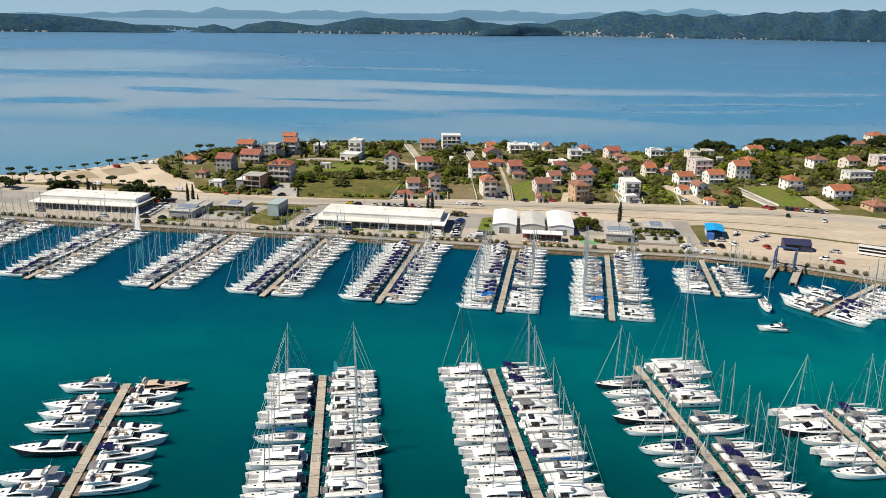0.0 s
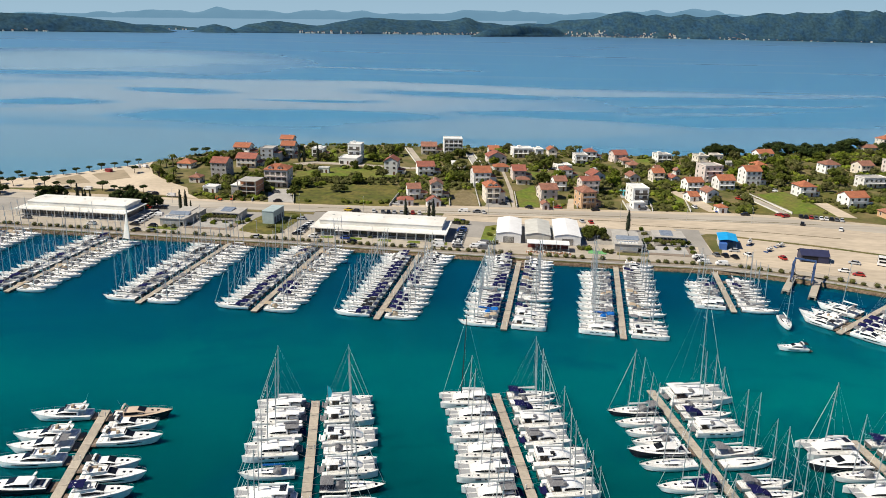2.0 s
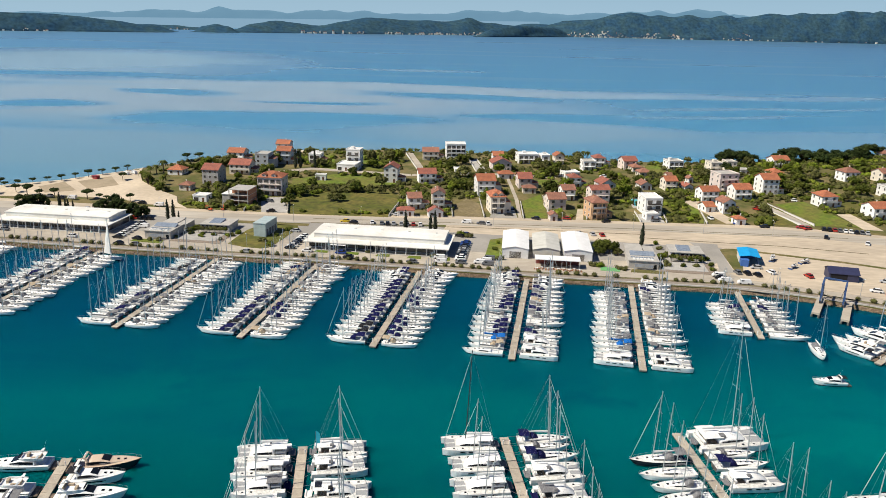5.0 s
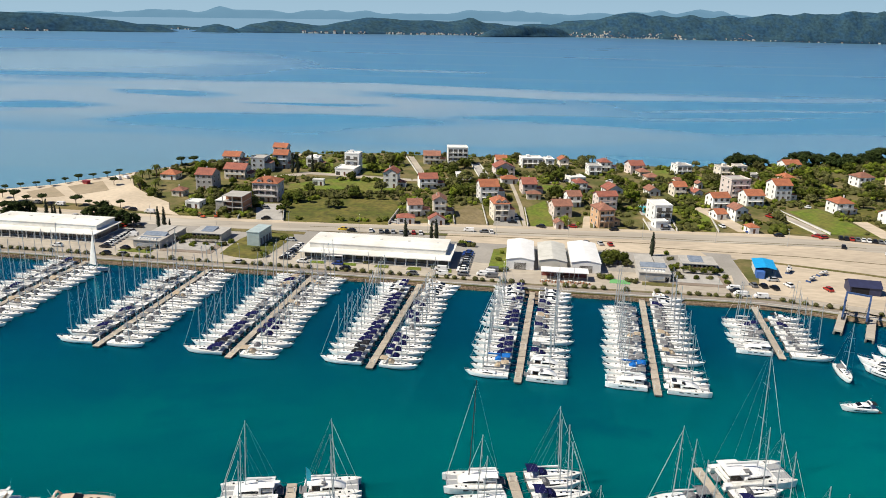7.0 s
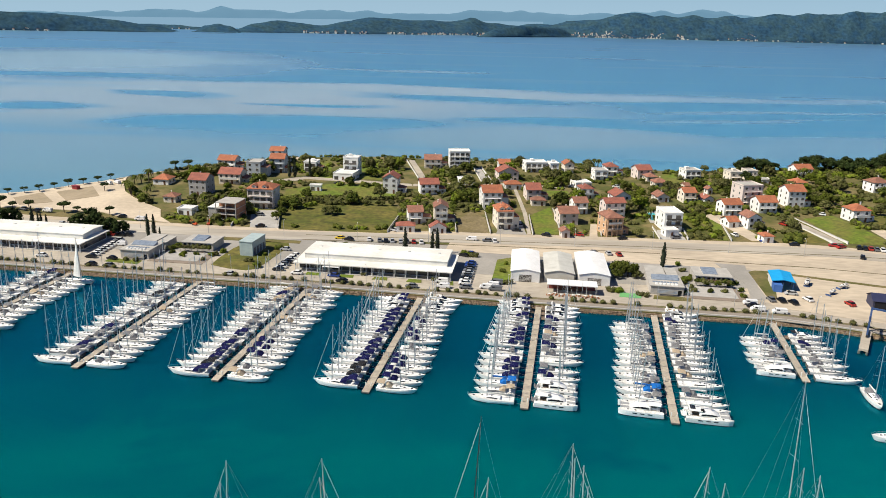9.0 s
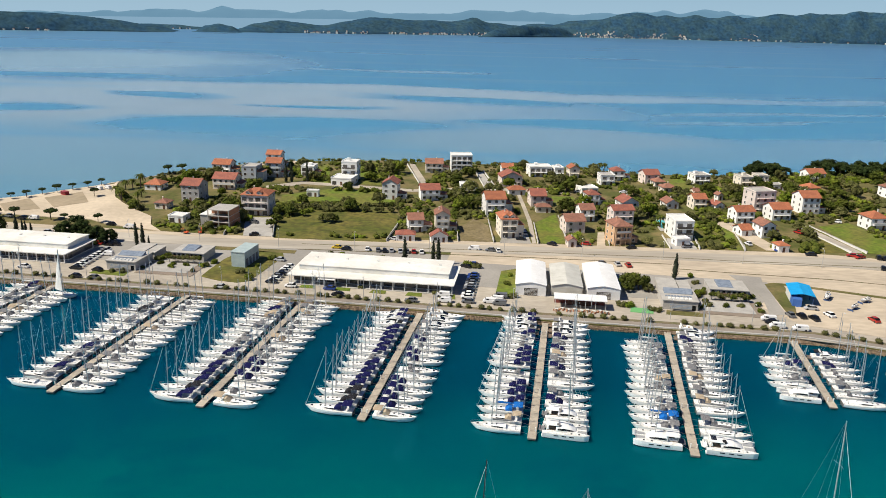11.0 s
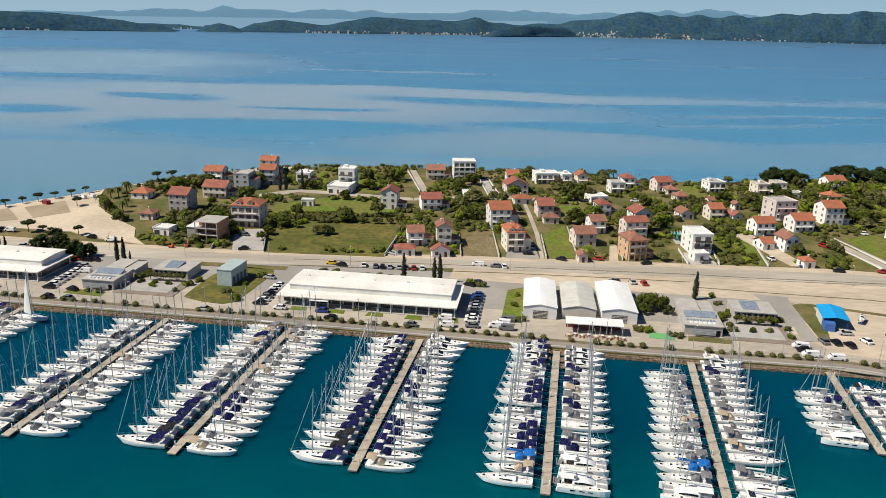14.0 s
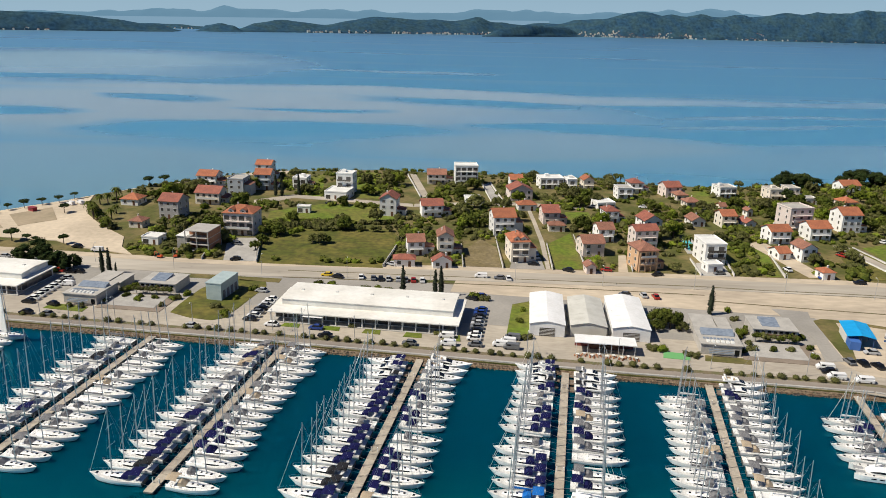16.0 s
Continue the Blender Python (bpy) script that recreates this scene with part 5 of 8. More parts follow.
    if roof == "loggia":
        for k in range(floors):
            g = Geo()
            for i in range(4):
                bx = -hw + 0.25 + (w - 0.5) * i / 3
                g.box(bx - 0.25, bx + 0.25, 0.0, 0.45, k * fh, (k + 1) * fh - 0.3)
            g.box(-hw, hw, 0.0, 0.45, (k + 1) * fh - 0.3, (k + 1) * fh)
            part("loggia", g, W, root, "apricot pillared loggia")
    return root


house(-151.6, 424.1, 10.0, 8, 1, 'hip', 'white', 'tile')
house(-134.2, 389.8, 7.2, 6, 1, 'hip', 'cream', 'rust')
house(-125.2, 403.8, 10.7, 10, 3, 'gable', 'grey', 'red')
house(-130.2, 467.2, 12.1, 9, 2, 'hip', 'white', 'tile')
house(-117.0, 429.7, 14.0, 10, 2, 'gable', 'cream', 'red')
house(-99.0, 361.5, 9.6, 11, 3, 'bare', 'brick', 'concrete', -8)
house(-119.2, 368.3, 8.5, 6, 1, 'flat', 'white', 'white')
house(-89.6, 383.7, 12.3, 11, 3, 'dormer', 'pink', 'tile', -3, 3.0)
house(-109.5, 448.1, 9.4, 10, 3, 'flat', 'bluegrey', 'concrete')
house(-99.8, 462.1, 9.8, 9, 3, 'gable', 'bluegrey', 'tile')
house(-106.1, 487.7, 10.1, 8, 3, 'hip', 'white', 'tile')
house(-82.2, 467.1, 8.8, 8, 2, 'flat', 'white', 'white')
house(-59.8, 446.0, 13.5, 12, 1, 'flat', 'white', 'white', fh=3.4)
house(-57.6, 458.6, 10.2, 8, 3, 'terrace', 'white', 'white', fh=3.3)
house(-31.7, 418.2, 9.0, 9, 3, 'gablef', 'pale', 'red')
house(-12.7, 418.5, 10.9, 9, 2, 'hip', 'white', 'red')
house(-70.2, 419.5, 7.0, 3, 1, 'flat', 'white', 'white')
house(-16.3, 365.4, 7.3, 8, 2, 'hip', 'pale', 'rust')
house(-5.1, 364.5, 6.8, 9, 3, 'gablef', 'cream', 'rust')
house(-5.9, 350.8, 7.8, 4, 1, 'gablef', 'white', 'red')
house(-19.8, 351.3, 8.8, 5, 1, 'hip', 'white', 'red')
house(-13.8, 487.7, 11.5, 9, 2, 'hip', 'cream', 'rust')
house(2.0, 485.6, 13.9, 10, 4, 'flat', 'white', 'white')
house(5.9, 443.2, 8.9, 8, 1, 'flat', 'white', 'white')
house(18.4, 393.6, 10.6, 11, 3, 'hip', 'pale', 'tile')
house(22.9, 360.5, 8.1, 11, 3, 'dormer', 'cream', 'tile')
house(29.3, 455.5, 12.9, 10, 2, 'gablef', 'pink', 'red')
house(31.0, 435.3, 9.9, 6, 1, 'hip', 'white', 'tile')
house(28.7, 481.0, 7.5, 8, 2, 'hip', 'white', 'tile')
house(39.7, 412.2, 8.3, 10, 2, 'hip', 'pink', 'red')
house(41.1, 401.4, 7.8, 5, 1, 'hip', 'cream', 'rust')
house(47.4, 484.9, 14.6, 10, 2, 'flat', 'white', 'white')
house(58.3, 483.7, 6.1, 8, 2, 'flat', 'white', 'white')
house(66.6, 484.8, 7.6, 8, 2, 'gablef', 'cream', 'tile')
house(68.4, 443.2, 12.1, 9, 1, 'flat', 'white', 'white')
house(66.7, 417.3, 8.2, 8, 2, 'hip', 'white', 'red')
house(59.8, 389.1, 7.5, 8, 2, 'gable', 'white', 'rust')
house(51.5, 369.8, 9.7, 9, 2, 'hip', 'pink', 'rust')
house(47.9, 349.9, 3.9, 5, 1, 'gablef', 'pink', 'rust')
house(68.3, 354.5, 9.8, 10, 3, 'loggia', 'orange', 'rust')
house(72.9, 380.3, 13.0, 7, 3, 'gable', 'pink', 'red')
house(81.9, 466.1, 10.5, 8, 2, 'flat', 'white', 'concrete')
house(90.7, 480.0, 9.4, 8, 2, 'hip', 'white', 'red')
house(81.4, 404.2, 10.8, 9, 2, 'gablef', 'white', 'red')
house(107.8, 473.2, 11.7, 9, 2, 'hip', 'pink', 'red')
house(110.9, 466.1, 8.2, 7, 1, 'hip', 'cream', 'rust')
house(112.1, 451.0, 9.6, 7, 1, 'hip', 'cream', 'rust')
house(104.5, 416.0, 8.2, 9, 1, 'gablef', 'pale', 'rust')
house(96.4, 364.0, 8.0, 12, 3, 'terrace', 'white', 'white', 5)
house(93.2, 355.8, 7.8, 5, 1, 'flat', 'white', 'white')
house(135.8, 474.4, 12.4, 9, 2, 'flat', 'white', 'concrete')
house(117.5, 415.7, 8.7, 8, 2, 'hip', 'cream', 'tile')
house(127.2, 415.0, 6.4, 7, 1, 'gablef', 'white', 'red')
house(124.9, 444.8, 4.2, 5, 1, 'gable', 'cream', 'rust')
house(135.0, 437.5, 3.8, 4, 1, 'gablef', 'white', 'rust')
house(160.0, 472.5, 9.6, 10, 2, 'flat', 'cream', 'concrete')
house(171.2, 477.8, 8.3, 10, 2, 'flat', 'cream', 'concrete')
house(145.5, 410.7, 14.8, 10, 4, 'flat', 'pink', 'concrete')
house(130.8, 392.9, 12.0, 8, 2, 'hip', 'white', 'tile')
house(125.1, 372.6, 6.7, 7, 1, 'gable', 'white', 'tile')
house(133.2, 370.6, 8.3, 8, 2, 'gablef', 'white', 'rust')
house(149.6, 399.1, 12.3, 9, 2, 'gable', 'white', 'tile')
house(169.0, 413.4, 12.0, 10, 3, 'hip', 'white', 'tile')
house(205.9, 490.1, 14.0, 9, 2, 'hip', 'white', 'tile')
house(192.4, 461.1, 9.7, 8, 1, 'hip', 'pink', 'tile')
house(132.2, 350.9, 6.1, 5, 1, 'hip', 'white', 'tile')
house(175.2, 466.0, 8.3, 6, 1, 'flat', 'white', 'concrete')
house(187.7, 386.5, 11.5, 9, 2, 'hip', 'white', 'tile')
house(232.2, 453.9, 13, 9, 2, 'hip', 'white', 'rust')
house(253.7, 454.6, 12, 9, 2, 'gable', 'cream', 'rust')
house(272.1, 454.9, 12.5, 9, 3, 'flat', 'pink', 'concrete')
house(236.1, 413.7, 20, 8, 2, 'flat', 'pale', 'concrete')
house(202.2, 364.3, 14.5, 9, 2, 'gable', 'white', 'tile')
house(330.2, 570.3, 16, 9, 2, 'hip', 'cream', 'tile')
house(210.5, 342.8, 11.5, 9, 1, 'hip', 'orange', 'rust')
house(268.8, 438.6, 18.1, 7, 1, 'hip', 'white', 'tile')
house(302.1, 542.7, 15.6, 7, 1, 'hip', 'cream', 'rust')
# ---- lawns, lanes and drives ----
patch("field", [(-73, 350), (-27, 349), (-24, 386), (-29, 398), (-81, 401)], GRASS, 0.10, "rough green field beside the road")
patch("field", [(-84, 405), (-23, 410), (-39, 436), (-66, 436), (-86, 421)], LAWN, 0.10, "bright grass strip above the hedge")
patch("field", [(-52, 452), (-40, 450), (-46, 514), (-60, 514)], LAWN, 0.10, "green garden plot running to the sea")
patch("field", [(-77, 449), (-68, 452), (-77, 506), (-86, 490)], LAWN, 0.10, "green garden plot between houses")
patch("field", [(47, 415), (60, 414), (60, 436), (49, 435)], LAWN, 0.10, "mown green lawn between houses")
patch("field", [(36, 354), (46, 355), (47, 400), (36, 384)], LAWN, 0.10, "long mown garden lawn")
patch("field", [(2, 354), (16, 354), (15, 378), (9, 388), (2, 373)], material("tilled_earth", (0.150, 0.118, 0.052), 0.95, second=(0.190, 0.150, 0.080), size=0.15, grain=0.3, grain_size=0.8, bump=0.5), 0.12, "dry tilled plot by the road")
patch("field", [(-128, 357), (-106, 355), (-116, 384), (-129, 380)], GRASS, 0.13, "scrubby green verge beside the sandy lot")
patch("field", [(165, 352), (186, 350), (181, 398), (164, 390)], LAWN, 0.10, "lush meadow beside the lane")
patch("field", [(98, 362), (103, 353), (110, 353), (115, 392), (110, 393)], GRASS, 0.10, "grass slope beside the white house")
patch("field", [(112, 353), (117, 353), (123, 386), (114, 383)], LAWN, 0.10, "narrow bright garden strip")
patch("field", [(144, 352), (159, 352), (163, 382), (149, 376)], GRASS, 0.10, "meadow below the lane")
patch("field", [(109, 474), (117, 457), (129, 441), (132, 497)], LAWN, 0.10, "sloping green lawn by the shore houses")
patch("field", [(190, 372), (215, 360), (230, 400), (196, 402)], GRASS, 0.10, "green meadow with low scrub")
patch("drive", [(-86, 352), (-74, 352), (-81, 381), (-93, 380)], CONC, 0.14, "pale concrete forecourt of the large house", "pavement")
patch("drive", [(19, 353), (32, 353), (31, 376), (20, 360)], ASPHALT, 0.14, "grey forecourt beside the red-roofed house", "pavement")
patch("lane", [(-99, 440), (-83, 454), (-23, 442), (-22, 436), (-81, 447), (-96, 430)], PAVING, 0.13, "pale lane across the village", "road")
patch("lane", [(-22, 436), (-22, 442), (16, 452), (60, 448), (60, 442), (17, 446)], PAVING, 0.14, "pale village lane", "road")
patch("lane", [(11.5, 490), (15, 494), (20, 453), (15.5, 451)], CONC, 0.16, "white walled lane to the sea", "road")
patch("lane", [(-29.5, 513), (-26.5, 515), (-16, 460), (-19, 455)], PAVING, 0.14, "narrow pale lane to the sea", "road")
patch("lane", [(31.2, 444), (33, 444), (34.8, 386), (34, 354), (32.4, 354), (32.9, 388)], PAVING, 0.13, "narrow lane between gardens", "road")
patch("drive", [(88, 352), (99, 352), (100, 366), (90, 366)], CONC, 0.14, "pale concrete forecourt of the white house", "pavement")
patch("lane", [(153, 392), (158, 392), (165, 352), (160, 352)], ROAD, 0.15, "grey lane climbing from the coast road", "road")
patch("lane", [(186, 372), (193, 373), (194, 345), (186, 347)], SAND, 0.15, "sandy track from the road", "road")
patch("lane", [(118, 392), (126, 396), (134, 353), (127, 353)], SAND, 0.12, "sandy drive between gardens", "road")
patch("lane", [(62, 372), (65, 373), (62, 353), (58.5, 353)], SAND, 0.12, "sandy drive beside the apricot house", "road")
patch("lawn", [(-86, 301), (-79, 297.5), (-72, 296), (-68.5, 298), (-65.9, 311), (-63.2, 326), (-64.4, 330), (-73.5, 332), (-82, 326.5), (-84, 321), (-85.6, 308)], GRASS, 0.16, "grassy traffic island between car parks")
patch("lawn", [(14.5, 289), (21, 291), (25, 321), (18, 317)], LAWN, 0.16, "green lawn beside the white tents")
patch("lawn", [(107, 283), (110, 283.5), (112.5, 291), (117.4, 313.0), (113.5, 313.3), (110.5, 311.6)], EARTH, 0.20, "worn grass island beside the blue shed")
for i, dx in enumerate((-48, -36, -24, -12, -1)):
    patch("lawn", [(dx - 2.6, 290.6 - 0.125 * (dx + 25)), (dx + 2.8, 290.0 - 0.125 * (dx + 25)), (dx + 2.6, 294.2 - 0.125 * (dx + 25)), (dx - 1.5, 294.8 - 0.125 * (dx + 25))], LAWN, 0.16, "small bright lawn bed in front of the hall")
patch("lawn", [(-125, 301), (-112, 299), (-112, 303), (-124, 305)], LAWN, 0.16, "small bright lawn bed by the service building")
patch("lawn", [(68, 280), (80, 278.5), (81, 282), (69, 283.5)], EARTH, 0.16, "dry grass strip before the service building")
patch("play_court", [(57, 281), (64, 280), (65, 284), (58, 285)], material("green_court", (0.13, 0.36, 0.13), 0.9, grain=0.08), 0.17, "small green artificial lawn", "ground")
patch("lawn", [(-105, 333), (-60, 330), (-60, 334), (-105, 337)], EARTH, 0.16, "dry grass strip along the road")
patch("lawn", [(116, 311), (125.5, 308.2), (154, 297.6), (215, 268), (216, 270), (154.5, 299.8), (126, 310.4), (117, 313)], EARTH, 0.19, "green verge strip along the coast road")
patch("beach_court", [(-196, 403), (-184, 416), (-172, 397.5), (-183, 387)], COURT, 0.38, "sandy enclosure behind the beach")
patch("beach_court", [(-210, 390), (-202, 401), (-187.6, 384), (-200, 377.5)], COURT, 0.38, "dry fenced plot behind the beach")

# flat dark brown strips along the edges of the coast road
for k, line in enumerate(([(-60, 342.6), (30, 341.0), (85, 339.6), (107, 337.6), (130, 336.9), (151.5, 335.4), (172, 332.2)], [(-60, 335.5), (20, 334.2), (60, 332.5), (83, 331)], [(84, 325.6), (108, 322.2), (138, 318.6), (170, 311)])):
    patch("gutter", [(x, y) for x, y in line] + [(x, y + 0.55) for x, y in reversed(line)], BED, 0.22, "thin dark brown line beside the coast road", "gutter")
patch("lane", [(101, 282), (106.6, 282.5), (110.0, 311.6), (112, 319), (101, 321), (104.6, 298)], ASPHALT, 0.185, "pale asphalt lane beside the blue shed", "road")
patch("terrace", [(90, 377), (96, 377), (97, 398), (91, 398)], CONC, 0.16, "pale pool terrace behind the white house", "pavement")
patch("pool", [(91.5, 381), (95, 381), (95.6, 394), (92.2, 394)], material("pool_water", (0.12, 0.50, 0.52), 0.1), 0.21, "turquoise swimming pool behind the white house", "pool")

# ---- harbour buildings ----
QA = -6.2     # the quay's turn


def placed(name, x, y, z, turn=QA):
    ob = new(name)
    ob.matrix_basis = Matrix.LocRotScale((x, y, z), Euler((0, 0, radians(turn))), None)
    return ob


def hall(x, y, w, d, label):
    """Low glazed shopping hall: deep lower roof, higher roof set back. x, y: front left corner."""
    root = tagged(placed("market_hall", x, y, 1.5), label, "hall", "white halls")
    part("floor_slab", Geo().box(-0.3, w + 0.3, -0.5, d + 0.2, -0.1, 0.15), CONC, root)
    part("wall", Geo().box(0.6, w - 0.6, 3.0, d - 0.3, 0.154, 3.6), HALLSIDE, root)
    part("lower_roof", Geo().box(-0.5, w + 0.5, -0.6, d + 0.3, 3.75, 4.15), HALLROOF, root, "white lower roof with overhang")
    part("upper_wall", Geo().box(2.0, w - 2.0, 5.4, d - 0.5, 4.154, 6.45), HALLROOF, root)
    g = Geo()
    g.loft([[(e, 5.2, 6.46), (e, (5.2 + d) / 2, 6.95), (e, d + 0.1, 6.46), (e, d + 0.1, 6.3), (e, 5.2, 6.3)] for e in (1.8, w - 1.8)])
    part("upper_roof", g, HALLROOF, root, "white low-pitched main roof")
    n = 14
    col = Geo().box(-0.16, 0.16, -0.16, 0.16, 0.154, 3.746).mesh("column", FRAME)
    pane = Geo().box(-w / n * 0.44, w / n * 0.44, -0.04, 0.04, 0.4, 3.3).mesh("shop_window", WINDOWGLASS)
    for i in range(n + 1):
        part("column", col, None, root).location = (0.2 + (w - 0.4) * i / n, 0.2, 0)
    for i in range(n):
        part("shop_window", pane, None, root).location = (0.6 + (w - 1.2) * (i + 0.5) / n, 2.93, 0.154)
    sp = Geo().box(-0.04, 0.04, -d * 0.065, d * 0.065, 0.4, 3.3).mesh("side_window", WINDOWGLASS)
    for i in range(6):
        part("side_window", sp, None, root).location = (w - 0.56, 4.2 + (d - 5.5) * i / 5.4, 0.154)
    for i in range(5):
        vx = 6 + (w - 12) * i / 4
        part("roof_vent", Geo().box(vx - 0.5, vx + 0.5, d * 0.62, d * 0.62 + 1.0, 6.6, 7.2, 0.1), HALLSIDE, root)
    root.scale = (1.0, 1.0, 0.82)
    BUILT.append((x + w / 2, y + d / 2, w / 2))
    return root


hall(-54.6, 297.0, 55.7, 20.0, "long white hall with glazed front and stepped roof")
hall(-188.5, 316.0, 50.5, 19.0, "long white hall with glazed front beside pines")
# awning at the first bay of the hall
aw = tagged(placed("entrance_awning", -44.5, 294.6, 1.5), "white entrance awning of the hall on posts", "awning")
part("top", Geo().box(0, 6, 0, 2.6, 2.6, 2.72), TENT, aw)
for px in (0.1, 5.9):
    part("post", Geo().box(px - 0.05, px + 0.05, 0.05, 0.15, 0, 2.596), ALU, aw)


def tent(x, y, w, d, eave, ridge, mat, label, front_glass=True):
    root = tagged(placed("storage_tent", x, y, 1.5, -4.5), label, "tent", "white storage tents")
    part("wall", Geo().box(0, w, 0, d, 0, eave), mat, root)
    n = 8
    prof = [(-0.2 + (w + 0.4) * k / n, eave + (ridge - eave) * (1 - abs(2 * k / n - 1) ** 1.2)) for k in range(n + 1)]
    prof = prof + [(a, q - 0.12) for a, q in reversed(prof)]
    bays = 6
    for i in range(bays):
        part("roof_bay", Geo().loft([[(a, yy, q + 0.02) for a, q in prof] for yy in (-0.25 + (d + 0.5) * i / bays + 0.02, -0.25 + (d + 0.5) * (i + 1) / bays - 0.02)]), mat, root)
    g = Geo()
    pf = [(w * k / n, eave + (ridge - eave) * (1 - abs(2 * k / n - 1) ** 1.2) - 0.15) for k in range(n + 1)]
    g.loft([[(a, yy, q) for a, q in pf] for yy in (0.05, 0.12)])
    part("gable", g, mat, root)
    if front_glass:
        part("gate", Geo().box(w * 0.28, w * 0.72, -0.05, -0.01, 0.1, 3.0), WINDOWGLASS, root)
        for k in range(5):
            part("gate_bar", Geo().box(w * 0.28, w * 0.72, -0.09, -0.054, 0.5 + 0.5 * k, 0.6 + 0.5 * k), FRAME, root)
    root.scale = (1.0, 1.0, 0.86)
    BUILT.append((x + w / 2, y + d / 2, d / 2))
    return root


tent(21.6, 293.2, 10.0, 25.0, 4.4, 5.5, TENT, "white tarpaulin storage tent with arched roof")
tent(33.4, 293.6, 10.2, 23.0, 4.0, 5.2, material("clear_tarpaulin", (0.58, 0.57, 0.52), 0.45, second=(0.50, 0.49, 0.44), size=0.3, grain=0.06), "greyish translucent storage tent between white ones", False)
tent(45.0, 291.6, 10.6, 26.0, 4.4, 5.5, TENT, "white tarpaulin storage tent beside the restaurant")
cafe = tagged(placed("restaurant", 33.4, 282.6, 1.5, -5.5), "restaurant terrace under a long white awning roof", "restaurant")
part("awning_roof", Geo().box(-0.3, 16.3, -0.3, 5.2, 3.0, 3.25), TENT, cafe, "white flat awning roof")
part("back_wall", Geo().box(0, 16, 4.6, 5.0, 0, 2.996), material("dark_red_wall", (0.20, 0.05, 0.04), 0.8, grain=0.1), cafe, "dark red back wall")
for i in range(6):
    part("post", Geo().box(0.1 + 3.16 * i - 0.07, 0.1 + 3.16 * i + 0.07, 0, 0.14, 0, 2.996), FRAME, cafe)
part("counter", Geo().box(4, 12, 3.2, 3.9, 0, 1.1), WOOD, cafe)
tb = None
for i in range(9):
    px, py = 33.6 + 1.95 * i, 280.2 - 0.19 * i + (0.9 if i % 2 else 0)
    if tb is None:
        tb = placed("terrace_table", px, py, 1.46)
        part("tabletop", Geo().box(-0.45, 0.45, -0.45, 0.45, 0.72, 0.76), FRAME, tb)
        part("stand", Geo().tube((0, 0, 0), (0, 0, 0.72), 0.05, n=6), ALU, tb)
        g = Geo()
        for a in range(4):
            cx, cy = 0.75 * math.cos(a * math.pi / 2), 0.75 * math.sin(a * math.pi / 2)
            g.box(cx - 0.2, cx + 0.2, cy - 0.2, cy + 0.2, 0.0, 0.46, 0.03)
        part("stool", g, WALLS["brick"], tb)
        tagged(tb, "white restaurant table with four red-brown stools", "table", "terrace tables")
    else:
        copy_thing(tb, Matrix.LocRotScale((px, py, 1.46), Euler((0, 0, 0.3 * i)), None))

SOLAR = material("solar_glass", (0.17, 0.21, 0.27), 0.2, second=(0.24, 0.28, 0.34), size=1.0)


BROWNPAVE = material("brown_paving", (0.24, 0.195, 0.155), 0.92, second=(0.20, 0.16, 0.125), size=0.2, grain=0.12, grain_size=1.5)
COURTS = []


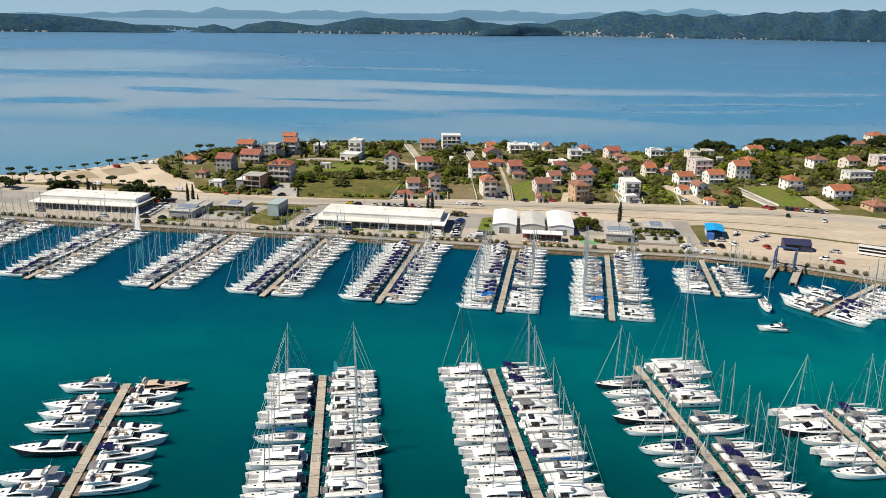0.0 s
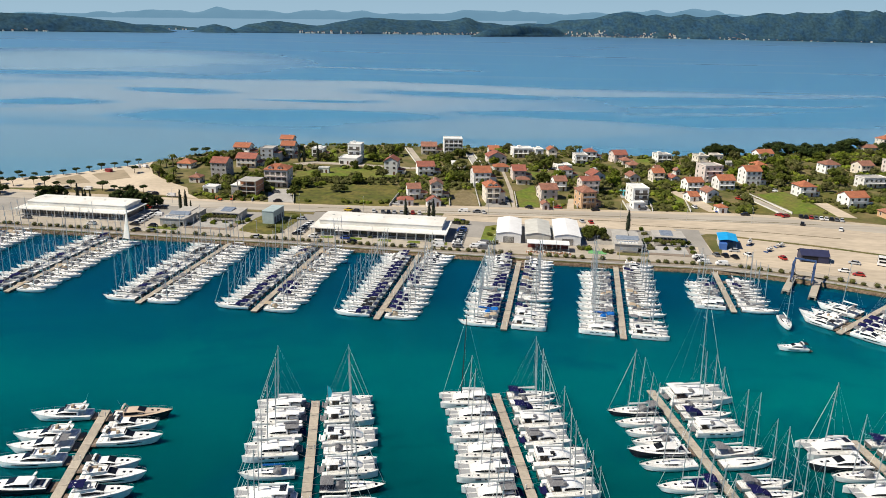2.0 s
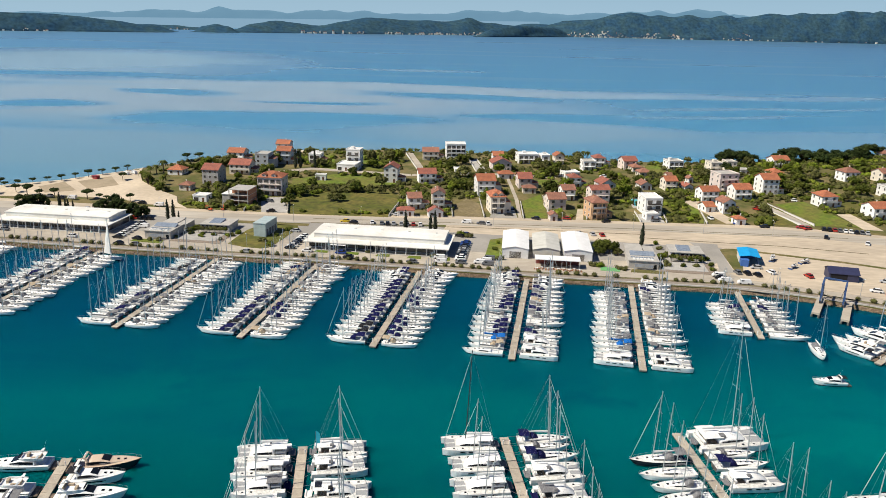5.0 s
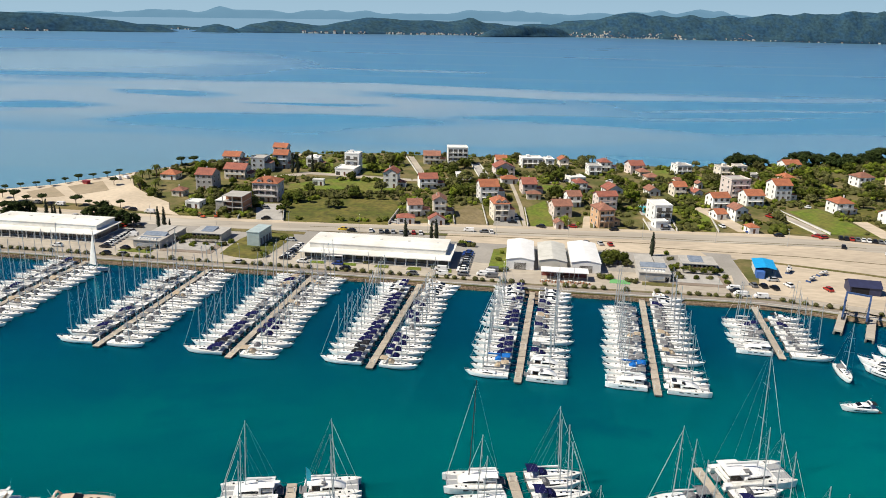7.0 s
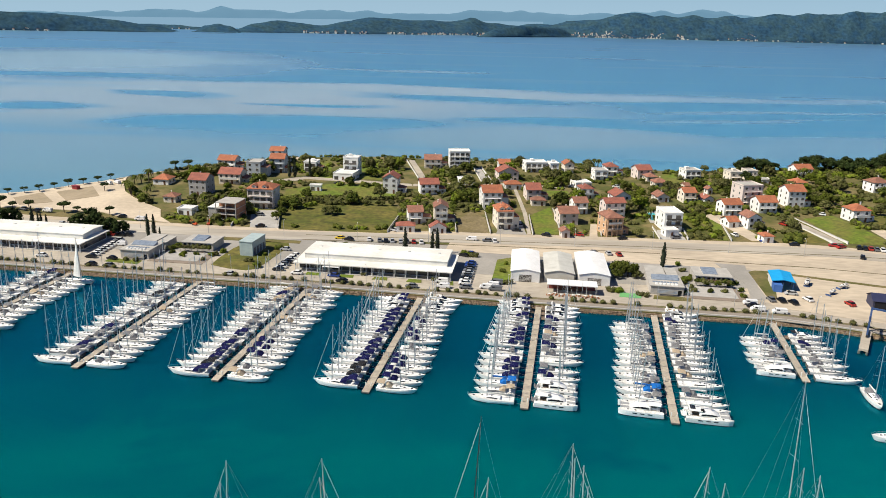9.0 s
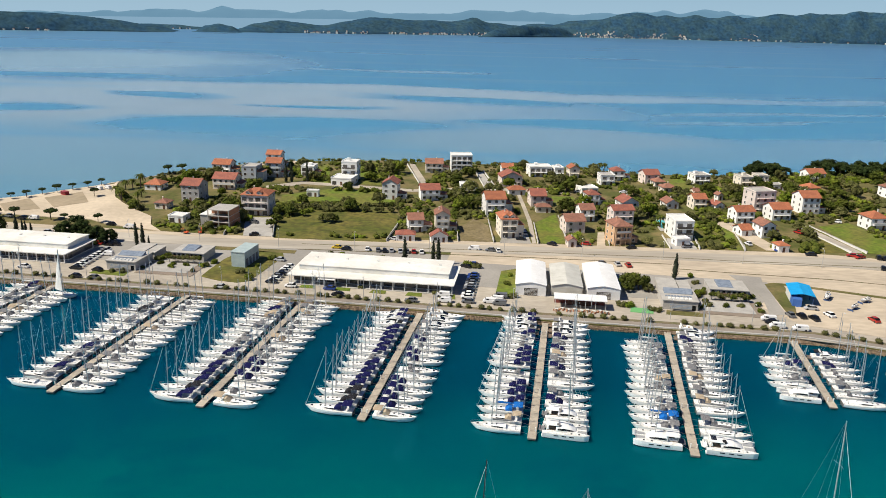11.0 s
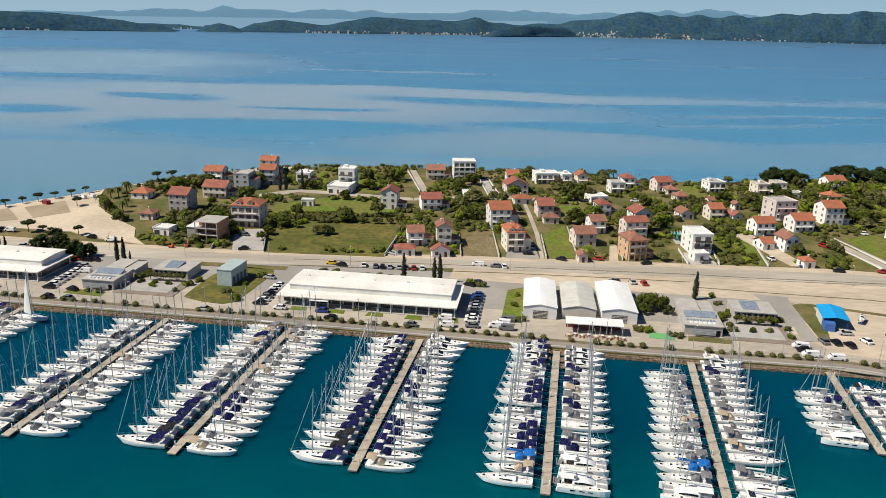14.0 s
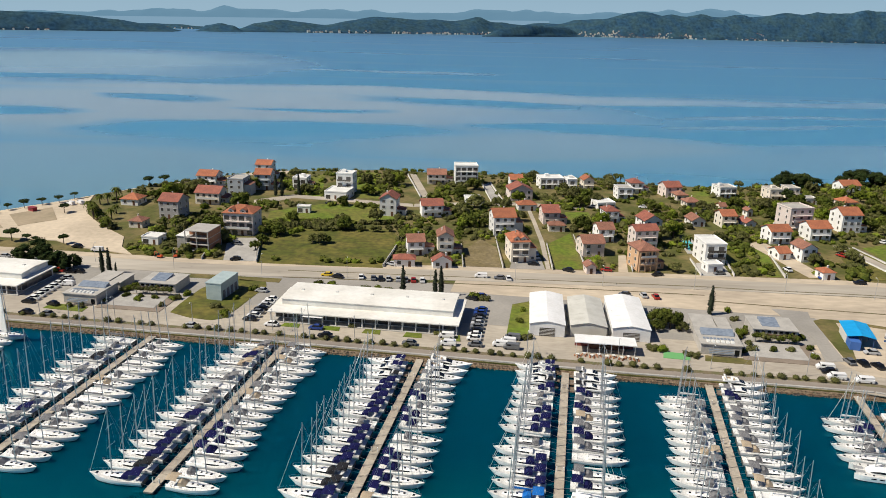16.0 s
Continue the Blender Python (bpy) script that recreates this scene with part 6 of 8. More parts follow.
def service(x, y, turn, label):
    """Grey stone sanitary building: front wing with skylights, court wing behind a planted colonnade."""
    root = tagged(placed("service_building", x, y, 1.5, turn), label, "building", "service buildings")
    stone = material("grey_stone_wall", (0.46, 0.435, 0.40), 0.9, second=(0.38, 0.36, 0.33), size=0.6, grain=0.12, grain_size=4)
    part("wall", Geo().box(0, 10.8, 0, 12, 0, 3.7), stone, root)
    part("roof", Geo().box(-0.3, 11.1, -0.3, 12.3, 3.704, 4.0), ROOFS["concrete"], root)
    part("wing", Geo().box(0.5, 6.5, 12.02, 23, 0, 3.2), stone, root)
    part("wing_roof", Geo().box(0.2, 6.8, 12.32, 23.3, 3.204, 3.45), ROOFS["concrete"], root)
    part("wing", Geo().box(7.5, 10.8, 13.5, 22, 0, 3.0), stone, root)
    part("wing_roof", Geo().box(7.2, 11.1, 13.2, 22.3, 3.004, 3.25), ROOFS["concrete"], root)
    g = Geo().add([(1.0, 6.0, 4.2), (10.0, 6.0, 4.2), (10.0, 9.0, 5.3), (1.0, 9.0, 5.3), (1.0, 9.1, 4.01), (10.0, 9.1, 4.01), (1, 6, 4.01), (10, 6, 4.01)], [(0, 1, 2, 3), (3, 2, 5, 4), (6, 7, 1, 0), (6, 0, 3, 4), (1, 7, 5, 2), (4, 5, 7, 6)])
    part("solar_panel", g, SOLAR, root, "blue-grey row of solar panels")
    for i in range(6):
        part("skylight", Geo().box(1.6 + 1.3 * i, 2.6 + 1.3 * i, 0.8, 2.4, 4.004, 4.4, 0.15), FRAME, root)
    for i in range(3):
        part("shade_louvre", Geo().box(2.0, 8.6, -0.9 - 0.4 * i, -0.55 - 0.4 * i, 2.2 - 0.35 * i, 2.35 - 0.35 * i), SOLAR, root)
    part("wing_wall", Geo().box(17.2, 29.4, 14, 24, 0, 3.6), stone, root)
    part("wing_roof", Geo().box(16.9, 29.7, 13.7, 24.3, 3.604, 3.9), ROOFS["concrete"], root)
    for k in range(1):
        g = Geo().add([(20 + 7 * k, 16, 4.0), (25 + 7 * k, 16, 4.0), (25 + 7 * k, 22, 4.8), (20 + 7 * k, 22, 4.8), (20 + 7 * k, 22.1, 3.91), (25 + 7 * k, 22.1, 3.91), (20 + 7 * k, 16, 3.91), (25 + 7 * k, 16, 3.91)], [(0, 1, 2, 3), (3, 2, 5, 4), (6, 7, 1, 0), (6, 0, 3, 4), (1, 7, 5, 2), (4, 5, 7, 6)])
        part("solar_panel", g, SOLAR, root)
    for i in range(7):
        part("opening", Geo().box(17.8 + 1.65 * i, 18.8 + 1.65 * i, 13.94, 13.99, 2.3, 3.2), GLASS, root)
    for i in range(6):
        part("pergola_post", Geo().box(17.2 + 2.3 * i, 17.4 + 2.3 * i, 11.5, 11.7, 0, 2.9), stone, root)
    part("pergola_beam", Geo().box(17.0, 29.2, 11.4, 11.8, 2.904, 3.1), WOOD, root)
    part("court", Geo().box(13.0, 29, 0.5, 10.6, -0.02, 0.22), CONC, root, "pale paved court")
    part("court_border", Geo().box(11.2, 32, -2.0, 11.2, -0.06, 0.12), BROWNPAVE, root, "brown paved border of the court")
    for i in range(9):
        part("skylight", Geo().box(1.0 + 0.95 * i, 1.75 + 0.95 * i, 3.2, 4.4, 4.004, 4.12, 0.05), SOLAR, root)
    part("door", Geo().box(9.0, 10.2, -0.06, -0.01, 0.1, 2.2), GLASS, root)
    root.scale = (1.0, 1.0, 0.80)
    COURTS.append(root.matrix_basis.copy())
    BUILT.append((x + 16, y + 10, 16))
    return root


service(68.0, 284.6, -6, "grey stone service building with solar roof panels")
service(-121.0, 306.0, -6, "grey stone service building with courtyard and solar panels")
kiosk = tagged(placed("kiosk", -78.8, 312.6, 1.5, -10), "grey-blue metal transformer kiosk on the grass island", "kiosk")
KM = material("grey_blue_metal", (0.40, 0.48, 0.48), 0.5, second=(0.34, 0.42, 0.43), size=0.6, grain=0.05)
part("wall", Geo().box(0, 5.2, 0, 11.5, 0, 5.4), KM, kiosk)
part("roof", Geo().box(-0.15, 5.35, -0.15, 11.65, 5.404, 5.7), KM, kiosk)
for i in range(4):
    part("door", Geo().box(5.2, 5.26, 1.0 + 2.6 * i, 2.6 + 2.6 * i, 0.1, 3.0), GREYC, kiosk)
bs = tagged(placed("workshop_shed", 111.8, 293.0, 1.5, -14), "open workshop shed with bright blue sheet roof", "shed")
bs.scale = (0.82, 0.8, 0.8)
for s, (xa, xb) in enumerate(((-0.4, 4.2), (4.2, 8.8))):
    za, zb = ((4.2, 5.0), (5.0, 4.2))[s]
    g = Geo().add([(xa, -0.5, za), (xb, -0.5, zb), (xb, 14.5, zb), (xa, 14.5, za), (xa, -0.5, za - 0.15), (xb, -0.5, zb - 0.15), (xb, 14.5, zb - 0.15), (xa, 14.5, za - 0.15)], [(0, 1, 2, 3), (7, 6, 5, 4), (0, 4, 5, 1), (1, 5, 6, 2), (2, 6, 7, 3), (3, 7, 4, 0)])
    part("roof_side", g, BLUEROOF, bs)
part("back_wall", Geo().box(0.2, 8.2, 13.6, 13.9, 0, 4.05), BLUEWALL, bs)
part("side_wall", Geo().box(0.1, 0.35, 3.0, 13.58, 0, 4.05), FRAME, bs)
part("container", Geo().box(0.3, 3.6, -3.0, 3.0, 0.0, 3.2), BLUEWALL, bs, "blue painted office container")
for px, py in ((8.2, 0.2), (8.2, 7.0), (4.2, 0.2)):
    part("post", Geo().box(px - 0.1, px + 0.1, py - 0.1, py + 0.1, 0, 4.05), STEELBLUE, bs)
ns = tagged(placed("boat_shed", 138.0, 277.0, 1.5, -12), "dark blue boat shed with pitched roof", "shed")
ns.scale = (0.82, 0.72, 0.68)
part("wall", Geo().box(0, 12.0, 0, 9.5, 0, 4.0), NAVYSHED, ns)
prof = [(-0.4, 3.9), (4.75, 6.4), (9.9, 3.9), (9.9, 4.1), (4.75, 6.6), (-0.4, 4.1)]
part("roof", Geo().loft([[(xx, a, q) for a, q in prof] for xx in (-0.4, 12.4)]), NAVYSHED, ns)
g = Geo().loft([[(xx, 0, 4.004), (xx, 4.75, 6.2), (xx, 9.5, 4.004)] for xx in (0.02, 11.98)])
part("gable", g, NAVYSHED, ns)
# black panel on the closed wall stands in for the shaded interior
part("door", Geo().box(0.6, 7.4, -0.06, -0.01, 0.1, 3.7), BLACKC, ns, "black panel for the shaded open doorway of the boat shed")

# travel lift between two concrete jetties
for (xa, ya, xb, yb) in ((118.2, 243.4, 130.0, 263.4), (124.9, 237.9, 136.4, 258.4)):
    a, c = Vector((xa, ya)), Vector((xb, yb))
    L = (c - a).length
    j = tagged(placed("lift_jetty", xa, ya, 0, math.degrees(math.atan2(-(c - a).x, (c - a).y))), "narrow concrete jetty of the boat lift", "jetty", "boat lift jetties")
    part("deck", Geo().box(-1.2, 1.2, 1.2, L, 0.9, 1.5), PAVING, j)
    for i in range(5):
        for s in (-1, 1):
            part("pile", Geo().tube((s * 1.0, 1.0 + (L - 3) * i / 4, -2.5), (s * 1.0, 1.0 + (L - 3) * i / 4, 0.9), 0.35, n=8), CONC_DARK, j)
    for i in range(6):
        part("fender", Geo().box(1.2, 1.42, 1.4 + (L - 2.4) * i / 5, 1.8 + (L - 2.4) * i / 5, 0.2, 1.45), RUBBER, j)
tl = tagged(placed("travel_lift", 128.4, 254.0, 1.5, -30), "blue steel boat lift gantry on wheels", "boat lift")
tl.scale = (0.86, 0.8, 0.84)
for px in (-3.9, 3.9):
    for py in (-3.6, 3.6):
        part("leg", Geo().box(px - 0.28, px + 0.28, py - 0.28, py + 0.28, 0.9, 7.6), STEELBLUE, tl)
        part("wheel", Geo().tube((px - 0.3, py, 0.55), (px + 0.3, py, 0.55), 0.55, n=12), RUBBER, tl)
    part("side_beam", Geo().box(px - 0.3, px + 0.3, -4.2, 4.2, 7.604, 8.3), STEELBLUE, tl)
    part("sill_beam", Geo().box(px - 0.22, px + 0.22, -3.3, 3.3, 1.0, 1.5), STEELBLUE, tl)
part("cross_beam", Geo().box(-4.2, 4.2, 3.3, 3.95, 8.304, 8.9), STEELBLUE, tl)
for py in (-2, 2):
    g = Geo()
    for px in (-3.9, 3.9):
        g.tube((px, py, 7.6), (px * 0.7, py, 2.0), 0.05, n=4)
    g.tube((-3.9 * 0.7, py, 2.0), (0, py, 1.2), 0.12, n=4).tube((0, py, 1.2), (3.9 * 0.7, py, 2.0), 0.12, n=4)
    part("lifting_sling", g, BLACKC, tl)
part("engine_box", Geo().box(3.5, 4.4, -1.0, 1.2, 1.6, 3.0, 0.05), STEELBLUE, tl)

# ---- quay edge: boulder slope, coping, shrubs ----
R2 = random.Random(11)
t_ = (1 + 5 ** 0.5) / 2
IV = [Vector(v).normalized() for v in ((-1, t_, 0), (1, t_, 0), (-1, -t_, 0), (1, -t_, 0), (0, -1, t_), (0, 1, t_), (0, -1, -t_), (0, 1, -t_), (t_, 0, -1), (t_, 0, 1), (-t_, 0, -1), (-t_, 0, 1))]
IF = [(0, 11, 5), (0, 5, 1), (0, 1, 7), (0, 7, 10), (0, 10, 11), (1, 5, 9), (5, 11, 4), (11, 10, 2), (10, 7, 6), (7, 1, 8), (3, 9, 4), (3, 4, 2), (3, 2, 6), (3, 6, 8), (3, 8, 9), (4, 9, 5), (2, 4, 11), (6, 2, 10), (8, 6, 7), (9, 8, 1)]


def stone(g, x, y, z, r, rng):
    q = Euler((rng.uniform(0, 6), rng.uniform(0, 6), rng.uniform(0, 6))).to_matrix()
    sx, sy, sz = r * rng.uniform(0.8, 1.3), r * rng.uniform(0.7, 1.1), r * rng.uniform(0.55, 0.9)
    vs = []
    for v in IV:
        p_ = q @ (v * rng.uniform(0.82, 1.12))
        vs.append((x + p_.x * sx, y + p_.y * sy, z + p_.z * sz))
    g.add(vs, IF)


rv = Geo()
x = -300.0
while x < 250:
    fa, fb = along(QUAY, x), along(QUAY, x + 10)
    rv.add([(x, fa - 1.3, -0.6), (x + 10, fb - 1.3, -0.6), (x + 10, fb + 0.1, 1.15), (x, fa + 0.1, 1.15), (x, fa + 0.6, -0.6), (x + 10, fb + 0.6, -0.6)], [(0, 1, 2, 3), (0, 4, 5, 1), (3, 2, 5, 4)])
    x += 10
x = -300.0
while x < 250:
    f = along(QUAY, x)
    for lay in range(3):
        stone(rv, x + R2.uniform(-0.4, 0.4), f - 1.15 + 0.48 * lay + R2.uniform(-0.2, 0.2), 0.0 + 0.42 * lay + R2.uniform(-0.12, 0.12), R2.uniform(0.15, 0.28), R2)
    x += 0.44
tagged(part("boulder_slope", rv, ROCK, None), "brown and pale boulders along the quay's waterline", "boulders", kind="stuff")
x = -300.0
cop = Geo().box(-5.96, 5.96, 0, 0.75, 0.0, 0.28, 0.02).mesh("coping_block", CONC)
wall_ = tagged(new("quay_edge"), "low concrete coping along the quay", "kerb", kind="structure")
while x < 240:
    xa, xb = x, x + 12
    ya, yb = along(QUAY, xa), along(QUAY, xb)
    ob = part("coping_block", cop, None, wall_)
    ob.location, ob.rotation_euler = ((xa + xb) / 2, (ya + yb) / 2 + 0.35, 1.44), (0, 0, math.atan2(yb - ya, xb - xa))
    x += 12 * math.cos(math.atan2(yb - ya, xb - xa))

# boats on the hard
for x, y, a, k in ((127.4, 300.5, 150, "motork"), (139.5, 297.0, 115, "motorg"), (132.2, 290.8, 130, "motork")):
    ob = boat(k, x, y, a, 0.5 if y > 300 else 0.36)
    ob.location.z = 2.35
    ob["label"] = "white motor boat standing ashore on a cradle"
    cr = tagged(placed("boat_cradle", x, y, 1.5, a), "steel cradle under a boat ashore", "cradle", "boat cradles")
    for yy in (1.2, 4.2):
        part("bunk", Geo().box(-0.9, 0.9, yy, yy + 0.2, 0.0, 0.62), STEELBLUE, cr)
    part("keel_beam", Geo().box(-0.12, 0.12, 1.4, 4.2, 0.0, 0.2), STEELBLUE, cr)

# ---- plants ----


def lump(g, c, r, rng, flat=1.0, rough=0.28):
    """A knobbly closed lobe."""
    q = Euler((rng.uniform(0, 6), rng.uniform(0, 6), rng.uniform(0, 6))).to_matrix()
    vs = []
    for v in IV:
        p_ = q @ v * r * rng.uniform(1 - rough, 1 + rough)
        vs.append((c[0] + p_.x, c[1] + p_.y, c[2] + p_.z * flat))
    g.add(vs, IF)


def leaves(g, c, r, n, size, rng, flat=1.0, up=-0.3):
    """Small leaf sprays scattered over a lobe's surface."""
    for _ in range(n):
        while True:
            d = Vector((rng.gauss(0, 1), rng.gauss(0, 1), rng.gauss(0, 1))).normalized()
            if d.z > up:
                break
        p_ = Vector(c) + Vector((d.x * r, d.y * r, d.z * r * flat)) * rng.uniform(0.85, 1.18)
        u = (d.orthogonal().normalized() + d * rng.uniform(-0.7, 0.7)).normalized()
        w = u.cross(d + Vector((rng.uniform(-0.6, 0.6), rng.uniform(-0.6, 0.6), rng.uniform(-0.6, 0.6)))).normalized()
        s = size * rng.uniform(0.6, 1.3)
        g.add([tuple(p_ - u * s), tuple(p_ + w * s * 0.55), tuple(p_ + u * s), tuple(p_ - w * s * 0.55)], [(0, 1, 2, 3)])


def make_tree(kind, seed):
    rng = random.Random(seed)
    t, c = Geo(), Geo()
    if kind == "pine":
        h = 2.6
        t.tube((0, 0, -0.3), (0.2, 0.1, h + 0.6), 0.3, 0.2, 7)
        for k in range(6):
            a = k * math.tau / 6 + rng.uniform(-0.3, 0.3)
            t.tube((0.2, 0.1, h - 0.3), (2.2 * math.cos(a), 2.2 * math.sin(a), h + 1.2), 0.12, 0.05, 5)
        for k in range(24):
            a, rr = rng.uniform(0, math.tau), 3.2 * rng.random() ** 0.5
            p_ = (rr * math.cos(a), rr * math.sin(a), h + 1.9 - 0.10 * rr ** 2 + rng.uniform(-1.0, 0.5))
            lump(c, p_, 0.95, rng, 0.75)
            leaves(c, p_, 1.15, 50, 0.25, rng, 0.8)
        return t, c, PINE
    if kind == "stone_pine":
        t.tube((0, 0, -0.3), (0.1, 0.1, 4.0), 0.32, 0.16, 7)
        for k in range(7):
            a = k * math.tau / 7
            t.tube((0.1, 0.1, 1.2 + 0.3 * k), (2.6 * math.cos(a), 2.6 * math.sin(a), 2.2 + 0.45 * k), 0.1, 0.04, 5)
        for k in range(44):
            a, zz = rng.uniform(0, math.tau), rng.random()
            rr = (3.9 - 2.2 * zz ** 2 - 1.2 * max(0, 0.25 - zz) * 4) * rng.random() ** 0.45
            p_ = (rr * math.cos(a), rr * math.sin(a), 0.8 + 5.6 * zz + rng.uniform(-0.4, 0.4))
            lump(c, p_, rng.uniform(0.7, 1.05), rng, 0.8)
            leaves(c, p_, 1.15, 40, 0.26, rng, 0.85)
        return t, c, PINE
    if kind == "cypress":
        t.tube((0, 0, -0.3), (0, 0, 2.0), 0.16, 0.12, 6)
        for k in range(13):
            z = 0.9 + 8.2 * k / 12
            r = 0.85 * (1 - (k / 12.6) ** 2.4) * (0.75 + 0.25 * min(k / 3, 1)) + 0.12
            p_ = (rng.uniform(-0.12, 0.12), rng.uniform(-0.12, 0.12), z)
            lump(c, p_, r * 0.85, rng, 1.25)
            leaves(c, p_, r, 45, 0.2, rng, 1.25, up=-1)
        return t, c, CYPR
    if kind == "palm":
        h = 4.6
        t.tube((0, 0, -0.3), (0.15, 0, h), 0.26, 0.2, 8)
        for k in range(20):
            a = k * 2.399
            L, up = rng.uniform(1.9, 2.5), rng.uniform(-0.1, 1.0)
            pts = [(0.15 + math.cos(a) * L * s, math.sin(a) * L * s, h + up * L * s - 1.1 * L * s * s) for s in (0, 0.3, 0.6, 0.85, 1.0)]
            w = Vector((-math.sin(a), math.cos(a), 0))
            for i in range(4):
                wa, wb = 0.34 * (0.5, 1, 0.9, 0.5)[i], 0.34 * (1, 0.9, 0.5, 0.05)[i]
                p0, p1 = Vector(pts[i]), Vector(pts[i + 1])
                dz = Vector((0, 0, -0.12))
                c.add([tuple(p0), tuple(p1), tuple(p1 + w * wb + dz), tuple(p0 + w * wa + dz)], [(0, 1, 2, 3)])
                c.add([tuple(p0), tuple(p1), tuple(p1 - w * wb + dz), tuple(p0 - w * wa + dz)], [(0, 1, 2, 3)])
        lump(c, (0.15, 0, h), 0.35, rng)
        return t, c, LEAF
    if kind == "parasol":       # small clipped tree with a flat round head
        h = 2.0
        t.tube((0, 0, -0.2), (0.05, 0, h), 0.14, 0.1, 6)
        for k in range(5):
            a = k * math.tau / 5
            t.tube((0.05, 0, h - 0.2), (math.cos(a) * 0.9, math.sin(a) * 0.9, h + 0.5), 0.06, 0.03, 4)
        for k in range(9):
            a, rr = rng.uniform(0, math.tau), 1.3 * rng.random() ** 0.5
            p_ = (rr * math.cos(a), rr * math.sin(a), h + 0.85 - 0.12 * rr + rng.uniform(-0.1, 0.1))
            lump(c, p_, 0.75, rng, 0.62)
            leaves(c, p_, 0.85, 45, 0.17, rng, 0.65)
        return t, c, PINE
    # broadleaf and olive
    h = 0.9 if kind == "olive" else 1.1
    R = 2.0 if kind == "olive" else 2.4
    t.tube((0, 0, -0.3), (0.1, 0.05, h + 0.3), 0.22, 0.14, 7)
    for k in range(5):
        a = k * math.tau / 5 + rng.uniform(-0.3, 0.3)
        t.tube((0.1, 0.05, h), (R * 0.6 * math.cos(a), R * 0.6 * math.sin(a), h + R * 0.6), 0.1, 0.04, 5)
    for k in range(20):
        a, rr = rng.uniform(0, math.tau), R * 0.85 * rng.random() ** 0.5
        p_ = (rr * math.cos(a), rr * math.sin(a), h + R * (0.50 + rng.uniform(-0.40, 0.55) * (1 - 0.75 * (rr / R) ** 2)))
        lump(c, p_, R * 0.30, rng, 0.85)
        leaves(c, p_, R * 0.37, 46, 0.23, rng, 0.9, up=-0.6)
    return t, c, OLIVE if kind == "olive" else (LEAF, LEAF_BRIGHT, LEAF, OLIVE)[(seed - 100) // 7 % 4]


TREE_LABEL = {
    "stone_pine": ("dark bushy pine with foliage almost to the ground", "pine tree"),
    "pine": ("dark umbrella pine with a broad dense crown", "pine tree"), "cypress": ("tall slim dark green cypress", "cypress"), "palm": ("palm with a crown of drooping fronds", "palm tree"),
    "parasol": ("small parasol-shaped tree near the beach", "tree"), "olive": ("grey-green olive tree in a garden", "olive tree"), "broad": ("dark green broadleaf garden tree", "tree"),
    "shrub": ("rounded dark green garden shrub", "shrub"), "ball": ("clipped round shrub on the promenade", "shrub"),
}
TREES = {}
R3 = random.Random(5)


def tree(kind, x, y, scale=1.0, variants=4):
    v = R3.randrange(variants)
    z = ground_z(x, y)
    m = Matrix.LocRotScale((x, y, z), Euler((0, 0, R3.uniform(0, 6.28))), None)
    key = (kind, v)
    if key not in TREES:
        if kind in ("shrub", "ball"):
            g, rng = Geo(), random.Random(v + (50 if kind == "ball" else 80))
            if kind == "ball":
                lump(g, (0, 0, 0.62), 0.85, rng, 0.72, 0.1)
                leaves(g, (0, 0, 0.62), 0.88, 220, 0.11, rng, 0.74, up=-0.7)
            else:
                for k in range(8):
                    p_ = (rng.uniform(-0.9, 0.9), rng.uniform(-0.7, 0.7), rng.uniform(0.35, 0.9))
                    lump(g, p_, 0.62, rng, 0.85)
                    leaves(g, p_, 0.72, 42, 0.2, rng, 0.9, up=-0.6)
            ob = part(kind if kind == "shrub" else "promenade_shrub", g, HEDGE if kind == "ball" else (LEAF, OLIVE, LEAF_BRIGHT, HEDGE)[v], None)
        else:
            t, c, mat = make_tree(kind, 100 + v * 7)
            ob = new("tree" if kind in ("broad", "parasol") else kind + "_tree")
            part("trunk", t, BARK, ob)
            part("crown", c, mat, ob)
        tagged(ob, *TREE_LABEL[kind], "garden trees" if kind in ("broad", "olive") else kind + " plants")
        ob.matrix_basis = m
        TREES[key] = ob
        return ob
    s = scale
    return copy_thing(TREES[key], m @ Matrix.Diagonal((s, s, s * R3.uniform(0.9, 1.1), 1)))


# shrubs along the promenade
x = -230.0
while x < 158:
    if not any(abs(x - rx) < 2.6 for rx in (-176, -131, -84.5, -46.6, -8.3, 30.4, 66.4, 102, 133)):
        tree("ball", x + R3.uniform(-0.5, 0.5), along(QUAY, x) + 5.0 + R3.uniform(-0.2, 0.2), R3.uniform(0.95, 1.3))
    x += R3.uniform(3.0, 3.7) if R3.random() < 0.86 else 7.0
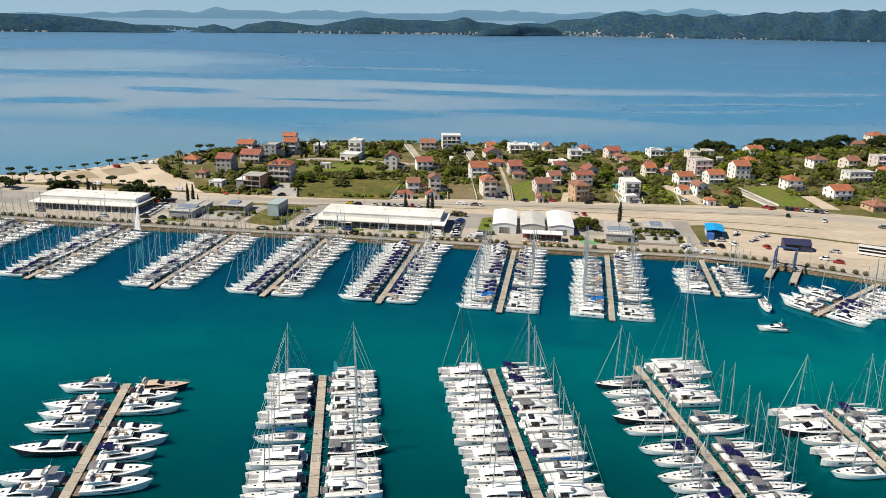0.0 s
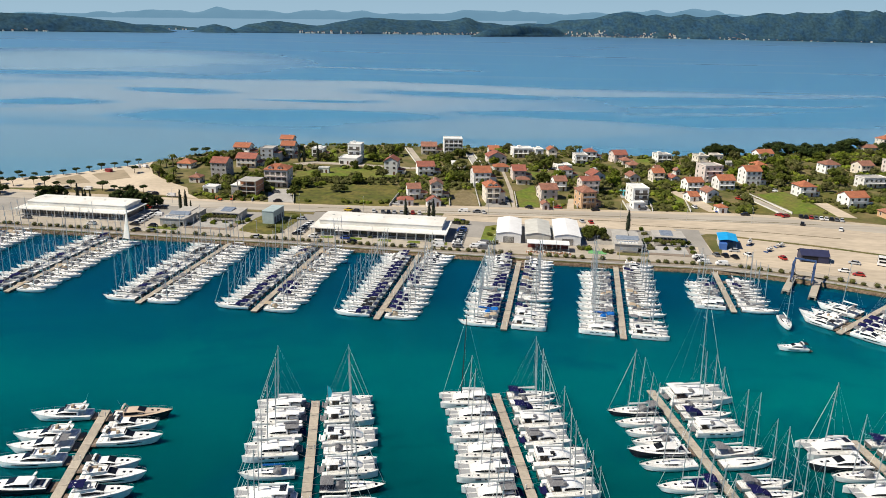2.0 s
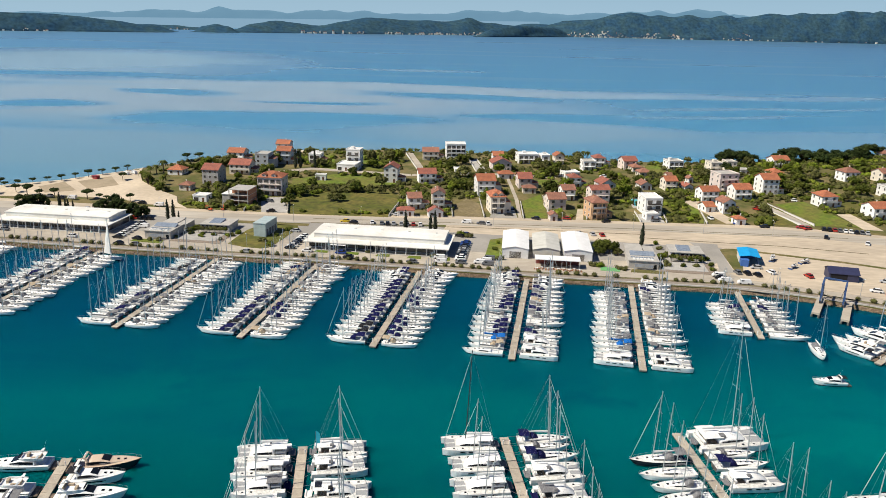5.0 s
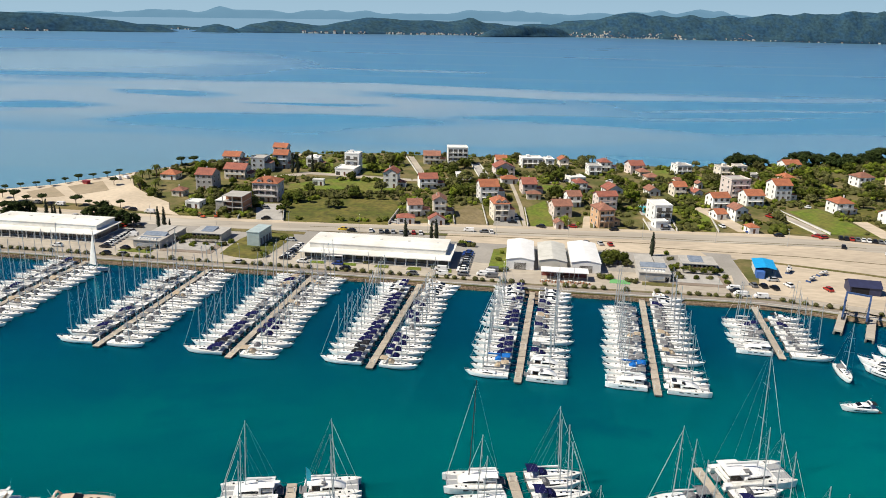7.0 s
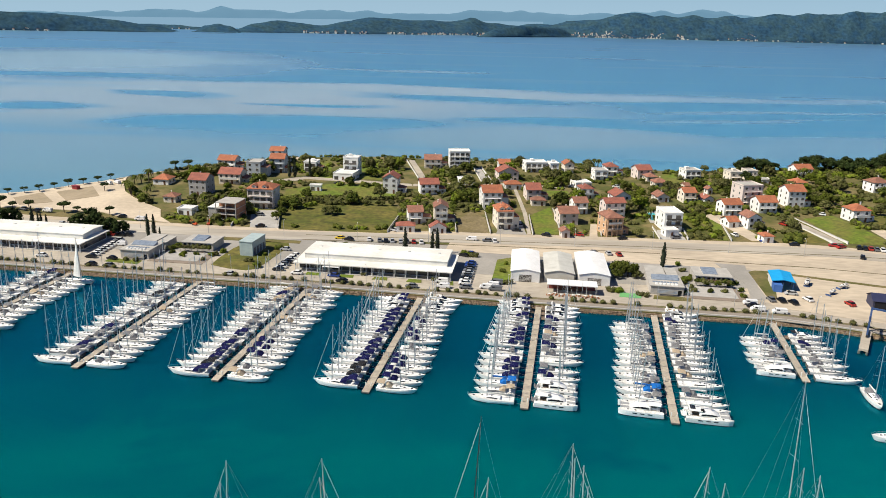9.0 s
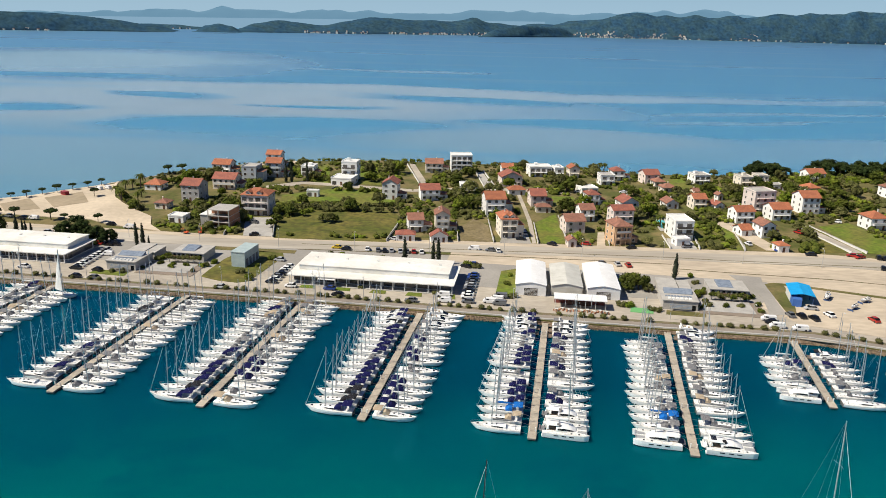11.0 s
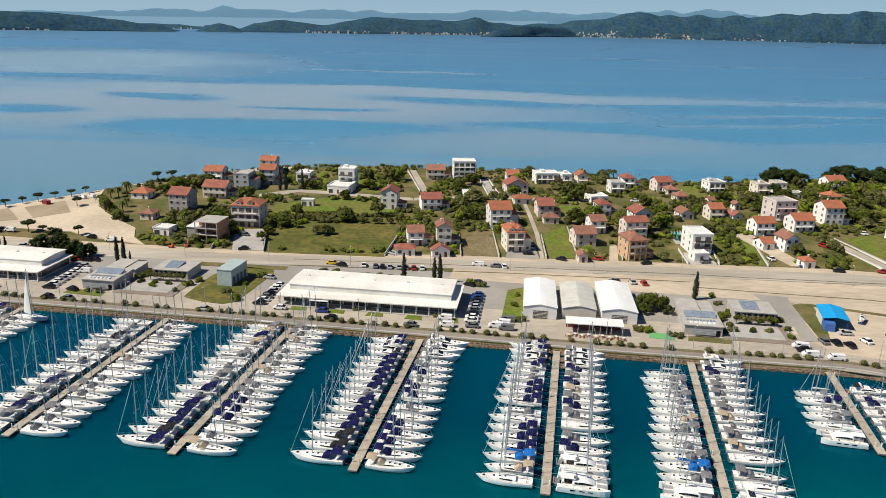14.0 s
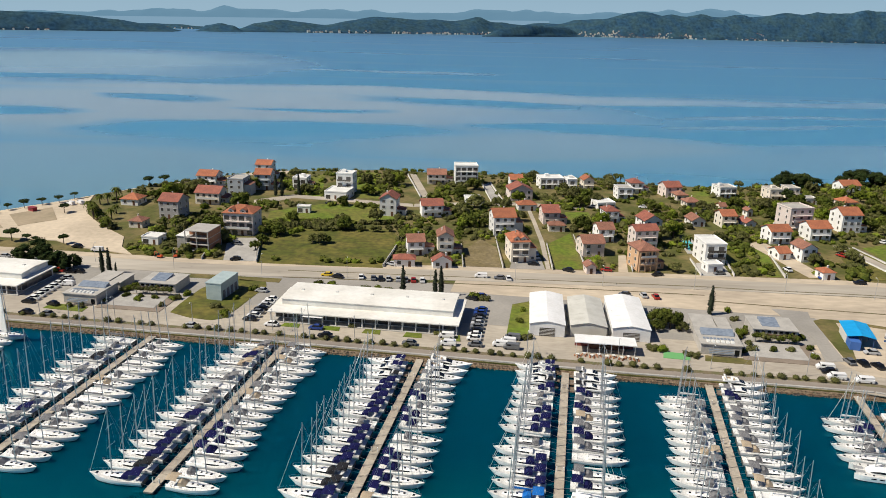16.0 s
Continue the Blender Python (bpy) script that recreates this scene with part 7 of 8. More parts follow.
# cypresses, pines, palms and beach trees
for x, y, s in ((-122.2, 334.0, 0.44), (-119.5, 333.6, 0.40), (-117.2, 333.4, 0.52), (-17.2, 320.5, 1.15), (-6.9, 322, 0.95), (-5.0, 322, 1.1), (79.5, 314, 1.15), (-173.5, 341.5, 0.62), (-171.2, 341.8, 0.7), (-170.0, 341.8, 0.74), (-167.4, 341.2, 0.72),
                (-90.8, 450, 1.2), (-88, 450.8, 1.2), (-80, 453, 1.1)):
    tree("cypress", x, y, s)
for x, y, s in ((-224, 357.8, 1.0), (-218, 354, 0.9), (-230, 352, 1.0), (-240, 362, 1.1),
                (174, 501, 1.4), (179, 505, 1.5), (184.5, 505, 1.4), (191, 509, 1.3), (196.5, 509, 1.3), (221, 518, 1.5), (227, 520, 1.6), (232, 514, 1.6), (238, 512, 1.5), (243, 505, 1.4), (249, 512, 1.5), (215, 515, 1.2), (280, 537, 1.5), (290, 546, 1.6), (298, 548, 1.4), (167, 474, 1.2),
                (310, 540, 1.4), (322, 548, 1.5), (334, 545, 1.4), (262, 520, 1.3), (271, 528, 1.4)):
    tree("pine", x, y, s)
for x, y, s in ((-188.5, 344.5, 1.0), (-184.5, 346.5, 1.1), (-192, 344, 0.9), (-155.3, 343, 1.0), (-151, 346, 1.1), (-147.5, 344, 0.9), (-141.5, 335.5, 0.85), (-137.5, 335, 1.0), (-134.5, 338, 0.75), (181, 513, 1.1), (191, 512, 1.0), (224, 514, 1.2), (234, 516, 1.1), (244, 516, 1.2), (254, 519, 1.2), (265, 522, 1.2), (276, 528, 1.3)):
    tree("stone_pine", x, y, s)
for x, y, s in ((-162.1, 408.6, 1.23), (-165.9, 424, 1.07), (-163.7, 427, 1.15), (-160.9, 430, 1.31), (-157.3, 400, 1.15), (-159.5, 404, 1.23), (-144.1, 386.5, 0.90), (-148, 391, 0.90), (-122.4, 390.0, 0.98), (-117.5, 388.5, 0.98), (-119.5, 391, 0.90), (-150, 401, 0.98), (-165.5, 412, 0.98), (87, 501, 1.15), (85, 504, 1.07), (-152, 410, 0.90)):
    tree("palm", x, y, s)
for x, y, s in ((-221, 391, 1.3), (-216, 396, 1.1), (-210, 399.5, 1.4), (-204.5, 403, 1.1), (-200.7, 410, 1.2), (-195.4, 413.6, 1.2), (-190.9, 420, 1.1), (-185, 424, 1.1), (-181.9, 431.7, 1.1), (-174.3, 408, 1.3), (-173.8, 367.3, 1.6), (-167.5, 366.9, 1.0), (-164, 366.3, 0.8), (-152.3, 365.4, 1.1), (-191, 369.7, 1.4), (-198.4, 370, 1.2), (-205.3, 371.4, 1.6), (-158.9, 462.8, 1.5), (-155.6, 474.3, 1.5),
                (-238, 387, 1.3), (-231, 393, 1.2), (-226, 388, 1.0), (-222, 372, 1.4), (-231, 376, 1.2), (-214, 377, 1.3)):
    tree("parasol", x, y, s)
# a belt of dense shrubs round the palm garden
for k in range(16):
    tree("shrub", -170 + 1.7 * k + R3.uniform(-1, 1), 424 - 2.5 * k + R3.uniform(-1.5, 1.5), R3.uniform(1.1, 1.8))
for k in range(10):
    tree("broad", -150 + 2.2 * k, 435 + 3.0 * k + R3.uniform(-2, 2), R3.uniform(0.7, 1.0))
# hedges in and round the large field
for k in range(20):
    tree("shrub", -80 + 2.9 * k + R3.uniform(-0.6, 0.6), 403.5 + 0.15 * k + R3.uniform(-0.8, 0.8), R3.uniform(1.0, 1.6))
for k in range(16):
    tree("olive", -76 + 3.3 * k + R3.uniform(-1, 1), 396 + R3.uniform(-2.5, 2), R3.uniform(0.6, 0.95))
for x, y, s in ((-58, 377, 1.0), (-55, 376, 1.1), (-52.5, 377, 0.9), (-78, 366, 0.9), (-77, 374, 1.0), (-79, 385, 1.1), (-73, 386, 1.0), (-68, 385, 0.8), (64, 301.7, 1.1), (61, 304, 1.2), (66, 304, 1.0), (63, 306.5, 1.1), (59.5, 300, 0.9), (67, 300, 0.8)):
    tree("broad", x, y, s)
for x, y, s in ((20.5, 290.5, 1.2), (19.5, 303, 0.9), (21, 312, 0.9), (-46, 329, 1.2), (-42, 329, 1.2), (-30, 325.8, 1.2), (-26, 325.4, 1.2), (-22, 325, 1.2), (6, 321, 1.4), (9, 320, 1.3), (-66, 322, 1.2), (-70, 314, 1.0), (-74, 306, 1.2), (-69, 300, 1.3),
                (55.5, 286, 1.3), (57.5, 285.3, 1.2), (64.5, 283, 1.1), (66, 282, 1.0), (86, 317, 1.0), (85.5, 310, 1.0), (84, 300, 1.1), (83.6, 292, 1.1), (83, 288, 1.1), (90, 296, 0.9), (94, 295.8, 0.9), (98, 295.4, 1.0), (101, 297, 1.1), (99.5, 284, 0.8), (94, 288, 1.0),
                (-100, 312, 0.9), (-105, 313, 0.9), (-95, 311.5, 0.9), (-88, 312, 1.1), (-86, 316, 1.2), (-118, 303, 1.0), (-114, 302.4, 1.0), (-30, 294.5, 0.8), (-5, 291.5, 0.8)):
    tree("shrub", x, y, s)
# climbers over the pergolas and beds round the service courts
for m_ in COURTS:
    for px, py, sc in [(17.2 + 1.15 * k, 11.5 + R3.uniform(-0.4, 0.4), R3.uniform(0.7, 1.0)) for k in range(11)] + [(12.2 + 1.2 * k, 12.2 + 1.9 * (k % 5), R3.uniform(0.8, 1.2)) for k in range(5)] + [(21, 5.5, 0.9), (30.6, 2.5, 0.8), (31.0, 8.5, 0.9), (12.0, 3.0, 0.7)]:
        q_ = m_ @ Vector((px, py, 0))
        tree("shrub", q_.x, q_.y, sc).location.z = 1.5 + (1.5 if py > 10.9 and px > 17 else 0.1)
# gardens of the village
placed_at = []
LANES = [(9, 368, 8, 18), (-60, 445, 46, 9), (32, 400, 3, 48), (-22, 485, 8, 28), (15, 472, 5, 22), (124, 372, 7, 22), (159, 372, 6, 22), (190, 358, 5, 16), (42, 378, 7, 26), (-50, 374, 24, 18), (54, 425, 7, 12), (172, 372, 10, 22), (121, 470, 8, 20), (-82, 366, 8, 16), (25, 362, 8, 12), (93, 358, 7, 10), (-54, 420, 24, 10)]
n = 0
while n < 285:
    x, y = R3.uniform(-150, 300), R3.uniform(352, 560)
    if not (along(ROADLINE, x) + 11 < y < along(COAST, x) - 10) or (x < -120 and y < 425) or y - 352 > (x + 175) * 1.15 + 60:
        continue
    if any((x - bx) ** 2 + (y - by) ** 2 < (br + 1.6) ** 2 for bx, by, br in BUILT) or any(abs(x - lx) < lw and abs(y - ly) < lh for lx, ly, lw, lh in LANES):
        continue
    if any((x - a) ** 2 + (y - b) ** 2 < 5 for a, b in placed_at[-150:]):
        continue
    placed_at.append((x, y))
    kind = R3.choices(("broad", "olive", "shrub", "palm", "cypress"), (40, 26, 30, 1, 0.8))[0]
    if y > along(COAST, x) - 46 and x < 150 and kind in ("broad", "palm"):
        kind = "shrub"
    if kind == "cypress" and x > 60:
        kind = "olive"
    tree(kind, x, y, R3.uniform(1.05, 1.9) if kind != "shrub" else R3.uniform(1.0, 2.0))
    n += 1

# low scrub between the gardens: nobody could count it
scrub, maquis, spring = Geo(), Geo(), Geo()
n = 0
while n < 3600:
    x, y = R3.uniform(-165, 330), R3.uniform(352, 575)
    if not (along(ROADLINE, x) + 10.5 < y < along(COAST, x) - 8) or (x < -128 and y < 430):
        continue
    if any((x - bx) ** 2 + (y - by) ** 2 < (br * 0.92 + 0.6) ** 2 for bx, by, br in BUILT) or any(abs(x - lx) < lw and abs(y - ly) < lh for lx, ly, lw, lh in LANES):
        continue
    v = noise.noise((x * 0.045, y * 0.045, 3)) + (0.25 if y > along(COAST, x) - 45 else 0)
    if v < -0.15:
        continue
    r = R3.uniform(0.6, 1.9) * (1.25 if v > 0.2 else 1.0)
    if y > along(COAST, x) - 40 and x < 160:
        r *= 0.65
    z = ground_z(x, y) + r * 0.45
    g_ = scrub if noise.noise((x * 0.08, y * 0.08, 9)) > 0 else maquis
    if R3.random() < 0.14:
        g_ = spring
    for k in range(2):
        c_ = (x + R3.uniform(-r, r), y + R3.uniform(-r, r), z)
        lump(g_, c_, r * 0.8, R3, 0.8)
        leaves(g_, c_, r * 0.95, 14, 0.26, R3, 0.85, up=-0.2)
    n += 1
tagged(part("garden_scrub", scrub, LEAF, None), "dense low dark green scrub between the gardens", "scrub", kind="stuff")
tagged(part("spring_scrub", spring, LEAF_BRIGHT, None), "fresh yellow-green bushes between the gardens", "scrub", kind="stuff")
tagged(part("olive_scrub", maquis, OLIVE, None), "grey-green low scrub between the gardens", "scrub", kind="stuff")

# ---- cars ----
CARPAINT = {
    "white": ((0.75, 0.75, 0.75), "white"), "silver": ((0.42, 0.43, 0.45), "silver"), "grey": ((0.14, 0.145, 0.155), "grey"), "black": ((0.012, 0.012, 0.014), "black"),
    "blue": ((0.02, 0.05, 0.22), "blue"), "red": ((0.35, 0.03, 0.02), "red"), "yellow": ((0.6, 0.42, 0.03), "yellow"),
}
CARS = {}


def make_car(col, van=False):
    rgb, word = CARPAINT[col]
    P = material("car_paint_" + col, rgb, 0.22, metal=0.0, grain=0.03, spec=0.6)
    root = new("van" if van else "car")
    L, W = (4.5, 1.75) if van else (4.15, 1.74)
    hw = W / 2
    g = Geo()
    rows = []
    zs = ((0.0, 0.62, 0.86), (0.05, 0.72, 0.95), (0.27, 0.92, 1.0), (0.5, 0.95, 1.0), (0.92, 0.96, 1.0), (0.985, 0.88, 0.96), (1.0, 0.7, 0.88))
    if van:
        zs = ((0.0, 0.75, 0.88), (0.04, 0.95, 0.97), (0.2, 1.12, 1.0), (0.5, 1.15, 1.0), (0.95, 1.15, 1.0), (1.0, 1.1, 0.97))
    for u, z, k in zs:
        y = L * (0.5 - u)
        rows.append([(-hw * k, y, 0.28), (-hw * k, y, z * 0.75), (-hw * k * 0.94, y, z), (hw * k * 0.94, y, z), (hw * k, y, z * 0.75), (hw * k, y, 0.28)])
    g.loft(rows)
    part("body", g, P, root)
    rows = []
    prof = ((0.24, 0.93, 0.90), (0.38, 1.42, 0.80), (0.75, 1.44, 0.79), (0.93, 0.95, 0.88)) if not van else ((0.12, 1.05, 0.93), (0.24, 1.66, 0.86), (0.97, 1.70, 0.86), (0.99, 1.07, 0.93))
    for u, z, k in prof:
        y = L * (0.5 - u)
        zb = 0.9 if not van else 1.1
        rows.append([(-hw * k, y, zb), (-hw * k, y, max(z, zb + 0.02)), (hw * k, y, max(z, zb + 0.02)), (hw * k, y, zb)])
    cab = part("cabin", Geo().loft(rows), GLASS if not van else P, root, "tinted glass cabin" if not van else "")
    a, b, z = (prof[1][0], prof[2][0], prof[1][1])
    part("roof", Geo().box(-hw * 0.78, hw * 0.78, L * (0.5 - b), L * (0.5 - a), z + 0.005, z + 0.06, 0.03), P, root)
    if van:
        part("windscreen", Geo().box(-hw * 0.82, hw * 0.82, L * 0.315, L * 0.335, 1.18, 1.58), GLASS, root)
        for s in (-1, 1):
            part("side_window", Geo().box(s * hw * 0.92 - 0.03, s * hw * 0.92 + 0.03, L * 0.05, L * 0.24, 1.15, 1.55), GLASS, root)
    wheel = Geo().tube((-0.1, 0, 0), (0.1, 0, 0), 0.32, n=10).mesh("wheel", RUBBER)
    for s in (-1, 1):
        for y in (L * 0.31, -L * 0.30):
            part("wheel", wheel, None, root).location = (s * (hw - 0.1), y, 0.32)
    return tagged(root, "%s %s parked on the paving" % (word, "delivery van" if van else "passenger car"), "van" if van else "car", "parked cars")


def car(x, y, col, turn=0.0, van=False, lift=0.1):
    m = Matrix.LocRotScale((x, y, ground_z(x, y) + lift), Euler((0, 0, radians(turn))), None)
    if (col, van) not in CARS:
        ob = make_car(col, van)
        ob.matrix_basis = m
        CARS[(col, van)] = ob
        return ob
    return copy_thing(CARS[(col, van)], m)


MAIN = ("white", "silver", "grey", "black", "white", "grey", "blue", "silver")
for i, (x, y) in enumerate(((-60.6, 297.1), (-60.2, 299.8), (-59.9, 302.6), (-59.5, 305.3), (-59.1, 308.0), (-58.7, 310.7), (-58.3, 313.4))):
    car(x, y, ("black", "white", "grey", "black", "silver", "white", "white")[i], 88)
for i in range(9):
    car(5.6 + 0.3 * i, 288.5 + 2.75 * i, ("white", "white", "black", "grey", "silver", "grey", "black", "blue", "blue")[i], 86)
for i in range(9):
    car(-131.6 + 0.1 * i, 304.9 + 2.7 * i, ("black", "white", "white", "silver", "white", "white", "white", "grey", "silver")[i], 84)
for i, (x, y, c, a) in enumerate(((-63.5, 320.9, "silver", 80), (-53.3, 293.6, "white", 84), (-40, 292.2, "blue", 84), (-36.4, 287.0, "black", 83), (-12.3, 283.8, "grey", 83), (-76.1, 290.5, "silver", 83), (-123.2, 303.5, "black", 70), (-127.5, 296.4, "black", 83), (-120.8, 295.6, "grey", 83),
                                  (-139.9, 333.8, "red", 80), (-137.4, 333.9, "red", 80), (-133.1, 333.3, "black", 80), (-130.4, 333.6, "black", 80), (7.9, 322.4, "blue", 85), (5.2, 320.3, "black", 60), (5.9, 284.4, "grey", 84),
                                  (-45.2, 338.5, "yellow", 86), (-41.4, 337.0, "black", 70), (-33.1, 337.4, "white", 6), (-28.8, 336.6, "grey", 6), (-26.2, 336.2, "black", 6), (-23.6, 336.4, "silver", 6), (-20.2, 336.3, "silver", 6), (-17.6, 336.0, "grey", 6), (-14.9, 335.8, "red", 6), (-11.9, 335.9, "white", 6),
                                  (14.9, 341.0, "grey", 87), (17.9, 340.8, "white", 6), (40.1, 352.2, "black", 60), (54.2, 353.6, "red", 80), (71.9, 350.4, "black", 110), (55.9, 328.6, "grey", 85), (62, 328.2, "silver", 6), (65.8, 327.2, "red", 6), (-86.8, 371.4, "grey", 80), (-81.6, 352.6, "black", 110),
                                  (-145.1, 361.6, "black", 80), (98.9, 275.4, "black", 84), (116.4, 288.2, "silver", 84), (110.4, 281.2, "black", 8), (113.6, 279.6, "black", 12), (107.2, 281.8, "grey", 6), (131.8, 352.2, "blue", 100), (142.3, 347.6, "black", 84),
                                  (158.3, 347.2, "red", 70), (160.4, 345.3, "red", 110), (162.8, 332.5, "black", -25), (176.3, 324.4, "white", -28), (197.9, 314.7, "grey", 70), (119.9, 283.0, "white", 15), (132.2, 279.8, "red", 10), (157.8, 275.7, "silver", 60), (149.0, 265.5, "white", 70), (152.4, 261.6, "red", 65),
                                  (-24, 352.6, "silver", 60), (30, 366, "silver", 10), (28, 358, "black", 85), (95, 353.8, "grey", 100), (122, 360, "white", 10), (150, 378, "red", 30), (176, 398, "white", 60), (-28, 421, "grey", 5), (20, 441, "white", 90), (-62, 437, "black", 90), (64, 446, "silver", 85), (88, 448, "white", 80), (-181.3, 311.5, "grey", 84), (-149.8, 304.5, "white", 84))):
    car(x, y, c, a)
for i in range(9):
    car(167.5 + 2.05 * i, 345.0 - 0.68 * i, ("black", "black", "red", "grey", "white", "white", "black", "grey", "silver")[i], -18)
for x, y, a in ((-2.2, 289.5, 84), (-1.6, 284.4, 84), (12.9, 285.0, 84), (15.2, 287.2, 80), (8.4, 342.2, 86), (98.8, 277.6, 80), (99.2, 272.0, 84), (105.5, 270.4, 84), (-127.6, 321.0, 84)):
    car(x, y, "white", a, True)
for x, y, a in ((15.9, 283.4, 84), (16.6, 290.0, 82)):
    car(x, y, "grey", a, True)

bus = tagged(placed("coach", 171.5, 272.5, 1.55, 62), "white double-deck coach with dark windows", "bus")
part("body", Geo().box(-1.25, 1.25, -6, 6, 0.35, 3.7, 0.06), CARS[("white", False)].children[0].data.materials[0], bus)
for s in (-1, 1):
    part("lower_window", Geo().box(s * 1.25 - 0.03, s * 1.25 + 0.03, -5.5, 5.4, 1.3, 2.0), GLASS, bus)
    part("upper_window", Geo().box(s * 1.22 - 0.03, s * 1.22 + 0.03, -5.7, 5.7, 2.5, 3.3), GLASS, bus)
    for y in (3.8, -3.2, -4.5):
        part("wheel", Geo().tube((s * 1.1 - 0.14, y, 0.48), (s * 1.1 + 0.14, y, 0.48), 0.48, n=12), RUBBER, bus)
part("windscreen", Geo().box(-1.1, 1.1, 5.95, 6.02, 1.2, 3.3), GLASS, bus)

# ---- street lamps along the coast road and promenade ----
lamp = None
for x, y in [(-68, 338), (-38, 337.2), (-9, 337), (20, 337), (50, 337), (81, 336.5), (111, 335), (140, 333), (-100, 341), (-130, 345)] + [(x_, along(QUAY, x_) + 7.5) for x_ in range(-220, 150, 24)]:
    if lamp is None:
        lamp = new("street_lamp")
        part("pole", Geo().tube((0, 0, 0), (0, 0, 7.0), 0.09, 0.06, 8), ALU, lamp)
        part("arm", Geo().tube((0, 0, 6.9), (0, 1.1, 7.25), 0.05, 0.04, 6), ALU, lamp)
        part("lantern", Geo().box(-0.14, 0.14, 0.9, 1.55, 7.18, 7.32, 0.04), HALLSIDE, lamp)
        lamp.location = (x, y, ground_z(x, y))
        tagged(lamp, "slim grey metal street lamp", "street lamp", "street lamps")
    else:
        copy_thing(lamp, Matrix.LocRotScale((x, y, ground_z(x, y)), Euler((0, 0, 0 if y > 320 else math.pi)), None))

# ---- garden walls ----
for (xa, ya, xb, yb) in ((-73.5, 351, -80, 382), (-94, 352, -97, 380), (16.6, 353, 15, 392), (2, 353, 1, 380), (34.6, 353, 35.5, 384), (46.8, 354, 48, 398), (63.8, 354, 66, 374), (99.8, 352, 102, 368), (88, 352, 89, 370), (-27, 350, -23, 390), (11, 490, 15, 451), (20.6, 453, 15.6, 494), (-31, 512, -20, 456), (118, 352, 124, 388), (160, 351, 153, 390), (166, 351, 160, 390)):
    L = math.hypot(xb - xa, yb - ya)
    w = tagged(new("garden_wall"), "low pale rendered garden wall", "wall", "garden walls")
    w.matrix_basis = Matrix.LocRotScale((xa, ya, ground_z(xa, ya)), Euler((0, 0, math.atan2(yb - ya, xb - xa))), None)
    part("body", Geo().box(0, L, -0.12, 0.12, -0.5, 1.1), WALLS["pale"], w)
    part("cap", Geo().box(-0.05, L + 0.05, -0.18, 0.18, 1.104, 1.2), CONC, w)

# ---- orange excavators by the building site ----
ORANGE = material("orange_machine_paint", (0.62, 0.10, 0.03), 0.45, grain=0.1)
ex = None
for x, y, a in ((-109.8, 352.6, 70), (-104.2, 353.8, 10)):
    if ex is None:
        ex = new("excavator")
        for s in (-1, 1):
            tr = Geo().loft([[(s * 0.95 - 0.22, yy, zz) for yy, zz in ((-1.3, 0.3), (-1.0, 0.02), (1.0, 0.02), (1.3, 0.3), (1.05, 0.62), (-1.05, 0.62))], [(s * 0.95 + 0.22, yy, zz) for yy, zz in ((-1.3, 0.3), (-1.0, 0.02), (1.0, 0.02), (1.3, 0.3), (1.05, 0.62), (-1.05, 0.62))]])
            part("track", tr, RUBBER, ex)
        part("body", Geo().box(-1.1, 1.1, -1.9, 0.9, 0.7, 1.6, 0.1), ORANGE, ex)
        part("cab", Geo().box(-1.05, -0.1, -0.3, 1.0, 1.604, 2.7, 0.08), GLASS, ex, "glazed cab")
        part("boom", Geo().tube((0.4, 0.7, 1.5), (0.4, 2.6, 3.4), 0.22, 0.18, 6).tube((0.4, 2.6, 3.4), (0.4, 4.3, 2.5), 0.18, 0.16, 6), ORANGE, ex)
        part("stick", Geo().tube((0.4, 4.3, 2.6), (0.4, 4.0, 0.9), 0.14, 0.11, 6), ORANGE, ex)
        part("bucket", Geo().box(0.0, 0.8, 3.5, 4.2, 0.15, 0.95, 0.12), RUBBER, ex)
        ex.matrix_basis = Matrix.LocRotScale((x, y, ground_z(x, y) + 0.1), Euler((0, 0, radians(a))), Vector((0.62, 0.62, 0.62)))
        tagged(ex, "orange tracked excavator beside the building site", "excavator", "excavators")
    else:
        copy_thing(ex, Matrix.LocRotScale((x, y, ground_z(x, y) + 0.1), Euler((0, 0, radians(a))), None))

# ---- things by the beach ----
hut = tagged(new("beach_kiosk"), "small red beach kiosk with a flat roof", "kiosk")
hut.matrix_basis = Matrix.LocRotScale((-189.5, 409.8, ground_z(-189.5, 409.8) + 0.35), Euler((0, 0, radians(-30))), None)
part("body", Geo().box(-1.9, 1.9, -1.0, 1.0, 0, 1.6), material("red_kiosk_paint", (0.30, 0.02, 0.03), 0.6, grain=0.1), hut)
part("roof", Geo().box(-2.1, 2.1, -1.3, 1.2, 1.604, 1.72), material("red_kiosk_roof", (0.24, 0.03, 0.04), 0.6, grain=0.1), hut)
part("counter", Geo().box(-1.3, 1.3, -1.2, -1.0, 0.8, 0.9), WOOD, hut)
for x, y, a in ((-178.4, 421.6, 60), (-174.8, 423.5, 55), (-180.9, 366.7, 80), (-135.3, 357.4, 85)):
    car(x, y, "white", a, True, 0.32)
for x, y, c, a in ((-185.8, 366.1, "black", 75), (-164.1, 346.5, "silver", 80), (-193, 369, "grey", 70)):
    car(x, y, c, a, False, 0.32)

# ---- far shore: wooded islands across the channel ----


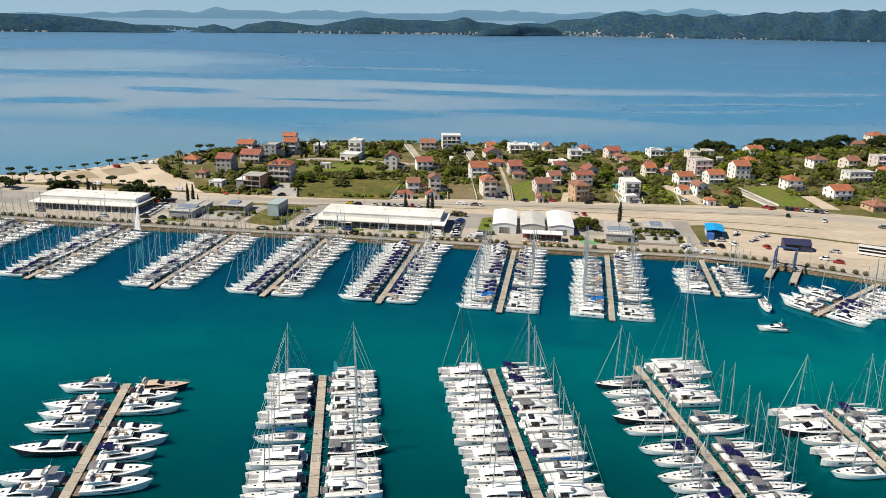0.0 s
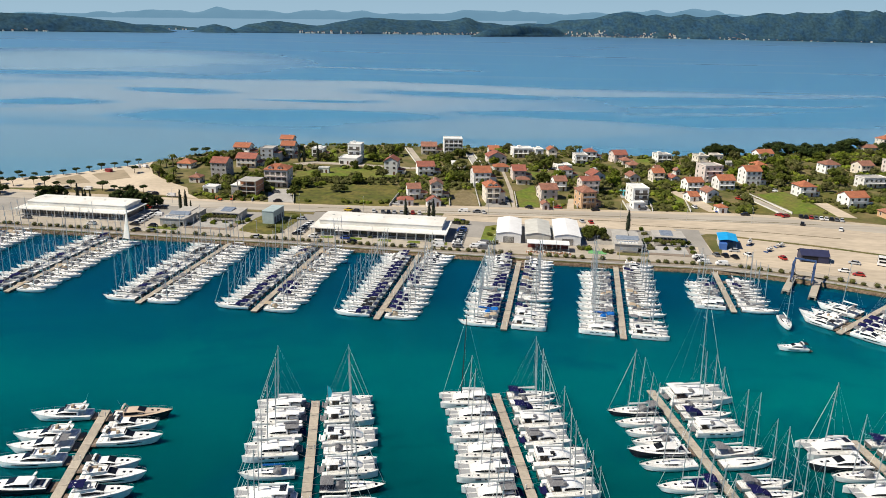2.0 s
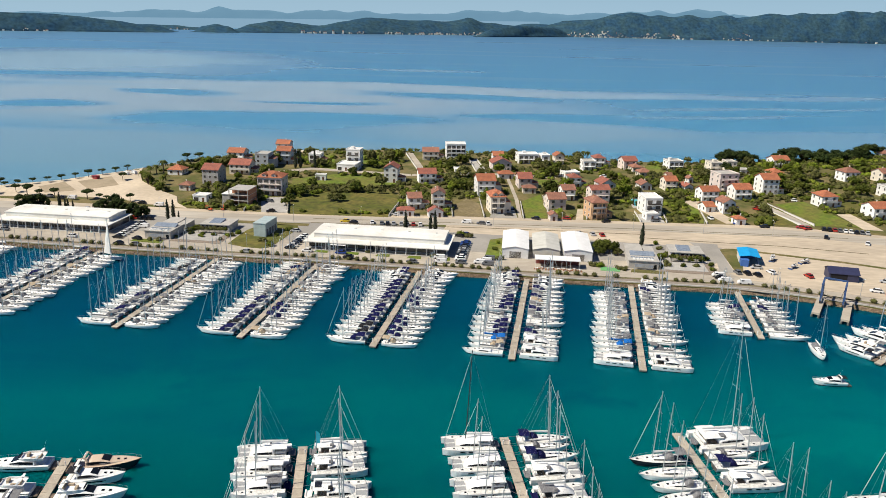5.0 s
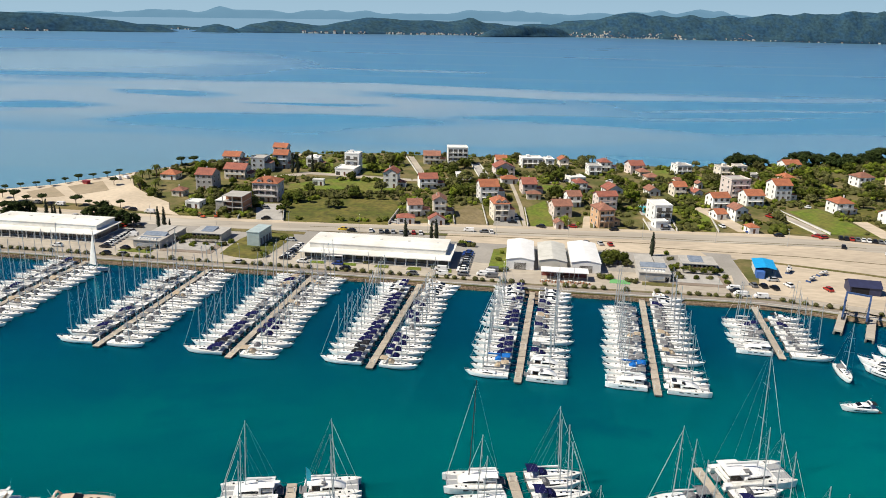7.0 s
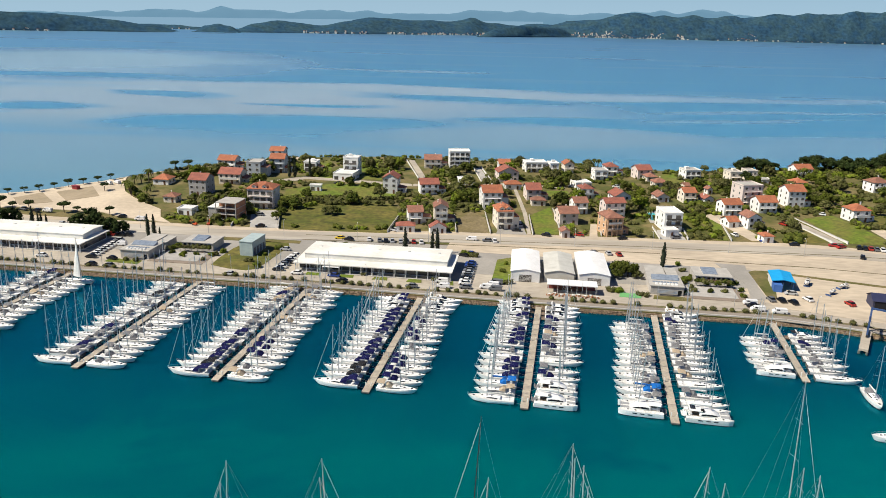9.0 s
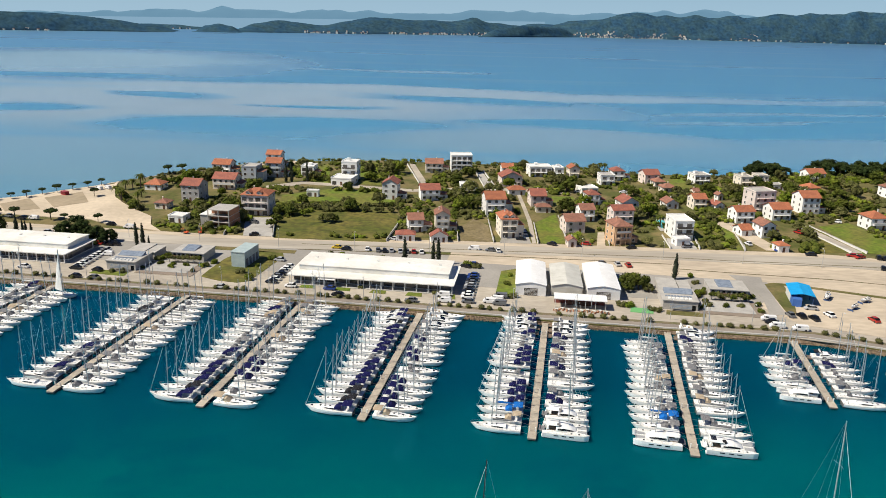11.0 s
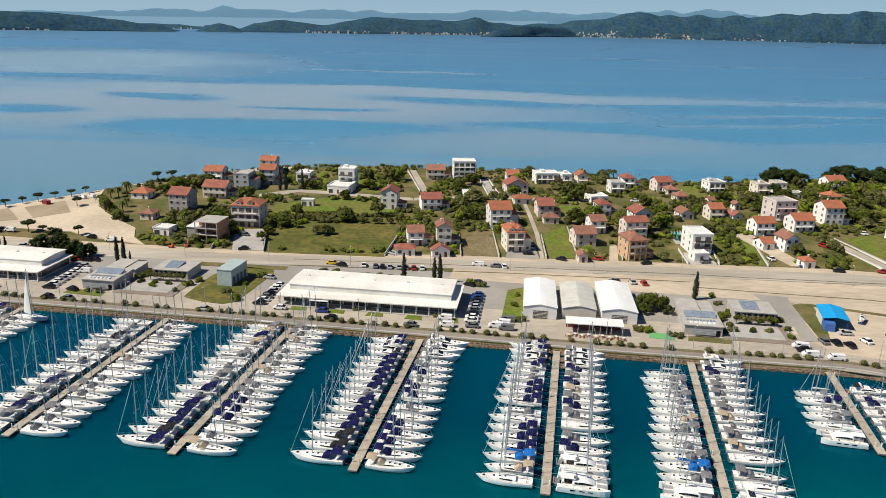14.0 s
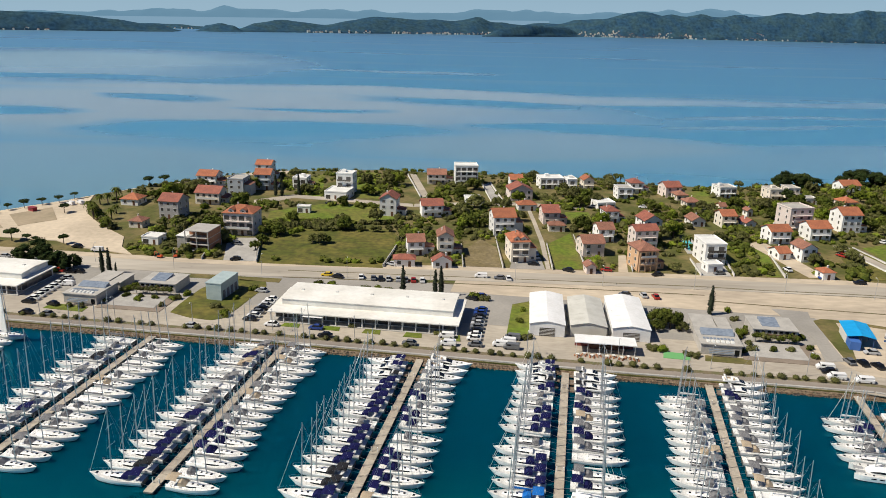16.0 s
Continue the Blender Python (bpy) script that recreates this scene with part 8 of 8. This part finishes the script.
def ridge(name, y_of, tops, mat, label, depth=260.0, seed=3, category="island"):
    """A range of hills through a few summits and saddles (x, height)."""
    g = Geo()
    rings = []
    x0, x1 = tops[0][0], tops[-1][0]
    n = max(40, int((x1 - x0) / 30))
    for i in range(n + 1):
        x = x0 + (x1 - x0) * i / n
        for (xa, ha), (xb, hb) in zip(tops, tops[1:]):
            if x <= xb + 0.01:
                u = (x - xa) / (xb - xa)
                h = ha + (hb - ha) * u * u * (3 - 2 * u)
                break
        h *= 1 + 0.05 * noise.noise((x * 0.006, seed, 0)) + 0.03 * noise.noise((x * 0.02, seed, 5))
        y = y_of(x)
        rings.append([(x, y + depth * v + 14 * noise.noise((x * 0.01, v * 3, seed)), -3 if v == 0 else max(0.5, h * k * (1 + 0.16 * noise.noise((x * 0.009, v * 4, seed))))) for v, k in ((0, 0), (0.02, 0.08), (0.10, 0.16), (0.2, 0.30), (0.35, 0.52), (0.55, 0.78), (0.75, 0.95), (0.9, 1.0), (1.0, 0.97))])
    g.loft(rings, closed=False, caps=False)
    return structure(name, g, mat, label, category, smooth=True)


# wood green shifted to blue: distance haze is in the base colour
HAZED_WOODS = material("hazed_far_woods", (0.026, 0.066, 0.112), 1.0, second=(0.036, 0.076, 0.100), size=0.02, grain=0.30, grain_size=0.06, spec=0.0)


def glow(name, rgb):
    """Plain backdrop whose emission stands in for the haze of distance."""
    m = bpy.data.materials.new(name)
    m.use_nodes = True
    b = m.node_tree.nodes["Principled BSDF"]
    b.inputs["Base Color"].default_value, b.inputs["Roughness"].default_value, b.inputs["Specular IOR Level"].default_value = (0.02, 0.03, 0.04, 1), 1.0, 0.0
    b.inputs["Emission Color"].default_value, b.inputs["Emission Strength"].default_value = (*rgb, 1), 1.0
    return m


# the range's haze is a bluish glow of its own surface
HAZE = glow("haze_glow_hills", (0.115, 0.225, 0.315))


def y_west(x):
    return 3350 + 0.55 * (x + 1700)


def y_mid(x):
    return 4480 + 0.55 * x


def y_east(x):
    return 4700.0 + 0.06 * max(0.0, x - 500.0)


ridge("island_west", y_west, [(-2900, 50), (-2500, 66), (-2200, 60), (-1873, 76), (-1693, 62), (-1574, 47), (-1430, 30), (-1330, 3)], HAZED_WOODS, "dark wooded island hill across the channel", 120, 3)
ridge("bay_shore", lambda x: 4250.0, [(-2000, 24), (-1728, 24), (-1600, 22), (-1470, 14), (-1340, 2)], HAZED_WOODS, "low far shore behind the wooded hill", 60, 5)
ridge("point", lambda x: 3760.0, [(-1310, 2), (-1260, 30), (-1202, 40), (-1146, 30), (-1075, 2)], HAZED_WOODS, "small wooded point", 70, 7)
ridge("island_middle", y_mid, [(-1160, 12), (-1088, 42), (-984, 57), (-878, 49), (-769, 37), (-655, 60), (-480, 82), (-300, 75), (-94, 74), (42, 94), (162, 72), (303, 58), (520, 20)], HAZED_WOODS, "dark wooded island with a village on its shore", 220, 9)
ridge("cape", lambda x: 4150 + (x - 113), [(70, 3), (179, 42), (345, 62), (526, 52), (740, 3)], HAZED_WOODS, "low wooded cape", 90, 21)
ridge("island_east", y_east, [(180, 40), (518, 70), (705, 92), (863, 120), (1032, 143), (1210, 138), (1381, 130), (1557, 134), (1967, 160), (2151, 172), (2493, 184), (3300, 186)], HAZED_WOODS, "long wooded island ridge across the channel", 180, 15)
ridge("far_range", lambda x: 5110.0, [(-3600, 62), (-3035, 60), (-2845, 79), (-2657, 71), (-2281, 83), (-1904, 108), (-1755, 100), (-1567, 126), (-1457, 107), (-1307, 117), (-1159, 103), (-936, 125), (-639, 117), (-343, 113), (-107, 121), (136, 140), (262, 132), (394, 146), (541, 135), (834, 140), (1053, 146), (1233, 158), (1500, 166), (1700, 160), (1999, 150), (2400, 138), (3600, 140)], HAZE, "mountain range glowing pale blue for haze", 30, 33)
# upright glowing sheet in place of pale, hazy far water
CHANNEL_GLOW = glow("haze_glow_channel", (0.19, 0.31, 0.41))
structure("far_channel", Geo().add([(-3600, 5000, -3), (500, 5000, -3), (500, 5000, 84), (-3600, 5000, 36), (-3600, 5010, -3), (500, 5010, -3), (500, 5010, 84), (-3600, 5010, 36)], [(0, 1, 2, 3), (7, 6, 5, 4), (3, 2, 6, 7), (0, 3, 7, 4), (1, 5, 6, 2)]), CHANNEL_GLOW, "upright glowing sheet for the hazy strait behind the islands", "water")
R4 = random.Random(23)
vil, tips = Geo(), Geo()
for lo, hi, num, yf, climb in ((-860, -520, 30, y_mid, 10), (-420, 60, 60, y_mid, 8), (60, 200, 24, y_mid, 12), (640, 1300, 110, y_east, 34), (1250, 1330, 14, y_east, 26), (1640, 1760, 24, y_east, 40), (1300, 2600, 26, y_east, 8), (-1750, -1480, 14, lambda x: 4250.0, 5), (-2000, -1750, 14, y_west, 6)):
    for k in range(num):
        x, u = R4.uniform(lo, hi), R4.random() ** 2
        y = yf(x) + 3 + climb * u * 0.9
        z = 2 + climb * u
        w, h = R4.uniform(4, 9), R4.uniform(2.5, 4.5)
        vil.box(x, x + w, y - 5, y + 6, z - 12, z + h)
        if R4.random() < 0.6:
            tips.box(x - 0.3, x + w + 0.3, y - 5.5, y + 6, z + h + 0.01, z + h + 1.6, 0.8)
tagged(part("village", vil, WALLS["cream"], None), "pale houses of villages on the far shore", "village", kind="stuff")
tagged(part("village_roofs", tips, ROOFS["rust"], None), "red roofs of villages on the far shore", "village", kind="stuff")
